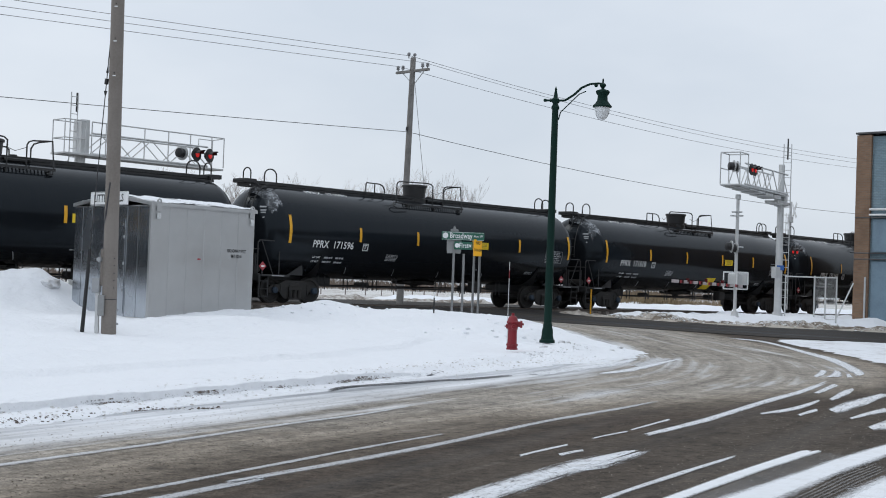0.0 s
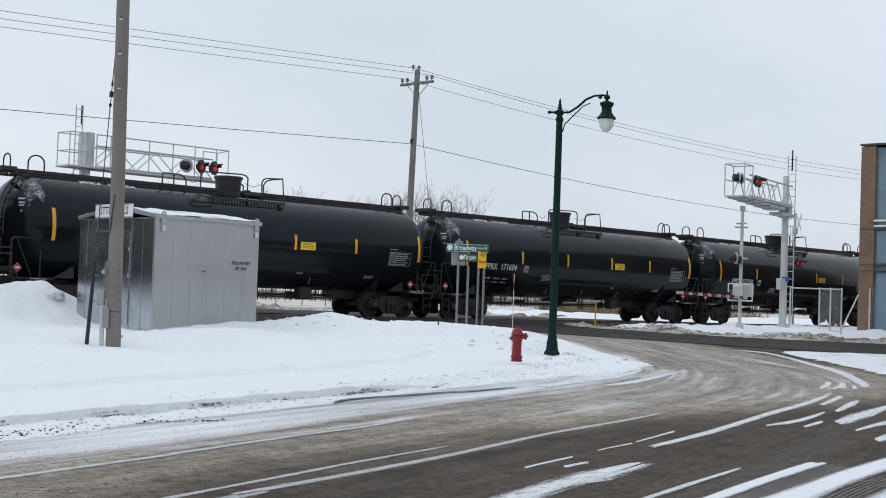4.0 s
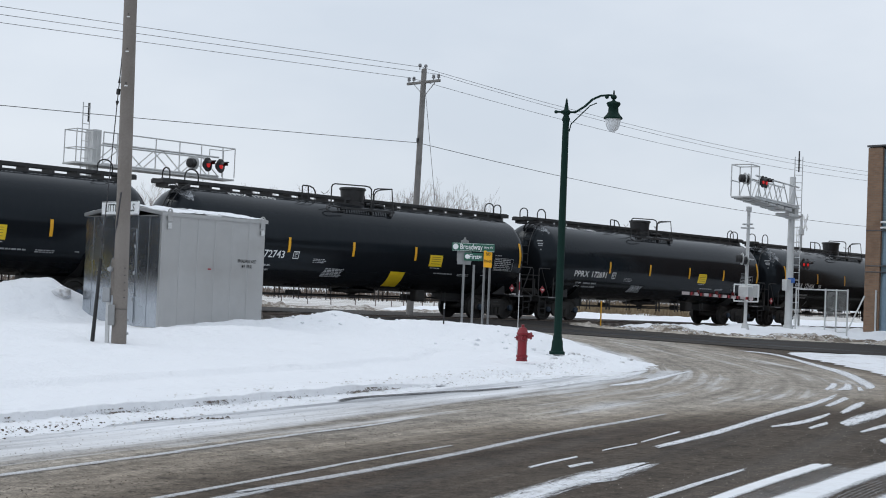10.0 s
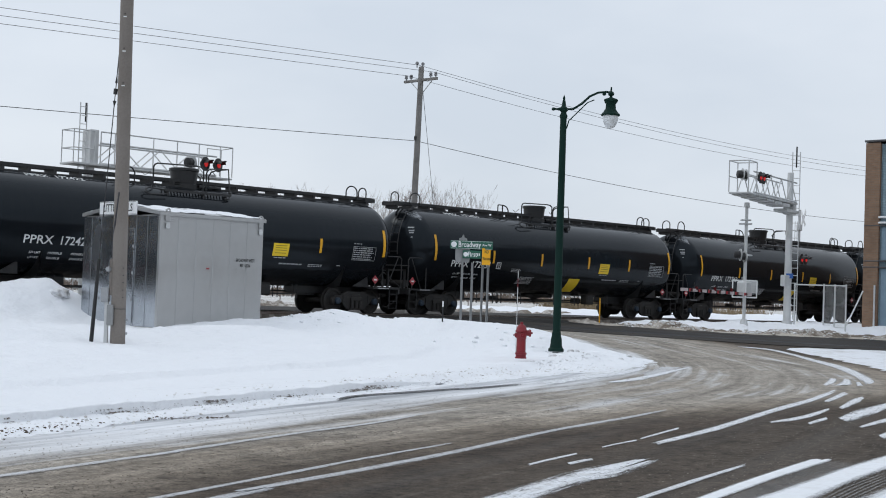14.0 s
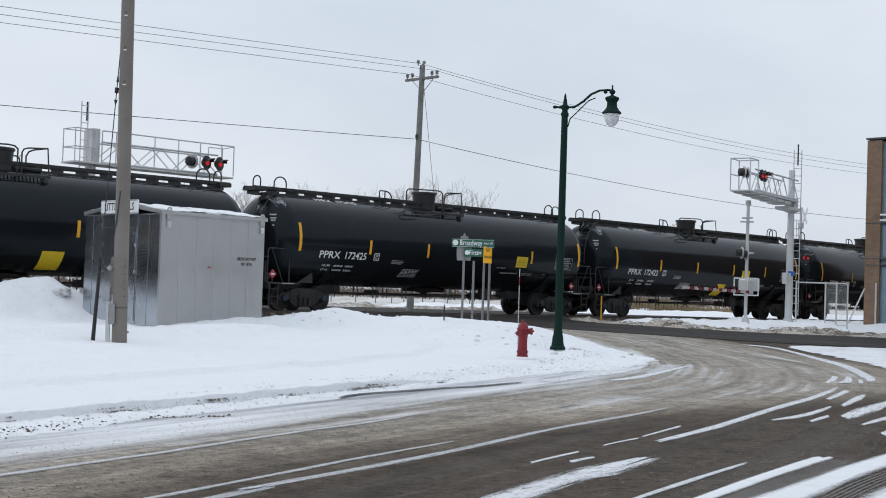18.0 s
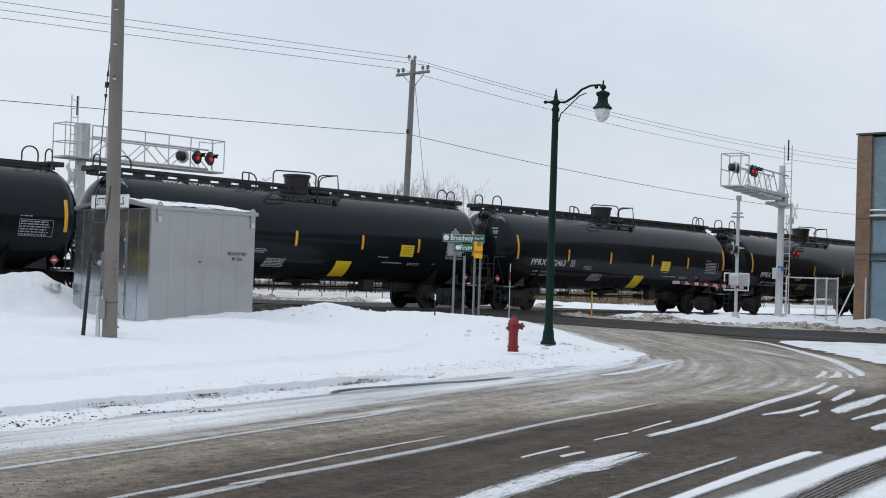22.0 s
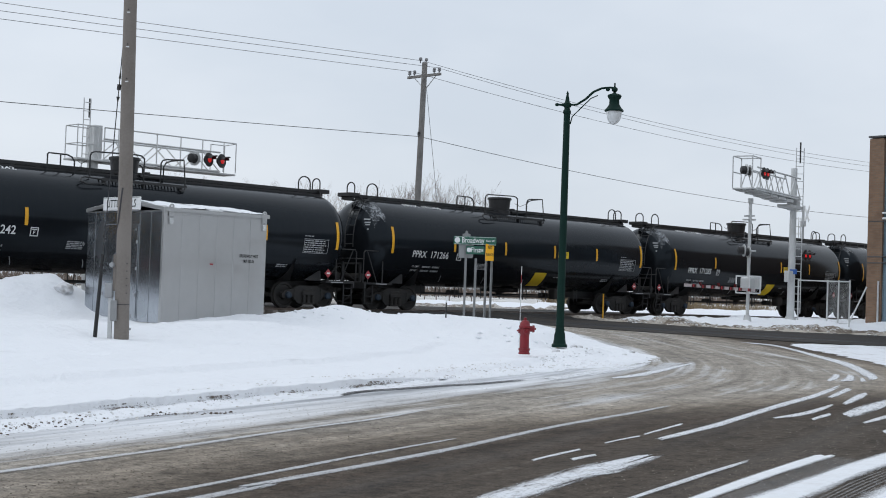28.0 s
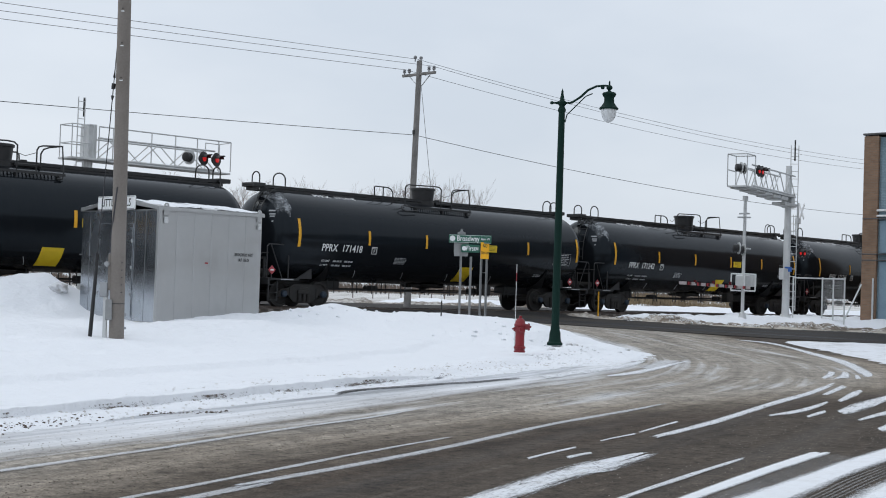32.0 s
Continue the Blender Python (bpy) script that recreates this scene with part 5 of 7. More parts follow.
    part("valve_box", bm, M_iron, car)
    # reflective stripes at the two ends
    for x in (1.40, 16.60):
        part("reflector_stripe", curved_patch(x - HALF - 0.06, x - HALF + 0.06, 2.24, 3.20, 0, 0.018), M_stripe, car)
    bm = bmesh.new()
    for r in range(6):
        stencil(bm, 15.14, 2.48 - r * 0.075, 1.02, 1, 0.035, 0.12, 40 + r)
    for a, b, c, d in ((15.10, 16.20, 2.545, 2.56), (15.10, 16.20, 2.07, 2.085), (15.10, 15.115, 2.07, 2.56), (16.185, 16.20, 2.07, 2.56), (15.52, 15.53, 2.07, 2.48), (15.86, 15.87, 2.07, 2.48)):
        patch_into(bm, curved_patch(a - HALF, b - HALF, c, d, 0, 0.008, 4))
    stencil(bm, 15.12, 2.64, 0.45, 1, 0.03, 0.1, 50)
    tagged(part("data_panel", bm, M_letter_dull, car, "pale table of stencilled data"), kind="stuff")
    return car


def dress_car(car, number, mark, low, mid):
    """The lettering and yellow panels that set one car apart."""
    for name, me, x in marks(mark):
        ob = part_of(name, me, None, car)
        ob.location.x = x
        if name == "stencil_note":
            tagged(ob, kind="stuff")
    # (left end, right end, height) of the road mark and the number, from the car's end
    z, x0, x1, x2, x3 = (2.15, 2.32, 3.28, 3.52, 4.52) if mark == "C" else (2.25, 2.46, 3.18, 3.42, 4.34)
    for text, a, b in (("PPRX", x0, x1), (number, x2, x3)):
        me = lettering(text, 0.40, 0.0)
        w = max(v.co.x for v in me.vertices) - min(v.co.x for v in me.vertices)
        ob = part_of("lettering", me, M_letter, car)
        ob.matrix_basis = on_tank((a + b) / 2 - HALF, z) @ Matrix.Diagonal(((b - a) / w, 1, 0.92, 1))
    zl = 1.78 if mark == "C" else 1.80
    for text, z in (("LD LMT", zl), ("LT WT", zl - 0.15)):
        ob = part_of("weight_lettering", lettering(text, 0.11, 0.0), M_letter, car)
        ob.matrix_basis = on_tank(2.80 - HALF, z)
    if number == "172422":
        for text, x, z in (("197900LB", 3.45, 1.78), ("89766KG", 4.22, 1.78), ("88100LB", 3.45, 1.63), ("39961KG", 4.22, 1.63)):
            ob = part_of("weight_lettering", lettering(text, 0.12, 0.0), M_letter, car)
            ob.matrix_basis = on_tank(x - HALF, z)
    else:
        for x, w in ((3.15, 0.46), (3.68, 0.40)):
            for z in (zl - 0.03, zl - 0.18):
                bm = bmesh.new()
                stencil(bm, x, z, w, 1, 0.06, 0.1, int(number) + int(x * 10))
                tagged(part("weight_bar", bm, M_letter_dull, car), kind="stuff")
    bx, bz = (5.04, 2.17) if mark == "C" else (4.95, 2.24)
    bm = bmesh.new()
    for a, b, c, d in ((-0.15, 0.15, 0.13, 0.16), (-0.15, 0.15, -0.16, -0.13), (-0.15, -0.12, -0.13, 0.13), (0.12, 0.15, -0.13, 0.13), (-0.09, 0.09, 0.07, 0.10)):
        box(bm, a, b, -0.002, 0.002, c, d)
    ob = part("marking_frame", bm, M_letter, car)
    ob.matrix_basis = on_tank(bx - HALF, bz) @ Matrix.Scale(0.85, 4)
    ob = part_of("marking", lettering(mark, 0.19), M_letter, car)
    ob.matrix_basis = on_tank(bx - HALF, bz - 0.03) @ Matrix.Scale(0.85, 4)
    for text, x in (("PPRX", 3.15), (number, 4.25)):
        ob = part_of("top_lettering", lettering(text, 0.34, 0.0), M_letter, car)
        ob.matrix_basis = on_tank(x - HALF, 4.10)
    # snow or frost still lies on the shoulder of the head
    seed = int(number) % 97
    wide, low_edge = (66, -60) if mark == "F" else (26, -40)
    bm = bmesh.new()
    rows = []
    for i in range(8):
        a = radians((56 if mark == "F" else 62) + (30 if mark == "F" else 20) * i / 7)
        row = []
        for j in range(17):
            q = radians(low_edge + wide * j / 16 + 5 * math.sin(i * 0.9 + seed) + 3 * math.sin(i * 2.3 + seed))
            k = 1.008 + 0.012 * math.sin(math.pi * i / 7) * math.sin(math.pi * j / 16)
            rr = R_TANK * math.sin(a) * k
            row.append(bm.verts.new((-(HALF - 1.28) - 0.92 * math.cos(a) * k, rr * math.sin(q), Z_TANK + rr * math.cos(q))))
        rows.append(row)
    for a, b in zip(rows, rows[1:]):
        for j in range(16):
            bm.faces.new((a[j], b[j], b[j + 1], a[j + 1]))
    part("head_snow", bm, M_frost, car, "thin patch of frozen snow on the tank head", 60)
    if mark == "F":
        for x in (4.6, 7.0, 9.4, 11.9):
            part("scuff", curved_patch(x - HALF, x + 0.03 - HALF, 1.26, 1.50, -0.80, 0.007, 4), M_letter_dull, car, "pale slanted scuff")
    if low:
        part("yellow_panel", curved_patch(9.74 - HALF, 10.48 - HALF, 1.25, 1.80, -0.10, 0.008, 8), M_panel, car, "slanted yellow panel")
    if mid:
        px = {"172425": 12.68, "172430": 12.68}.get(number, 11.50 if mid == 2 else 10.85)
        z0, z1 = (2.44, 2.71) if mid == 1 else (2.07, 2.50)
        part("yellow_plate", curved_patch(px - HALF, px + 0.68 - HALF, z0, z1, 0.0), M_panel, car, "yellow warning plate with thin dark lines")
        for f in (0.22, 0.44, 0.62, 0.80):
            zz = z0 + (z1 - z0) * f
            part("plate_line", curved_patch(px + 0.1 - HALF, px + 0.58 - HALF, zz, zz + 0.018, 0.0, 0.010, 1), M_plate_ink, car)


X0_CAR = 28.60 + HALF


def travelled(t):
    return 6.552 * t + 0.0224 * t * t


numbers = {3: ("171233", "F", 0, 1), 2: ("171287", "F", 0, 1), 1: ("171610", "F", 1, 1), 0: ("171596", "F", 0, 1), -1: ("171604", "F", 0, 1), -2: ("171404", "F", 0, 1),
           -3: ("172691", "C", 0, 2), -4: ("172743", "C", 1, 2), -5: ("172451", "C", 1, 2), -6: ("172422", "C", 1, 2), -7: ("172425", "C", 0, 2), -8: ("172463", "C", 1, 2),
           -9: ("172430", "C", 1, 2), -10: ("171285", "F", 1, 1), -11: ("171266", "F", 1, 1), -12: ("171242", "F", 1, 1), -13: ("171418", "F", 1, 1), -14: ("171601", "F", 1, 1)}
first = tagged(build_car(), "black railway tank car with white lettering and yellow stripes, rolling past", "tank car", "tank cars of the train")
cars = {}
for c in numbers:
    cars[c] = first if c == 3 else copy_thing(first, Matrix.Identity(4))
for c, (num, mark, low, mid) in numbers.items():
    dress_car(cars[c], num, mark, low, mid)
    cars[c].location = (X0_CAR + c * CAR, TRACK_Y, BODY_Z)


# ---- things on the street corner ----
SIDE = Vector((0.696, -0.718, 0))  # across the line of sight
FACE = Matrix.Rotation(radians(-45.9), 4, "Z")  # turned to face the street


def thing(name, m, label, category, group=""):
    ob = new(name)
    ob.matrix_basis = m
    return tagged(ob, label, category, group)


def signal_hut():
    L, W, H = 3.40, 3.53, 3.12
    hut = thing("signal_hut", pose(19.89, 29.68, 0.20, 0, 0, 1.5), "ribbed bright galvanised steel signal hut with a low gable roof", "hut")
    bm = bmesh.new()
    box(bm, 0.0, L, 0.0, W, 0.0, H, 0.01)
    part("body", bm, M_galv_light, hut)
    for k in range(1, 6):  # standing seams of the long wall
        bm = bmesh.new()
        x = L * k / 6
        box(bm, x - 0.014, x + 0.014, -0.007, 0.0, 0.06, H - 0.03, 0.003)
        part("seam", bm, M_seam, hut)
    bm = bmesh.new()
    box(bm, 0.0, 0.07, -0.025, 0.0, 0.0, H, 0.006)
    box(bm, -0.025, 0.0, -0.025, 0.07, 0.0, H, 0.006)
    part("corner_post", bm, M_galv_light, hut)
    # end wall with a double door
    for y0, y1 in ((0.06, 0.52), (0.54, 1.02), (1.04, 1.84), (1.86, 2.66), (2.68, 3.10), (3.12, 3.50)):
        bm = bmesh.new()
        box(bm, -0.02, 0.0, y0, y1, 0.21, H - 0.03, 0.004)
        part("wall_panel", bm, M_galv, hut, "dull reflective sheet-steel panel")
    for y0, y1 in ((1.06, 1.86), (1.88, 2.68)):
        bm = bmesh.new()
        box(bm, -0.045, -0.021, y0 + 0.02, y1 - 0.02, 0.30, H - 0.36, 0.006)
        door = part("door", bm, M_galv, hut, "sheet-steel door leaf")
        for z in (0.85, 1.55, 2.25):
            bm = bmesh.new()
            yy = y0 + 0.05 if y0 < 1.5 else y1 - 0.05
            rod(bm, (-0.05, yy, z), (-0.05, yy, z + 0.09), 0.012)
            box(bm, -0.052, -0.045, yy - 0.035, yy + 0.035, z + 0.02, z + 0.07)
            part("hinge", bm, M_box, door)
    bm = bmesh.new()
    box(bm, -0.06, -0.046, 1.76, 1.80, 1.15, 1.32)
    rod(bm, (-0.06, 1.78, 1.2), (-0.12, 1.78, 1.2), 0.014)
    part("door_handle", bm, M_mast, hut)
    bm = bmesh.new()
    box(bm, -0.03, 0.0, 0.05, W - 0.05, 0.02, 0.20, 0.01)
    part("sill_plate", bm, M_mast, hut)
    # gable roof: ridge along the long side, sheet with a downturned edge
    bm = bmesh.new()
    o, r = 0.05, 0.24
    v = [[bm.verts.new((x, y, z)) for y, z in ((-o, H - 0.02), (-o, H + 0.07), (W / 2, H + r + 0.07), (W + o, H + 0.07), (W + o, H - 0.02), (W / 2, H + r - 0.02))] for x in (-o, L + o)]
    for k in range(6):
        bm.faces.new((v[0][k], v[0][(k + 1) % 6], v[1][(k + 1) % 6], v[1][k]))
    bm.faces.new(v[0][::-1])
    bm.faces.new(v[1])
    bmesh.ops.recalc_face_normals(bm, faces=bm.faces[:])
    roof = part("roof", bm, M_galv_light, hut)
    for k in range(7):
        x = -o + 0.03 + (L + 2 * o - 0.06) * k / 6
        for y0, y1 in ((-o, W / 2), (W + o, W / 2)):
            bm = bmesh.new()
            rod(bm, (x, y0, H + 0.07), (x, y1, H + r + 0.07), 0.014, seg=6)
            part("roof_rib", bm, M_galv_light, roof)
    # thin crusted snow over most of the near slope
    nx, ny = 36, 16
    X, Y = np.meshgrid(np.linspace(0.02, L - 0.02, nx), np.linspace(-o + 0.03, W / 2 - 0.02, ny))
    lie = fnoise(X, Y, 1.5, 71.0, 4) + 0.28
    Z = H + 0.074 + r * (Y + o) / (W / 2 + o) + np.clip(lie, 0, 0.5) * 0.055 - np.where(lie < 0, 0.03, 0)
    cover = sheet("roof_snow", np.stack([X, Y, Z], -1).reshape(-1, 3), grid_faces(nx, ny), M_snow)
    cover.parent = roof
    cover["label"] = "thin crust of snow"
    for x, y in ((0.20, -0.03), (L - 0.12, -0.03), (0.25, W + 0.03)):
        bm = bmesh.new()
        box(bm, x - 0.075, x + 0.075, y - 0.012, y + 0.012, H - 0.16, H + 0.10, 0.008)
        m = Matrix.Translation((x, y, H + 0.10)) @ Matrix.Rotation(radians(90), 4, "X")
        ring = [[bm.verts.new(m @ Vector((q * math.cos(math.tau * k / 16), q * math.sin(math.tau * k / 16), z))) for k in range(16)] for q, z in ((0.075, -0.012), (0.075, 0.012), (0.035, 0.012), (0.035, -0.012))]
        for u, v in zip(ring, ring[1:] + ring[:1]):
            for k in range(16):
                bm.faces.new((u[k], u[(k + 1) % 16], v[(k + 1) % 16], v[k]))
        bmesh.ops.recalc_face_normals(bm, faces=bm.faces[:])
        lug = part("lifting_lug", bm, M_galv_light, hut)
        bm = bmesh.new()
        box(bm, x - 0.06, x + 0.06, y - 0.02, y + 0.01, H - 0.36, H - 0.20, 0.02)
        rod(bm, (x, y - 0.035, H - 0.28), (x, y, H - 0.28), 0.05, seg=14)
        part("lug_plate", bm, M_mast, lug, "pale round-cornered plate")
    # writing on the long wall
    for text, z in (("BROADWAY WEST", 2.0), ("M.P. 105.06", 1.86)):
        ob = part_of("lettering", lettering(text, 0.125), M_black, hut)
        ob.matrix_basis = pose(2.80, -0.012, z + 0.04) @ Matrix.Diagonal((0.60, 1, 1, 1))
    bm = bmesh.new()
    box(bm, 1.50, 1.60, -0.010, -0.002, 1.76, 1.80)
    part("warning_sticker", bm, M_hazard, hut)
    return hut


signal_hut()

# name board on the gable
board = thing("name_board", pose(19.76, 31.49, 3.50, 0, 0, -88.5) @ Matrix.Diagonal((0.86, 1, 0.95, 1)), "white station name board with black letters on the hut gable", "sign")
bm = bmesh.new()
box(bm, -1.0, 1.0, -0.02, 0.02, -0.19, 0.19, 0.012)
part("plate", bm, M_white, board)
ob = part_of("lettering", lettering("LITTLE FALLS", 0.30), M_black, board)
ob.matrix_basis = pose(0, -0.024, 0) @ Matrix.Diagonal((0.92, 1, 1, 1))
for a, b, c, d in ((-0.97, 0.97, 0.165, 0.175), (-0.97, 0.97, -0.175, -0.165)):
    bm = bmesh.new()
    box(bm, a, b, -0.024, -0.021, c, d)
    part("border", bm, M_black, board)


def near_pole():
    x, y = 16.35, 25.90
    pole = thing("utility_pole", pose(x + 0.018, y - 0.018, 0.0) @ Matrix.Rotation(radians(-0.85), 4, Vector((0.718, 0.696, 0))), "weathered grey-brown timber utility pole rising from the snow", "pole")
    bm = bmesh.new()
    prof = [(0.165, 0.0), (0.158, 1.0), (0.155, 3.0), (0.147, 6.0), (0.138, 9.0), (0.128, 12.0)]
    lathe(bm, prof, 20)
    part("shaft", bm, M_wood, pole, "", 40)
    bm = bmesh.new()
    lathe(bm, [(0.160, 0), (0.162, 0.004), (0.162, 0.012), (0.16, 0.016)], 20, pose(0, 0, 0.95))
    part("band", bm, M_wire, pole)
    near = Vector((-0.718, -0.696, 0))
    for z in (5.82, 6.58, 7.34):
        bm = bmesh.new()
        box(bm, -0.035, 0.035, -0.004, 0.004, z, z + 0.022, 0, Matrix.Translation(near * 0.153) @ FACE)
        part("pole_tag", bm, M_white, pole)
        bm = bmesh.new()
        box(bm, -0.012, 0.012, -0.004, 0.004, z + 0.06, z + 0.085, 0, Matrix.Translation(near * 0.153) @ FACE)
        part("bolt_hole", bm, M_black, pole)
    left = -SIDE
    q = left * 0.26
    bm = bmesh.new()
    box(bm, -0.045, 0.045, -0.03, 0.03, 0.15, 1.30, 0.01, Matrix.Translation(q) @ FACE)
    part("conduit_guard", bm, M_mast, pole, "grey steel conduit guard")
    bm = bmesh.new()
    box(bm, -0.085, 0.085, -0.08, 0.08, 1.10, 1.42, 0.015, Matrix.Translation(q * 1.12) @ FACE)
    part("junction_box", bm, M_box, pole, "grey steel junction box")
    bm = bmesh.new()
    box(bm, -0.07, 0.07, -0.07, 0.07, 0.60, 1.05, 0.015, Matrix.Translation(left * 0.14 + Vector((-0.1, -0.1, 0))) @ FACE)
    part("lower_box", bm, M_post, pole)
    bm = bmesh.new()
    box(bm, -0.06, 0.06, -0.05, 0.05, 1.25, 2.05, 0.015, Matrix.Translation(left * 0.15) @ FACE)
    part("meter_board", bm, M_wood, pole, "brown board behind the meter")
    bm = bmesh.new()
    lathe(bm, [(0.0, 0.12), (0.045, 0.11), (0.06, 0.0), (0.0, 0.0)], 18, Matrix.Translation(left * 0.22 + Vector((-0.06, -0.06, 1.82))) @ FACE @ Matrix.Rotation(radians(90), 4, "X"))
    part("meter", bm, M_box, pole, "round glass-fronted meter", 40)
    bm = bmesh.new()
    pipe(bm, [left * 0.16 + Vector((0, 0, 1.9)), left * 0.15 + Vector((0, 0, 2.4)), left * 0.10 + Vector((-0.09, -0.09, 2.8)), left * 0.02 + Vector((-0.10, -0.10, 3.5))], 0.022)
    part("riser_cable", bm, M_wire, pole)
    for z in (0.4, 0.7):
        bm = bmesh.new()
        box(bm, 0.0, 0.05, -0.02, 0.02, z, z + 0.05, 0, Matrix.Translation(SIDE * 0.15))
        part("pole_step", bm, M_box, pole)
    for k in range(5):
        bm = bmesh.new()
        box(bm, -0.01, 0.01, -0.01, 0.01, 1.2 + 0.16 * k, 1.22 + 0.16 * k, 0, Matrix.Translation(SIDE * 0.11 + Vector((-0.085, -0.085, 0))))
        part("staple", bm, M_wire, pole)
    # stay wire with its black guard
    a, b = left * 0.58 + Vector((0.0, 0.0, 0.2)), left * 0.10 + Vector((0, 0, 7.15))
    bm = bmesh.new()
    rod(bm, a, b, 0.011, seg=6)
    part("stay_wire", bm, M_wire, pole)
    bm = bmesh.new()
    d = (b - a).normalized()
    rod(bm, a, a + d * 1.85, 0.046, 0.036, 10)
    part("stay_guard", bm, M_black, pole, "black plastic stay guard")
    for z, q, r0, r1 in ((5.72, 0.06, 0.045, 0.045), (5.98, 0.07, 0.03, 0.012), (5.46, 0.05, 0.012, 0.04)):
        bm = bmesh.new()
        c = a + d * ((z - 0.2) / d.z)
        rod(bm, c - d * q, c + d * q, r0, r1, 12)
        part("insulator", bm, M_black, pole)
    return pole


near_pole()


def street_lamp():
    lamp = thing("street_lamp", Matrix.Translation((27.81, 22.98, 0.12)) @ FACE, "dark green ornamental street lamp with one hanging globe", "street lamp")
    bm = bmesh.new()
    lathe(bm, [(0.205, 0.0), (0.205, 0.07), (0.17, 0.10), (0.15, 0.20), (0.145, 0.33), (0.118, 0.42), (0.125, 0.46), (0.108, 0.52)], 16)
    part("base", bm, M_green, lamp, "", 30)
    bm = bmesh.new()
    lathe(bm, [(0.105, 0.50), (0.102, 2.0), (0.092, 4.5), (0.085, 6.16), (0.105, 6.18), (0.105, 6.24), (0.085, 6.27)], 12)
    part("post", bm, M_green, lamp)
    bm = bmesh.new()
    lathe(bm, [(0.085, 6.36), (0.07, 6.42), (0.11, 6.48), (0.11, 6.56), (0.06, 6.62), (0.05, 6.72), (0.028, 6.86), (0.035, 6.88), (0.0, 7.0)], 14)
    part("finial", bm, M_green, lamp, "", 35)
    bm = bmesh.new()
    pipe(bm, [(-0.26, 0, 6.52), (0.0, 0, 6.52), (0.25, 0, 6.54), (0.48, 0, 6.73), (0.68, 0, 6.97), (0.90, 0, 7.10), (1.12, 0, 7.13), (1.24, 0, 7.12)], 0.035, 8)
    for x, z, r in ((-0.27, 6.52, 0.055), (-0.12, 6.52, 0.05), (1.06, 7.06, 0.055), (1.24, 7.07, 0.085)):
        bmesh.ops.create_uvsphere(bm, u_segments=10, v_segments=8, radius=r, matrix=Matrix.Translation((x, 0, z)))
    part("arm", bm, M_green, lamp, "", 50)
    bm = bmesh.new()
    pipe(bm, [(0.09, 0, 5.9), (0.14, 0, 6.15), (0.40, 0, 6.48), (0.62, 0, 6.76), (0.80, 0, 6.86)], 0.018)
    part("brace", bm, M_green, lamp)
    bm = bmesh.new()
    lathe(bm, [(0.0, 7.30), (0.02, 7.28), (0.025, 7.16), (0.0, 7.14)], 8, pose(1.24, 0, 0))
    lathe(bm, [(0.03, 7.0), (0.05, 6.95), (0.17, 6.90), (0.19, 6.86), (0.17, 6.80), (0.13, 6.74), (0.14, 6.58), (0.20, 6.47), (0.255, 6.40), (0.25, 6.36), (0.18, 6.36)], 18, pose(1.24, 0, 0))
    part("hood", bm, M_green, lamp, "", 40)
    bm = bmesh.new()
    lathe(bm, [(0.20, 6.37), (0.205, 6.30), (0.185, 6.15), (0.13, 6.02), (0.06, 5.955), (0.0, 5.94)], 20, pose(1.24, 0, 0))
    g = surface("frosted_globe", (0.70, 0.72, 0.73), (0.56, 0.58, 0.60), 0.22, 0.0, 4.0, 20, 0.0, 0.5)
    part("globe", bm, g, lamp, "frosted white globe, unlit", 60)
    # the arm and lantern sit low on the post
    squat = Matrix.Translation((0, 0, 6.27)) @ Matrix.Diagonal((1, 1, 0.82, 1)) @ Matrix.Translation((0, 0, -6.36))
    for ob in lamp.children:
        if ob.name.split(".")[0] in ("finial", "arm", "brace", "hood", "globe"):
            ob.data.transform(squat)
    return lamp


street_lamp()


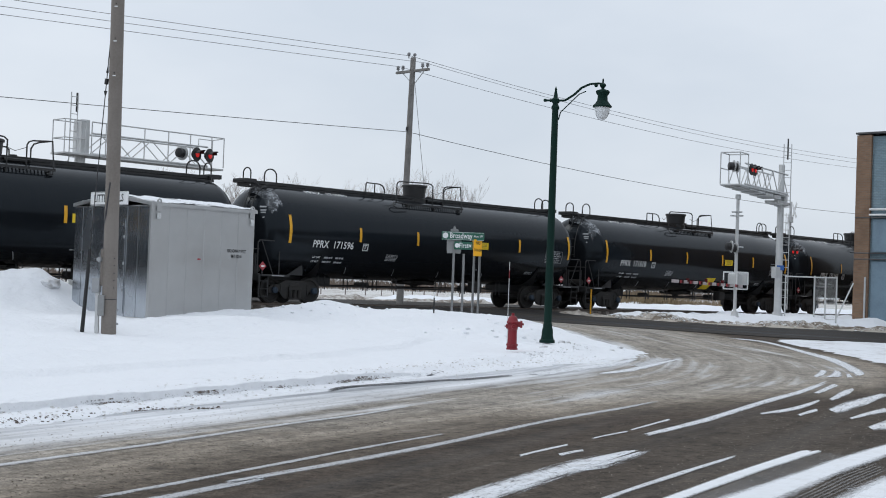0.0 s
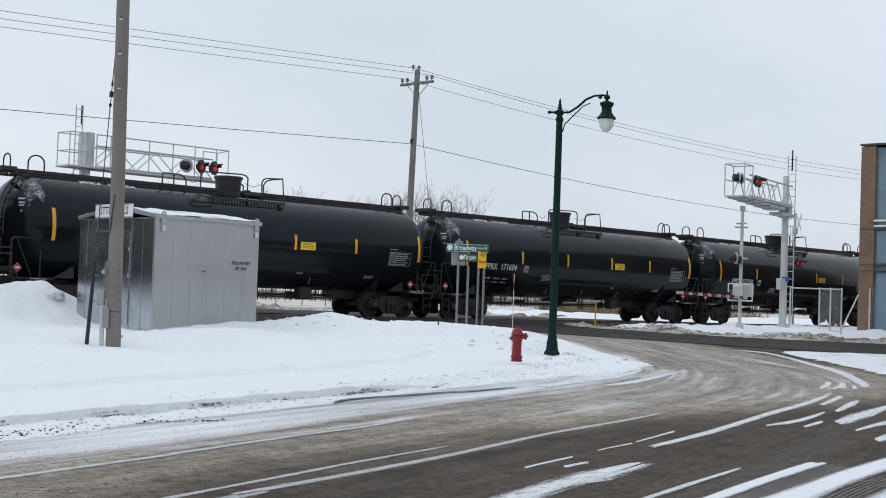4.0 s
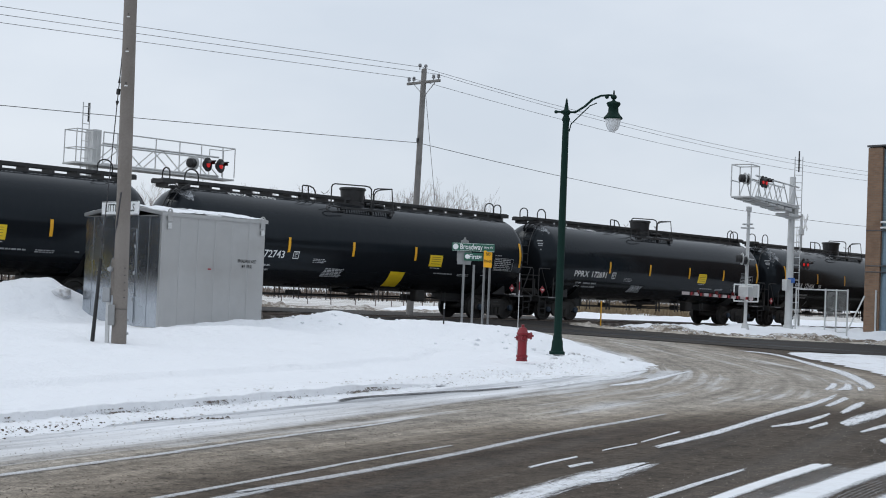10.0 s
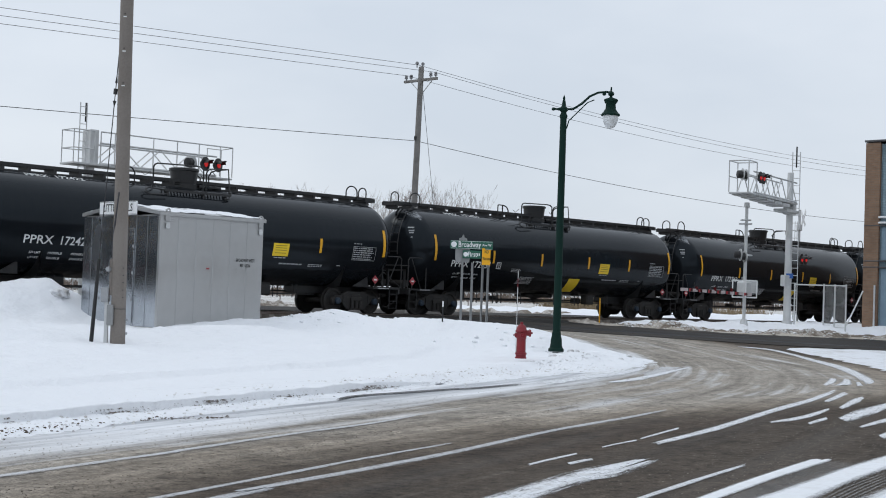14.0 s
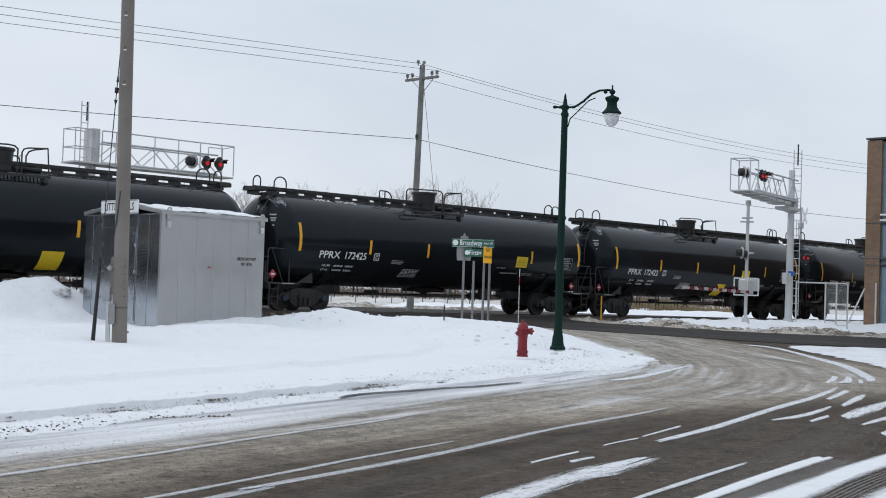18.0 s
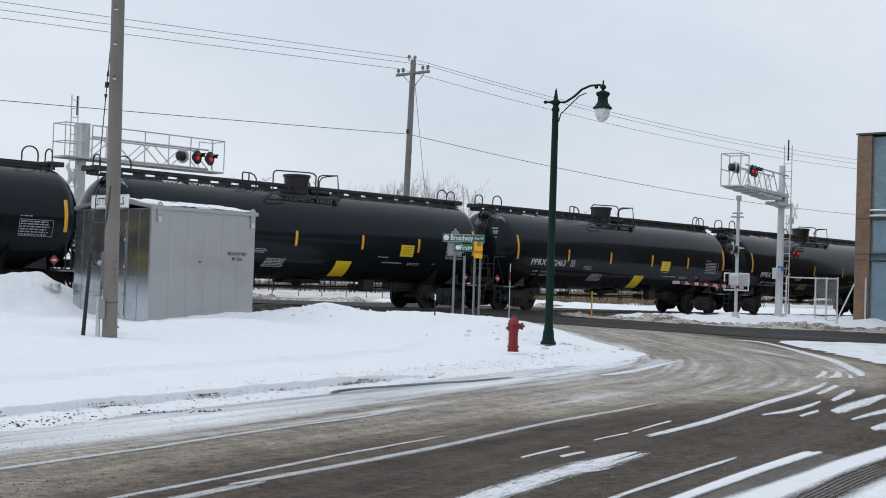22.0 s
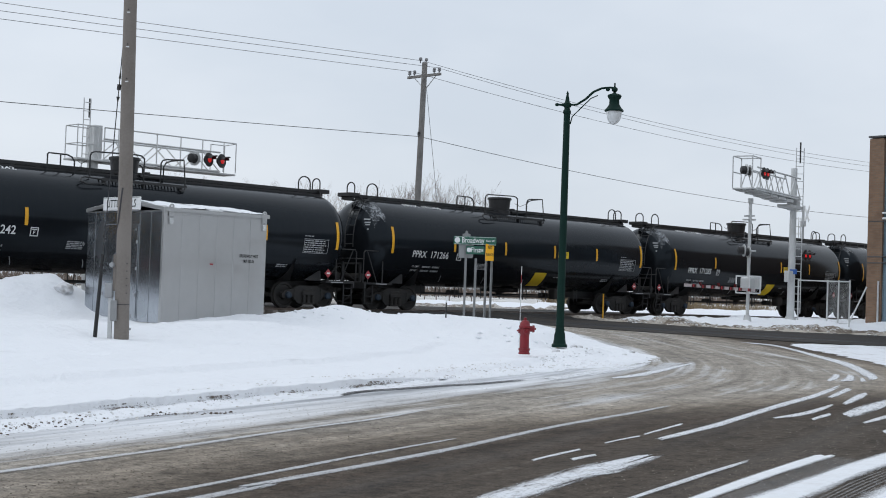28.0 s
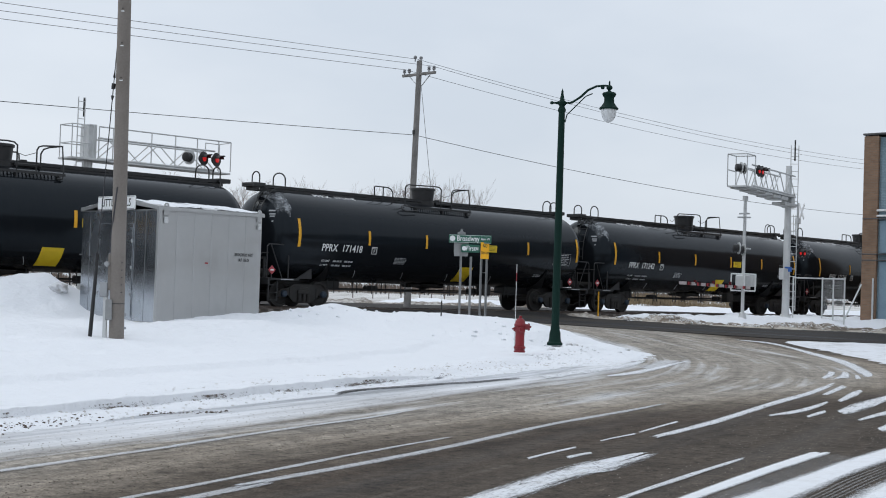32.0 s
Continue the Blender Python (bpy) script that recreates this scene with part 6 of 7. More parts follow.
def hydrant():
    hy = thing("fire_hydrant", Matrix.Translation((23.65, 20.58, 0.12)) @ FACE, "red cast-iron fire hydrant standing in snow", "fire hydrant")
    bm = bmesh.new()
    lathe(bm, [(0.132, 0.0), (0.132, 0.035), (0.118, 0.04), (0.118, 0.09), (0.135, 0.095), (0.135, 0.125), (0.108, 0.135), (0.104, 0.45), (0.118, 0.47), (0.122, 0.57), (0.112, 0.60)], 24)
    part("barrel", bm, M_red, hy, "", 35)
    for k in range(8):
        a = math.tau * (k + 0.5) / 8
        bm = bmesh.new()
        rod(bm, (0.122 * math.cos(a), 0.122 * math.sin(a), 0.088), (0.122 * math.cos(a), 0.122 * math.sin(a), 0.14), 0.012, seg=6)
        part("flange_bolt", bm, M_red, hy)
    bm = bmesh.new()
    lathe(bm, [(0.138, 0.60), (0.138, 0.645), (0.118, 0.66), (0.105, 0.72), (0.075, 0.765), (0.045, 0.775), (0.036, 0.78), (0.034, 0.835), (0.0, 0.84)], 24)
    part("bonnet", bm, M_red, hy, "", 35)
    for q, z, r, out in ((0.0, 0.585, 0.078, 0.235), (-82.0, 0.53, 0.052, 0.19), (180.0, 0.53, 0.052, 0.165)):
        m = Matrix.Rotation(radians(q), 4, "Z")
        bm = bmesh.new()
        rod(bm, m @ Vector((0.08, 0, z)), m @ Vector((out - 0.05, 0, z)), r * 0.86, seg=16)
        rod(bm, m @ Vector((out - 0.06, 0, z)), m @ Vector((out - 0.015, 0, z)), r * 1.1, r, 12)
        rod(bm, m @ Vector((out - 0.015, 0, z)), m @ Vector((out + 0.02, 0, z)), r * 0.34, seg=5)
        part("outlet_cap", bm, M_red, hy)
    # the tall marker stands behind it
    mk = thing("hydrant_marker", pose(24.35, 21.35, 0.15), "thin grey snow marker rod with red bands", "marker")
    for k in range(10):
        bm = bmesh.new()
        rod(bm, (0, 0, 0.2 * k), (0, 0, 0.2 * k + 0.2), 0.009, seg=6)
        part("rod_section", bm, M_red if k == 8 else M_mast, mk)


hydrant()


def street_signs():
    def post(x, y, z1, h0=0.35):
        bm = bmesh.new()
        box(bm, -0.035, 0.035, -0.004, 0.004, h0, z1)
        box(bm, -0.035, -0.027, -0.03, 0.004, h0, z1)
        box(bm, 0.027, 0.035, -0.03, 0.004, h0, z1)
        return bm

    # street names
    a = thing("street_name_sign", Matrix.Translation((29.70, 28.29, 0.0)) @ FACE, "green street name signs with white letters on a steel post", "sign")
    part("post", post(0, 0, 3.30), M_post, a)
    bm = bmesh.new()
    box(bm, -0.38, 0.90, -0.05, -0.03, 2.90, 3.15, 0.02)
    blade = part("blade", bm, M_signgreen, a)
    for q in ((-0.36, 0.88, 3.128, 3.136), (-0.36, 0.88, 2.914, 2.922)):
        bm = bmesh.new()
        box(bm, q[0], q[1], -0.054, -0.051, q[2], q[3])
        part("border", bm, M_white, blade)
    ob = part_of("lettering", lettering("Broadway", 0.235), M_white, blade)
    ob.matrix_basis = pose(0.20, -0.054, 3.03) @ Matrix.Diagonal((0.72, 1, 1, 1))
    ob = part_of("lettering", lettering("Ave W", 0.10), M_white, blade)
    ob.matrix_basis = pose(0.72, -0.054, 3.03) @ Matrix.Diagonal((0.95, 1, 1, 1))
    bm = bmesh.new()
    rod(bm, (-0.27, -0.054, 3.03), (-0.27, -0.050, 3.03), 0.085, seg=20)
    part("emblem", bm, M_white, blade, "round white town emblem")
    bm = bmesh.new()
    box(bm, 0.0, 0.56, -0.09, -0.07, 2.62, 2.86, 0.02)
    blade = part("blade", bm, M_signgreen, a)
    ob = part_of("lettering", lettering("First", 0.21), M_white, blade)
    ob.matrix_basis = pose(0.29, -0.094, 2.74) @ Matrix.Diagonal((0.75, 1, 1, 1))
    bm = bmesh.new()
    rod(bm, (0.09, -0.094, 2.74), (0.09, -0.091, 2.74), 0.07, seg=18)
    part("emblem", bm, M_white, blade)
    for x in (0.45, 0.50):
        bm = bmesh.new()
        box(bm, x - 0.014, x + 0.014, -0.094, -0.091, 2.70, 2.78)
        part("small_bar", bm, M_white, blade)
    # a route shield seen from behind
    bm = bmesh.new()
    outline = [(-0.20, 2.50), (0.20, 2.50), (0.22, 2.62), (0.22, 3.08), (0.12, 3.12), (0.12, 3.22), (0.05, 3.24), (0.0, 3.34), (-0.05, 3.24), (-0.12, 3.22), (-0.12, 3.12), (-0.22, 3.08), (-0.22, 2.62)]
    f, k = [bm.verts.new((x, 0.02, z)) for x, z in outline], [bm.verts.new((x, 0.03, z)) for x, z in outline]
    bm.faces.new(f)
    bm.faces.new(k[::-1])
    for i in range(len(outline)):
        bm.faces.new((f[i], k[i], k[(i + 1) % len(outline)], f[(i + 1) % len(outline)]))
    part("shield_back", bm, M_post, a, "bare grey back of a shaped sign")
    b = thing("sign_post", Matrix.Translation((29.96, 28.12, 0.0)) @ FACE, "bare galvanised sign post in the snow bank", "post")
    part("post", post(0, 0, 2.50), M_post, b)
    c = thing("warning_sign", Matrix.Translation((30.20, 27.82, 0.0)) @ FACE @ Matrix.Rotation(radians(46), 4, "Z"), "yellow warning sign with black words on two posts", "sign")
    for x in (-0.12, 0.13):
        bm = post(0, 0, 2.90)
        bmesh.ops.translate(bm, verts=bm.verts, vec=(x, 0, 0))
        part("post", bm, M_post, c)
    bm = bmesh.new()
    box(bm, -0.19, 0.18, -0.05, -0.035, 2.44, 2.94, 0.015)
    plate = part("plate", bm, M_yellow, c)
    for text, z, s in (("NO", 2.83, 0.13), ("TRAIN HORN", 2.62, 0.105)):
        ob = part_of("lettering", lettering(text, s), M_black, plate)
        ob.matrix_basis = pose(-0.005, -0.054, z) @ Matrix.Diagonal((0.55 if len(text) > 3 else 0.9, 1, 1.1, 1))


street_signs()

mk = thing("snow_stake", pose(27.0, 26.4, 0.45), "short dark stake with a pale top in the snow", "stake")
bm = bmesh.new()
rod(bm, (0, 0, 0), (0, 0, 0.72), 0.02, seg=8)
part("rod", bm, M_black, mk)
bm = bmesh.new()
rod(bm, (0, 0, 0.72), (0, 0, 0.885), 0.02, seg=8)
part("cap", bm, M_white, mk)
mk = thing("delineator_post", pose(46.4, 36.0, 0.5), "yellow marker post beside the crossing", "post")
bm = bmesh.new()
rod(bm, (0, 0, 0), (0, 0, 1.08), 0.032, 0.03, 10)
part("post", bm, M_stripe, mk)


# ---- crossing signals ----
M_lens = glow("red_signal_lens", (0.55, 0.02, 0.02), 0.6)
M_lens_dark = surface("dark_red_lens", (0.10, 0.008, 0.010), (0.06, 0.006, 0.008), 0.2, 0.0, 4, 20, 0.0, 0.5)


def signal_head(parent, m, lit=True, back=False):
    """A round black target with its hooded red lens; it faces -y of m."""
    bm = bmesh.new()
    lathe(bm, [(0.0, 0.0), (0.25, 0.0), (0.25, 0.025), (0.0, 0.05)], 24, m @ Matrix.Rotation(radians(90), 4, "X"))
    head = part("signal_head", bm, M_mast if back else M_black, parent, "round signal target seen from behind" if back else "round black signal target", 30)
    bm = bmesh.new()
    lathe(bm, [(0.12, -0.22), (0.16, -0.20), (0.17, -0.02), (0.0, 0.0)] if back else [(0.12, -0.14), (0.14, -0.12), (0.14, -0.01), (0.0, 0.0)], 16, m @ Matrix.Rotation(radians(90), 4, "X"))
    part("housing", bm, M_black, head, "", 30)
    if not back:
        bm = bmesh.new()
        lathe(bm, [(0.0, 0.075), (0.06, 0.07), (0.105, 0.055), (0.105, 0.04)], 16, m @ Matrix.Rotation(radians(90), 4, "X"))
        part("lens", bm, M_lens if lit else M_lens_dark, head, "red signal lens" if lit else "dark red lens", 50)
        bm = bmesh.new()
        n = 10
        rows = []
        for k in range(n + 1):
            a = math.pi * (0.05 + 0.9 * k / n)
            rows.append([bm.verts.new(m @ Vector((0.15 * math.cos(a), y, 0.15 * math.sin(a)))) for y in (-0.03, -0.34 if 2 < k < n - 2 else -0.24)])
        for a, b in zip(rows, rows[1:]):
            bm.faces.new((a[0], b[0], b[1], a[1]))
        part("visor", bm, M_black, head)
    return head


def ladder(parent, x, y, z0, z1, w=0.30, m=None):
    m = m or Matrix.Identity(4)
    for s in (-w / 2, w / 2):
        bm = bmesh.new()
        rod(bm, m @ Vector((x + s, y, z0)), m @ Vector((x + s, y, z1)), 0.022, seg=6)
        part("ladder_rail", bm, M_mast, parent)
    z = z0 + 0.2
    while z < z1:
        bm = bmesh.new()
        rod(bm, m @ Vector((x - w / 2, y, z)), m @ Vector((x + w / 2, y, z)), 0.015, seg=6)
        part("rung", bm, M_mast, parent)
        z += 0.34


def truss_arm(parent, x0, x1, z0, zc, depth, bays, stanchions=(), z1=0.0):
    """An arm along x: two lattice sides between z0 and zc, a walkway, and a handrail at z1 on the near side."""
    s = 1 if x1 > x0 else -1
    xe = x1 - s * 0.8
    for y in (-depth / 2, depth / 2):
        for z, r in ((z0, 0.045), (zc, 0.038)):
            bm = bmesh.new()
            rod(bm, (x0, y, z), (xe, y, z), r, seg=8)
            part("chord", bm, M_mast, parent)
        for k in range(bays):
            xa, xb = x0 + (xe - x0) * k / bays, x0 + (xe - x0) * (k + 1) / bays
            xm = (xa + xb) / 2
            for p, q in (((xa, y, z0), (xm, y, zc)), ((xm, y, zc), (xb, y, z0))):
                bm = bmesh.new()
                rod(bm, p, q, 0.024, seg=6)
                part("diagonal", bm, M_mast, parent)
    for f in stanchions:
        bm = bmesh.new()
        x = x0 + (x1 - x0) * f
        rod(bm, (x, -depth / 2 - 0.05, z0), (x, -depth / 2 - 0.05, z1), 0.024, seg=6)
        part("stanchion", bm, M_mast, parent)
    if stanchions:
        bm = bmesh.new()
        rod(bm, (x0, -depth / 2 - 0.05, z1), (x1, -depth / 2 - 0.05, z1), 0.028, seg=6)
        part("handrail", bm, M_mast, parent)
    bm = bmesh.new()
    box(bm, x0, x1, -depth / 2 - 0.08, depth / 2 + 0.08, z0 - 0.12, z0 - 0.05, 0.01)
    part("walkway", bm, M_mast, parent)


def crossbuck(parent, m):
    for a in (45, -45):
        bm = bmesh.new()
        box(bm, -0.62, 0.62, -0.012, 0.012, -0.11, 0.11, 0, m @ Matrix.Translation((0, -0.01 if a > 0 else 0.014, 0)) @ Matrix.Rotation(radians(a), 4, "Y"))
        part("crossbuck_board", bm, M_white, parent, "weathered white crossbuck board")


# far cantilever, seen above the train
g = thing("signal_cantilever", pose(28.70, 48.0, 0.4), "aluminium signal cantilever with walkway and round red crossing lights", "crossing signal")
bm = bmesh.new()
rod(bm, (0, 0, 0), (0, 0, 7.05), 0.24, 0.20, 16)
part("mast", bm, M_mast, g)
bm = bmesh.new()
box(bm, -0.16, 0.22, -0.3, 0.3, 5.75, 7.15, 0.02)
part("arm_bracket", bm, M_mast, g)
truss_arm(g, 0.25, 6.70, 5.80, 6.62, 0.7, 3, (0.0, 0.10, 0.38, 0.56, 0.73, 0.90, 1.0), 7.07)
for x in (5.95, 6.68):
    bm = bmesh.new()
    rod(bm, (x, 0.4, 5.76), (x, 0.4, 7.02), 0.022, seg=6)
    part("cage_post", bm, M_mast, g)
bm = bmesh.new()
pipe(bm, [(5.95, 0.4, 7.02), (6.68, 0.4, 7.02), (6.70, -0.40, 7.06)], 0.022)
part("cage_rail", bm, M_mast, g)
for x in (-0.98, -0.05):
    for y in (-0.45, 0.45):
        bm = bmesh.new()
        rod(bm, (x, y, 5.78), (x, y, 7.07), 0.022, seg=6)
        part("cage_post", bm, M_mast, g)
for z in (6.35, 7.07):
    for y in (-0.45, 0.45):
        bm = bmesh.new()
        rod(bm, (-0.98, y, z), (-0.05, y, z), 0.022, seg=6)
        part("cage_rail", bm, M_mast, g)
    bm = bmesh.new()
    rod(bm, (-0.98, -0.45, z), (-0.98, 0.45, z), 0.022, seg=6)
    part("cage_rail", bm, M_mast, g)
bm = bmesh.new()
box(bm, -1.02, 0.7, -0.5, 0.5, 5.70, 5.78, 0.01)
part("cage_floor", bm, M_mast, g)
ladder(g, -0.55, -0.35, 0.3, 8.15)
bm = bmesh.new()
rod(bm, (-0.42, -0.30, 7.4), (-0.42, -0.30, 8.15), 0.035, seg=8)
part("aerial", bm, M_black, g)
signal_head(g, pose(4.55, -0.42, 6.24, 0, 0, 108) @ Matrix.Scale(1.2, 4), back=True)
signal_head(g, pose(5.22, -0.5, 6.25, 0, 0, 18) @ Matrix.Scale(1.2, 4))
signal_head(g, pose(5.88, -0.5, 6.25, 0, 0, 18) @ Matrix.Scale(1.2, 4))
crossbuck(g, pose(-0.55, -0.35, 4.95, 0, 0, 28))

# near cantilever on the road's other side; its arm reaches back over the road
ang = math.degrees(math.atan2(30.46 - 32.0, 47.7 - 54.95))
g = thing("signal_cantilever", pose(54.95, 32.0, 0.4) @ Matrix.Rotation(radians(ang), 4, "Z"), "aluminium signal cantilever mast with ladder and red crossing lights", "crossing signal")
bm = bmesh.new()
rod(bm, (0, 0, 0), (0, 0, 7.15), 0.175, 0.135, 18)
part("mast", bm, M_mast, g, "", 40)
bm = bmesh.new()
rod(bm, (0, 0, 0.0), (0, 0, 0.45), 0.30, 0.22, 18)
part("mast_base", bm, M_mast, g)
truss_arm(g, 0.2, 6.6, 5.80, 6.66, 0.7, 4)
for k in range(5):
    bm = bmesh.new()
    x = 1.2 + 1.05 * k
    box(bm, x, x + 0.9, -0.4, 0.4, 5.50 + 0.035 * k, 5.64 + 0.01 * k, 0.01)
    part("walkway_step", bm, M_mast, g)
bm = bmesh.new()
box(bm, -0.3, 1.3, -0.32, 0.32, 5.30, 5.44, 0.02)
box(bm, -0.24, 0.24, -0.24, 0.24, 5.25, 5.72, 0.03)
part("arm_bracket", bm, M_mast, g)
for x in (5.62, 6.6):
    for y in (-0.42, 0.42):
        bm = bmesh.new()
        rod(bm, (x, y, 5.75), (x, y, 7.05), 0.026, seg=6)
        part("cage_post", bm, M_mast, g)
    bm = bmesh.new()
    rod(bm, (x, -0.42, 7.05), (x, 0.42, 7.05), 0.026, seg=6)
    part("cage_rail", bm, M_mast, g)
for y in (-0.42, 0.42):
    for z in (6.4, 7.05):
        bm = bmesh.new()
        rod(bm, (5.62, y, z), (6.6, y, z), 0.026, seg=6)
        part("cage_rail", bm, M_mast, g)
face = Matrix.Rotation(radians(-ang), 4, "Z")
for x, back in ((6.75, True), (6.35, True), (5.3, False), (4.9, False)):
    signal_head(g, Matrix.Translation((x, 0.45 if not back else 0.2, 6.45)) @ face @ Matrix.Rotation(radians(10 if not back else 52), 4, "Z"), back=back)
inv = Matrix.Rotation(radians(-ang), 4, "Z")
ladder(g, 0, 0, 0.6, 8.1, 0.34, inv @ Matrix.Translation((0.24, -0.14, 0)) @ Matrix.Rotation(radians(-55), 4, "Z"))
bm = bmesh.new()
rod(bm, inv @ Vector((0.22, -0.16, 7.4)), inv @ Vector((0.22, -0.16, 8.35)), 0.035, seg=8)
part("aerial", bm, M_black, g)
bm = bmesh.new()
box(bm, -0.16, 0.16, -0.01, 0.01, 2.36, 2.58, 0.005, inv @ FACE @ Matrix.Translation((0, -0.30, 0)))
part("blue_plate", bm, surface("sign_blue", (0.03, 0.12, 0.40), (0.03, 0.10, 0.32), 0.5), g, "small blue information plate")
bm = bmesh.new()
box(bm, -0.2, 0.2, -0.12, 0.12, 2.0, 2.5, 0.02, inv @ Matrix.Translation((-0.42, -0.1, 0)))
part("relay_box", bm, M_mast, g)
for x in (0.62, 0.98):
    signal_head(g, inv @ Matrix.Translation((x, -0.3, 3.25)) @ Matrix.Rotation(radians(8), 4, "Z"))

# crossing gate, lowered
M_armred = surface("faded_red_sheeting", (0.42, 0.05, 0.06), (0.30, 0.05, 0.05), 0.5, 0.0, 3.0, 20, 0.0, 0.6)
M_armwhite = surface("pink_white_sheeting", (0.60, 0.53, 0.53), (0.48, 0.40, 0.40), 0.5, 0.0, 3.0, 20, 0.0, 0.7)
g = thing("crossing_gate", pose(49.76, 31.0, 0.4), "lowered crossing gate with red and white striped arm", "crossing gate")
bm = bmesh.new()
rod(bm, (0, 0, 0), (0, 0, 5.36), 0.072, 0.068, 14)
part("mast", bm, M_mast, g)
bm = bmesh.new()
rod(bm, (0, 0, 0), (0, 0, 0.5), 0.24, 0.12, 14)
part("mast_base", bm, M_mast, g)
for z, w in ((4.66, 0.5), (4.50, 0.62)):
    bm = bmesh.new()
    rod(bm, (-w, -0.05, z - 0.03), (w * 0.8, 0.05, z + 0.03), 0.035, seg=8)
    part("crossarm", bm, M_mast, g)
bm = bmesh.new()
rod(bm, (0, 0, 5.2), (0, 0, 5.40), 0.12, 0.11, 12)
part("mast_cap", bm, M_mast, g)
bm = bmesh.new()
rod(bm, (-0.7, 0, 3.2), (0.5, 0, 3.2), 0.03, seg=8)
part("light_bar", bm, M_mast, g)
signal_head(g, pose(-0.62, -0.12, 3.18, 0, 0, 50), back=True)
signal_head(g, pose(-0.36, -0.18, 3.12, 0, 0, 56), back=True)
bm = bmesh.new()
box(bm, -0.3, 0.22, -0.22, 0.22, 1.50, 2.08, 0.05)
part("mechanism", bm, M_mast, g, "grey gate mechanism case")
for z in (1.42, 2.12):
    for y in (-0.32, 0.32):
        bm = bmesh.new()
        rod(bm, (-0.42, y, z), (0.42, y, z), 0.03, seg=6)
        part("guard_bar", bm, M_white, g)
for x in (-0.42, 0.42):
    for y in (-0.32, 0.32):
        bm = bmesh.new()
        rod(bm, (x, y, 1.42), (x, y, 2.12), 0.03, seg=6)
        part("guard_bar", bm, M_white, g)
bm = bmesh.new()
box(bm, 0.50, 0.74, -0.2, 0.2, 1.60, 2.15, 0.03)
part("counterweight", bm, M_mast, g)
for k in range(15):
    bm = bmesh.new()
    x = -0.5 - 0.33 * k
    box(bm, x - (0.2 if k % 2 else 0.46), x, -0.66, -0.62, 1.48 + 0.006 * k, 1.60 + 0.006 * k)
    part("arm_section", bm, M_armred if k % 2 else M_armwhite, g)
for x in (-2.0, -3.2, -4.5):
    bm = bmesh.new()
    rod(bm, (x, -0.64, 1.62), (x, -0.64, 1.76), 0.06, seg=10)
    part("arm_light", bm, M_lens_dark, g, "small red arm light")

# crossbuck on the far side
g = thing("crossbuck_post", pose(73.3, 42.0, 0.4), "white crossbuck on a thin ladder mast beyond the train", "crossing signal")
bm = bmesh.new()
rod(bm, (0, 0, 0), (0, 0, 6.9), 0.07, seg=10)
part("post", bm, M_mast, g)
crossbuck(g, pose(0.10, -0.19, 6.40, 0, 0, 47))
ladder(g, 0.05, 0.25, 0.3, 6.2, 0.26)
bm = bmesh.new()
box(bm, -0.15, 0.15, -0.12, 0.12, 5.65, 6.0, 0.02)
part("bell", bm, M_mast, g)

# ---- power line behind the track ----
LINE_Y = 50.0
M_insulator = surface("grey_porcelain", (0.22, 0.22, 0.23), (0.15, 0.15, 0.155), 0.3)


def line_pole(x, drop, label):
    p = thing("power_pole", pose(x - 0.33, LINE_Y, 0.40 - drop, 0, 1.4, 0), label, "pole", "poles of the power line")
    bm = bmesh.new()
    lathe(bm, [(0.19, 0.0), (0.17, 4.0), (0.14, 12.75), (0.0, 12.8)], 14)
    part("shaft", bm, M_wood_grey, p, "", 40)
    bm = bmesh.new()
    box(bm, -0.06, 0.06, -1.2, 1.2, 12.0, 12.13, 0.01)
    part("crossarm", bm, M_wood_grey, p)
    for s in (-1, 1):
        bm = bmesh.new()
        rod(bm, (0.08, s * 0.75, 12.0), (0.1, 0, 11.35), 0.025, seg=6)
        part("brace", bm, M_mast, p)
        bm = bmesh.new()
        lathe(bm, [(0.03, 12.13), (0.03, 12.2), (0.09, 12.22), (0.09, 12.28), (0.05, 12.30), (0.09, 12.32), (0.07, 12.40), (0.0, 12.42)], 10, pose(0, s * 1.08, 0))
        part("insulator", bm, M_insulator, p, "grey porcelain insulator")
        bm = bmesh.new()
        lathe(bm, [(0.03, 12.13), (0.03, 12.2), (0.09, 12.22), (0.09, 12.28), (0.05, 12.30), (0.09, 12.32), (0.07, 12.40), (0.0, 12.42)], 10, pose(0, s * 0.72, 0))
        part("insulator", bm, M_insulator, p, "grey porcelain insulator")
    bm = bmesh.new()
    lathe(bm, [(0.03, 12.7), (0.03, 12.85), (0.09, 12.87), (0.09, 12.95), (0.06, 13.0), (0.0, 13.02)], 10, pose(0.1, 0, 0))
    part("insulator", bm, M_insulator, p, "grey porcelain insulator")
    bm = bmesh.new()
    lathe(bm, [(0.03, 12.7), (0.03, 12.85), (0.09, 12.87), (0.09, 12.95), (0.06, 13.0), (0.0, 13.02)], 10, pose(-0.2, 0.12, 0))
    part("insulator", bm, M_insulator, p, "grey porcelain insulator")
    bm = bmesh.new()
    box(bm, -0.2, -0.12, -0.06, 0.06, 8.95, 9.15)
    part("spool", bm, M_black, p)
    return p


for x, drop in ((-2.0, 0.1), (48.95, 0.0), (99.9, 1.15)):
    p = line_pole(x, drop, "grey timber power pole with one crossarm behind the train")
bm = bmesh.new()
rod(bm, (48.95 + 0.1, LINE_Y, 12.2), (50.6, LINE_Y - 0.6, 0.4), 0.012, seg=6)
tagged(part("stay_wire", bm, M_wire), "thin steel stay wire of the power pole", "wire")


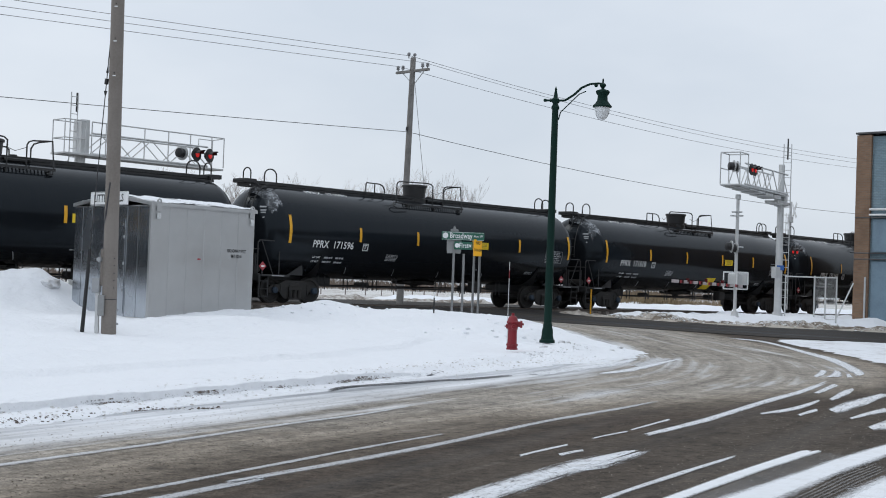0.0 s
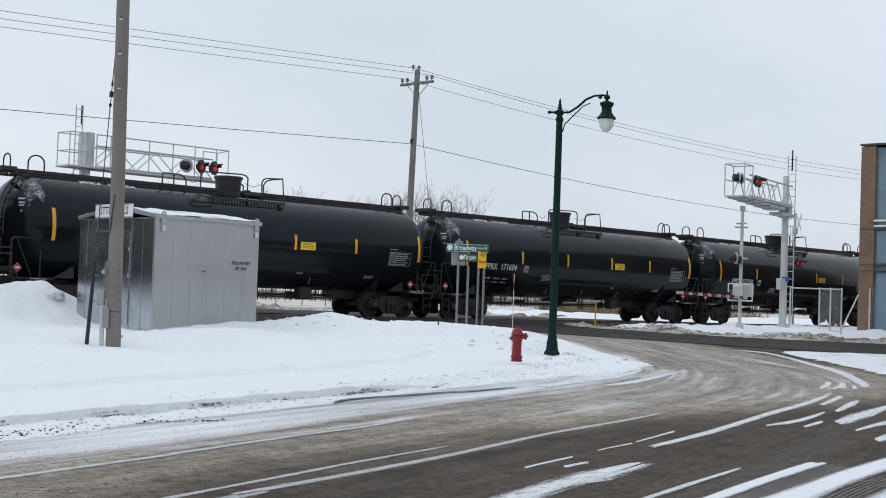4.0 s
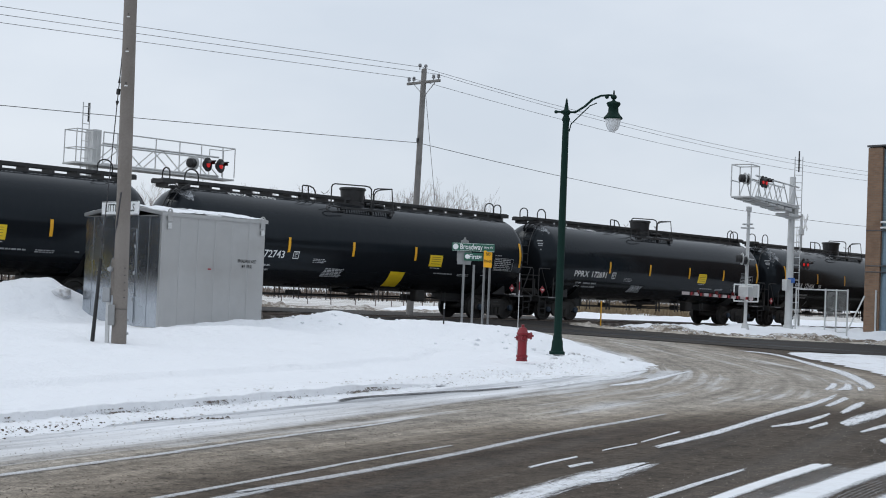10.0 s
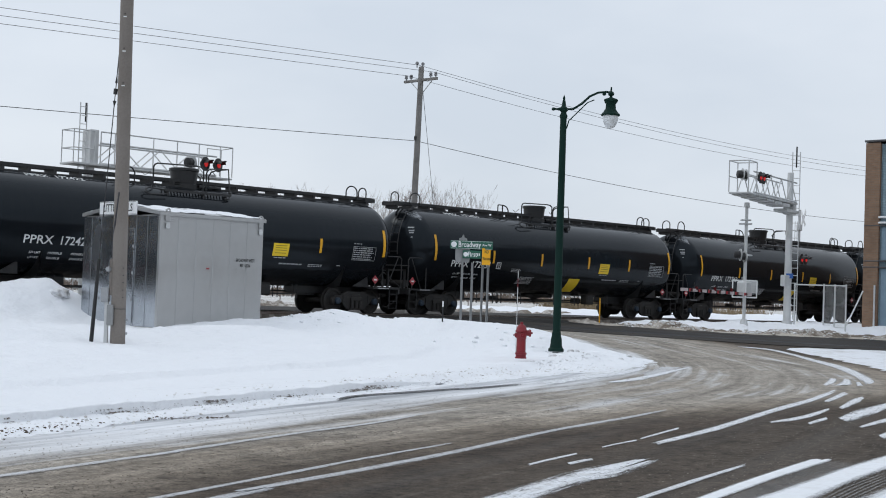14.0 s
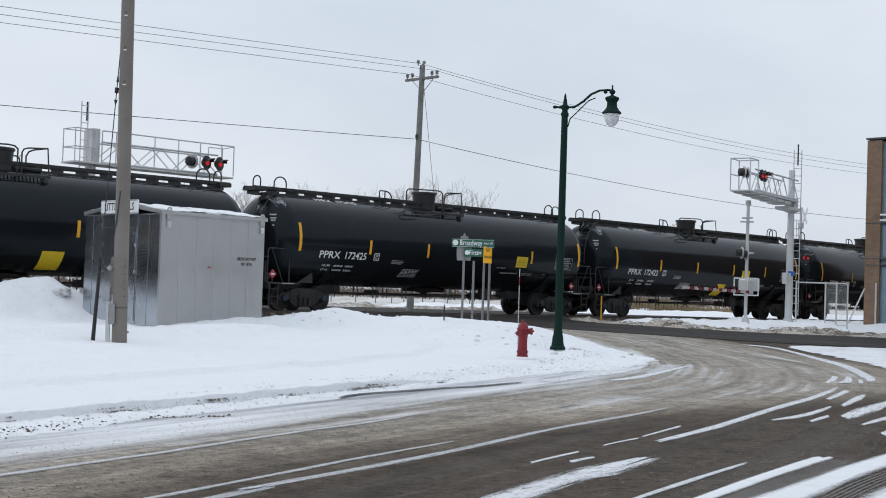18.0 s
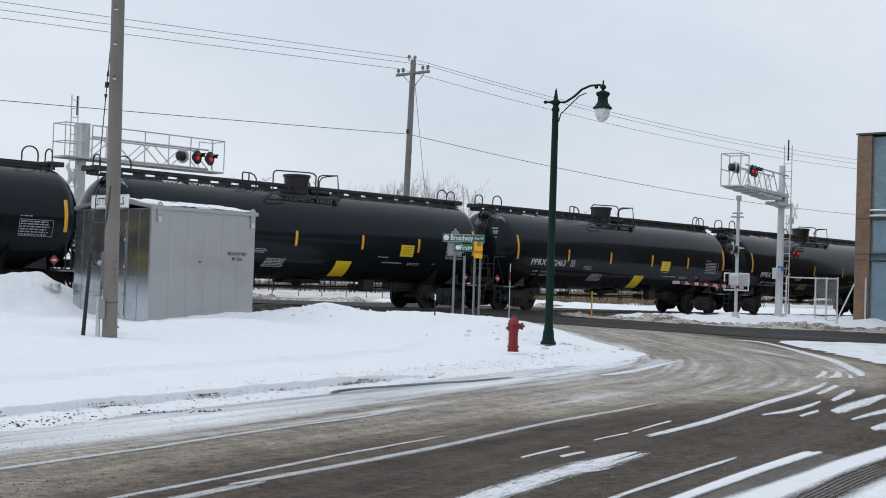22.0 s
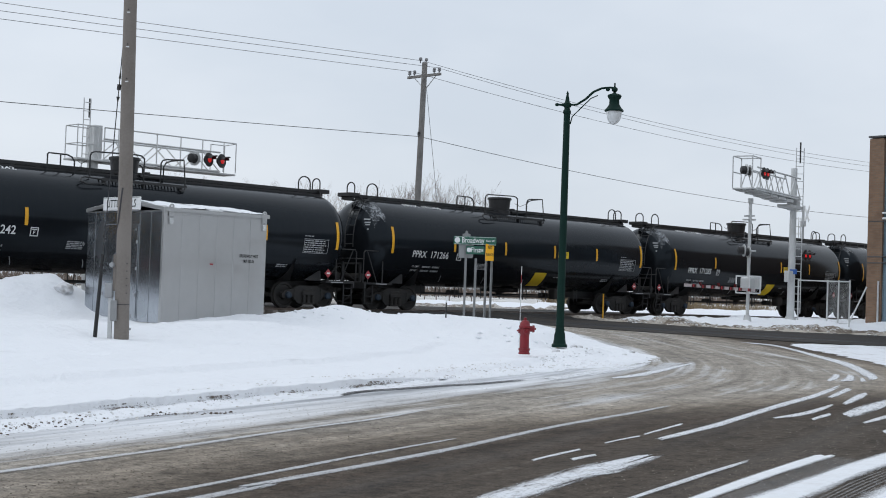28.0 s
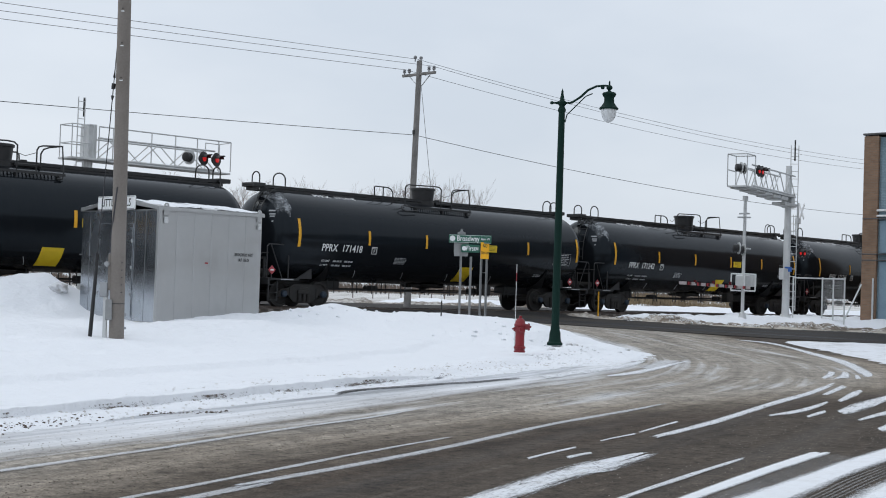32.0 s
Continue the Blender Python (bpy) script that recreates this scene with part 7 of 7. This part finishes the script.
def hang(name, mid, left, right, r, label):
    """One wire over the three poles: (x, z) at the middle pole, then (z, sag) of the spans to both sides."""
    bm = bmesh.new()
    for xa, za, xb, zb, sg in ((-2.0, left[0], mid[0], mid[1], left[1]), (mid[0], mid[1], 99.9, right[0], right[1])):
        pipe(bm, [(xa + (xb - xa) * k / 24, LINE_Y, za + (zb - za) * k / 24 - sg * 4 * (k / 24) * (1 - k / 24)) for k in range(25)], r, 5)
    tagged(part(name, bm, M_wire), label, "wire", "wires of the power line")


hang("power_wire", (48.75, 13.22), (11.05, 0.07), (12.45, 0.62), 0.011, "thin power wire strung between the poles")
hang("power_wire", (49.85, 13.02), (10.65, 0.07), (12.15, 0.62), 0.011, "thin power wire strung between the poles")
hang("power_wire", (48.0, 12.56), (10.40, 0.07), (11.75, 0.66), 0.011, "thin power wire strung between the poles")
hang("telephone_cable", (48.72, 9.31), (7.30, 0.12), (8.22, 0.60), 0.015, "thicker telephone cable below the power wires")


# ---- brick building beyond the crossing ----
def brick_material(name, a, b_, mortar):
    m, n, l, b = base_material(name)
    co = n.new("ShaderNodeTexCoord").outputs["Object"]
    sep = n.new("ShaderNodeSeparateXYZ")
    l.new(co, sep.inputs[0])
    com = n.new("ShaderNodeCombineXYZ")
    l.new(math_node(n, l, "ADD", sep.outputs["X"], sep.outputs["Y"]), com.inputs["X"])
    l.new(sep.outputs["Z"], com.inputs["Y"])
    t = n.new("ShaderNodeTexBrick")
    l.new(com.outputs[0], t.inputs["Vector"])
    t.inputs["Scale"].default_value = 1.0
    t.inputs["Brick Width"].default_value, t.inputs["Row Height"].default_value, t.inputs["Mortar Size"].default_value = 0.215, 0.075, 0.008
    t.inputs["Color1"].default_value, t.inputs["Color2"].default_value, t.inputs["Mortar"].default_value = (*a, 1), (*b_, 1), (*mortar, 1)
    stain = noise_node(n, l, co, 1.2, 5, 0.65)
    l.new(mix_node(n, l, ramp_node(n, l, stain, [(0.45, 0.0), (0.72, 0.55)]), t.outputs["Color"], tuple(c * 0.45 for c in a)), b.inputs["Base Color"])
    b.inputs["Roughness"].default_value = 0.88
    bump_node(n, l, b, t.outputs["Fac"], -0.4, 0.006)
    return m


M_brick = brick_material("brown_brick", (0.27, 0.165, 0.105), (0.215, 0.128, 0.08), (0.20, 0.165, 0.13))
M_brick_teal = brick_material("painted_grey_blue_brick", (0.24, 0.33, 0.38), (0.19, 0.28, 0.33), (0.16, 0.21, 0.24))
M_cap = surface("dark_coping", (0.10, 0.10, 0.105), (0.06, 0.06, 0.06), 0.6, 0.2)
M_pane = surface("dark_blue_panel", (0.20, 0.29, 0.36), (0.14, 0.20, 0.26), 0.45, 0.0, 1.5, 12, 0.05, 0.6)

bld = thing("brick_building", pose(58.12, 30.0, 0.3), "two-storey brown brick building with grey-blue painted panels", "building")
TOP = 8.86
bm = bmesh.new()
box(bm, 0.16, 22, -26, -0.30, 0, TOP - 0.1)
part("wall", bm, M_brick_teal, bld, "painted grey-blue brick infill")
bm = bmesh.new()
box(bm, 0.16, 22, -0.295, 0.0, 0, TOP - 0.05)
part("end_wall", bm, M_brick, bld, "brown brick end wall")
for y in (0.0, -4.2, -8.4, -12.6):
    bm = bmesh.new()
    box(bm, 0.0, 0.158, y - 0.72, y, 0, TOP - 0.04, 0.01)
    part("pilaster", bm, M_brick, bld, "brown brick pilaster")
bm = bmesh.new()
box(bm, -0.05, 22.05, -26.05, 0.05, TOP, TOP + 0.09, 0.015)
part("coping", bm, M_cap, bld)
for z in (5.00, 3.38, 3.10):
    bm = bmesh.new()
    box(bm, -0.02, 0.17, -26, -0.0, z, z + 0.05, 0.01)
    part("string_course", bm, M_cap, bld)
for y in (-0.76, -4.96, -9.16):
    for z0, z1 in ((5.12, 7.9), (3.45, 4.95), (0.3, 3.05)):
        bm = bmesh.new()
        box(bm, 0.10, 0.158, y - 3.36, y - 0.06, z0, z1, 0.01)
        part("window_panel", bm, M_brick_teal if z0 > 5 else M_pane, bld, "blanked-off window panel")
for z in (5.15, 5.40):
    bm = bmesh.new()
    rod(bm, (0.02, -0.70, z), (0.02, -4.1, z - 0.02), 0.05, seg=8)
    part("pipe", bm, M_white, bld, "white horizontal pipe")
bm = bmesh.new()
rod(bm, (-0.06, -0.62, 0.2), (-0.06, -0.62, 2.3), 0.045, seg=8)
part("downpipe", bm, M_mast, bld)

# chain-link fence between the mast and the building
fn = thing("chain_link_fence", pose(54.6, 30.0, 0.4), "galvanised chain-link fence panels with steel posts", "fence")
pts = [(-0.75, 1.0), (0.0, 0.0), (0.12, -1.0)]
for (xa, ya), (xb, yb) in zip(pts, pts[1:]):
    bm = bmesh.new()
    rod(bm, (xa, ya, 2.08), (xb, yb, 2.08), 0.028, seg=8)
    part("top_rail", bm, M_mast, fn)
    bm = bmesh.new()
    rod(bm, (xa, ya, 0.25), (xb, yb, 0.25), 0.015, seg=6)
    part("bottom_rail", bm, M_mast, fn)
    ln = math.hypot(xb - xa, yb - ya)
    bm = bmesh.new()
    n = int(ln / 0.075) if xa == 0.0 else -30
    H = 1.85
    for k in range(-int(H / 0.075), n + 1):
        for s in (1, -1):
            u0, u1 = k * 0.075, k * 0.075 + H
            z0, z1 = 0.25, 0.25 + H
            if u0 < 0:
                z0, u0 = z0 - u0, 0
            if u1 > ln:
                z1, u1 = z1 - (u1 - ln), ln
            if u1 > u0:
                if s < 0:
                    u0, u1 = ln - u0, ln - u1
                rod(bm, (xa + (xb - xa) * u0 / ln, ya + (yb - ya) * u0 / ln, z0), (xa + (xb - xa) * u1 / ln, ya + (yb - ya) * u1 / ln, z1), 0.003, seg=3, caps=False)
    if xa == 0.0:
        part("wire_mesh", bm, M_mast, fn)
    else:
        bm.free()
for x, y in (*pts, (0.06, -0.5)):
    bm = bmesh.new()
    rod(bm, (x, y, 0), (x, y, 2.14), 0.035, seg=10)
    part("post", bm, M_mast, fn)
bm = bmesh.new()
rod(bm, (1.1, -0.5, 0.3), (2.6, -0.5, 1.9), 0.035, seg=8)
part("brace", bm, M_mast, fn)


# ---- distance ----
M_twig = surface("bare_twigs", (0.20, 0.165, 0.15), (0.13, 0.105, 0.095), 0.9, 0.0, 3, 20, 0.0, 0.6)
M_grass = surface("dry_grass", (0.28, 0.215, 0.13), (0.17, 0.125, 0.08), 0.95, 0.0, 1.0, 20, 0.0, 0.8)
M_brush = surface("brown_brush", (0.16, 0.125, 0.10), (0.09, 0.07, 0.06), 0.95, 0.0, 0.3, 8, 0.0, 0.8)


def bare_tree(x, y, z, h, seed, spread):
    rnd = random.Random(seed)
    tr = thing("bare_tree", pose(x, y, z), "slender leafless tree with thin upright branches", "tree", "bare trees beyond the track")
    bm = bmesh.new()
    rod(bm, (0, 0, 0), (0.05, 0, h * 0.45), h * 0.0045, h * 0.003, 7)
    part("trunk", bm, M_twig, tr)

    def grow(bm, p, d, ln, r, depth):
        bend = (d + Vector((rnd.gauss(0, 0.10), rnd.gauss(0, 0.10), 0.12))).normalized()
        mid, q = p + d * ln * 0.5, p + d * ln * 0.5 + bend * ln * 0.5
        rod(bm, p, mid, r, r * 0.8, 4 if depth < 3 else 3, False)
        rod(bm, mid, q, r * 0.8, r * 0.55, 4 if depth < 3 else 3, False)
        if depth < 5:
            for k in range(3):
                e = (bend + Vector((rnd.gauss(0, spread * 1.5), rnd.gauss(0, spread * 1.5), rnd.uniform(0.0, 0.35)))).normalized()
                grow(bm, q if k == 0 else p + (q - p) * rnd.uniform(0.35, 0.95), e, ln * rnd.uniform(0.5, 0.78), max(r * 0.6, 0.007), depth + 1)

    for k in range(5):
        bm = bmesh.new()
        a = math.tau * k / 5 + rnd.random()
        d = Vector((math.cos(a) * spread, math.sin(a) * spread, 1)).normalized()
        grow(bm, Vector((0.05 * 0.9, 0, h * (0.22 + 0.06 * k))), d, h * (0.30 - 0.012 * k), h * 0.0034, 1)
        part("limb", bm, M_twig, tr)
    # the limbs reach just to the tree's height
    peak = max(v.co.z for ob in tr.children for v in ob.data.vertices)
    for ob in tr.children:
        ob.data.transform(Matrix.Diagonal((1, 1, h / peak, 1)))
    return tr


for k, (x, h, s) in enumerate(((77.6, 10.0, 0.26), (79.0, 11.0, 0.30), (81.2, 11.4, 0.34), (82.6, 11.6, 0.34), (84.2, 11.5, 0.15), (87.0, 11.3, 0.16), (75.8, 10.0, 0.3), (73.6, 9.8, 0.3),
                              (71.0, 9.6, 0.34), (68.6, 9.6, 0.36), (66.0, 9.8, 0.34), (63.2, 9.4, 0.36), (60.2, 9.4, 0.36), (57.0, 9.6, 0.36), (53.5, 9.2, 0.36))):
    bare_tree(x, 82.0, 0.4, h - 0.4, 70 + k, s)


def brush(name, x0, x1, y, depth, h, n, seed, material, label, category):
    rnd = random.Random(seed)
    v, f = [], []
    for _ in range(n):
        x, yy = rnd.uniform(x0, x1), y + rnd.uniform(-depth, depth)
        hh = h * rnd.uniform(0.4, 1.1) * (0.35 + 1.1 * max(0.0, 0.5 + noise.noise(Vector((x * 0.11, yy * 0.03, seed)))))
        b = len(v)
        w = 0.02 + 0.01 * rnd.random()
        z = float(ground_z(x, yy)) - 0.03
        a, lean = rnd.uniform(0, math.tau), rnd.uniform(0.1, 0.5) * hh
        c, s = math.cos(a), math.sin(a)
        v += [(x - w * s, yy + w * c, z), (x + w * s, yy - w * c, z), (x + c * lean * 0.4, yy + s * lean * 0.4, z + hh * 0.6), (x + c * lean, yy + s * lean, z + hh)]
        f += [(b, b + 1, b + 2), (b + 1, b + 3, b + 2), (b, b + 2, b + 3)]
    tagged(sheet(name, v, f, material, None, False), label, category, kind="stuff")


brush("dry_grass", 84, 101, 66.0, 6.0, 0.85, 6000, 5, M_grass, "tan dry grass standing out of the snow beyond the track", "grass")
brush("far_brush", -60, 260, 160.0, 30.0, 1.5, 30000, 6, M_brush, "low brown brush along the far edge of the field", "brush")


# ---- what moves: the train, and its wheels on their trucks ----
def share_keys(src, ob):
    """Give a copy the same keys as its twin."""
    ob.rotation_mode = "QUATERNION"
    ob.animation_data_create()
    ob.animation_data.action = src.animation_data.action
    ob.animation_data.action_slot = src.animation_data.action_slot


def motions():
    for c, car in cars.items():
        walk(car, [(t, Matrix.Translation((X0_CAR + c * CAR + travelled(t), TRACK_Y, BODY_Z))) for t in range(0, 33)])
    steps = [k / 15 for k in range(0, 481)]
    keyed = {}
    for car in cars.values():
        for ob in car.children_recursive:
            if ob.name.split(".")[0] == "wheelset":
                key = round(ob.location.x, 2)
                if key not in keyed:
                    keyed[key] = ob
                    walk(ob, [(t, Matrix.Translation(ob.location) @ Matrix.Rotation(travelled(t) / 0.457, 4, "Y")) for t in steps])
                else:
                    share_keys(keyed[key], ob)


motions()
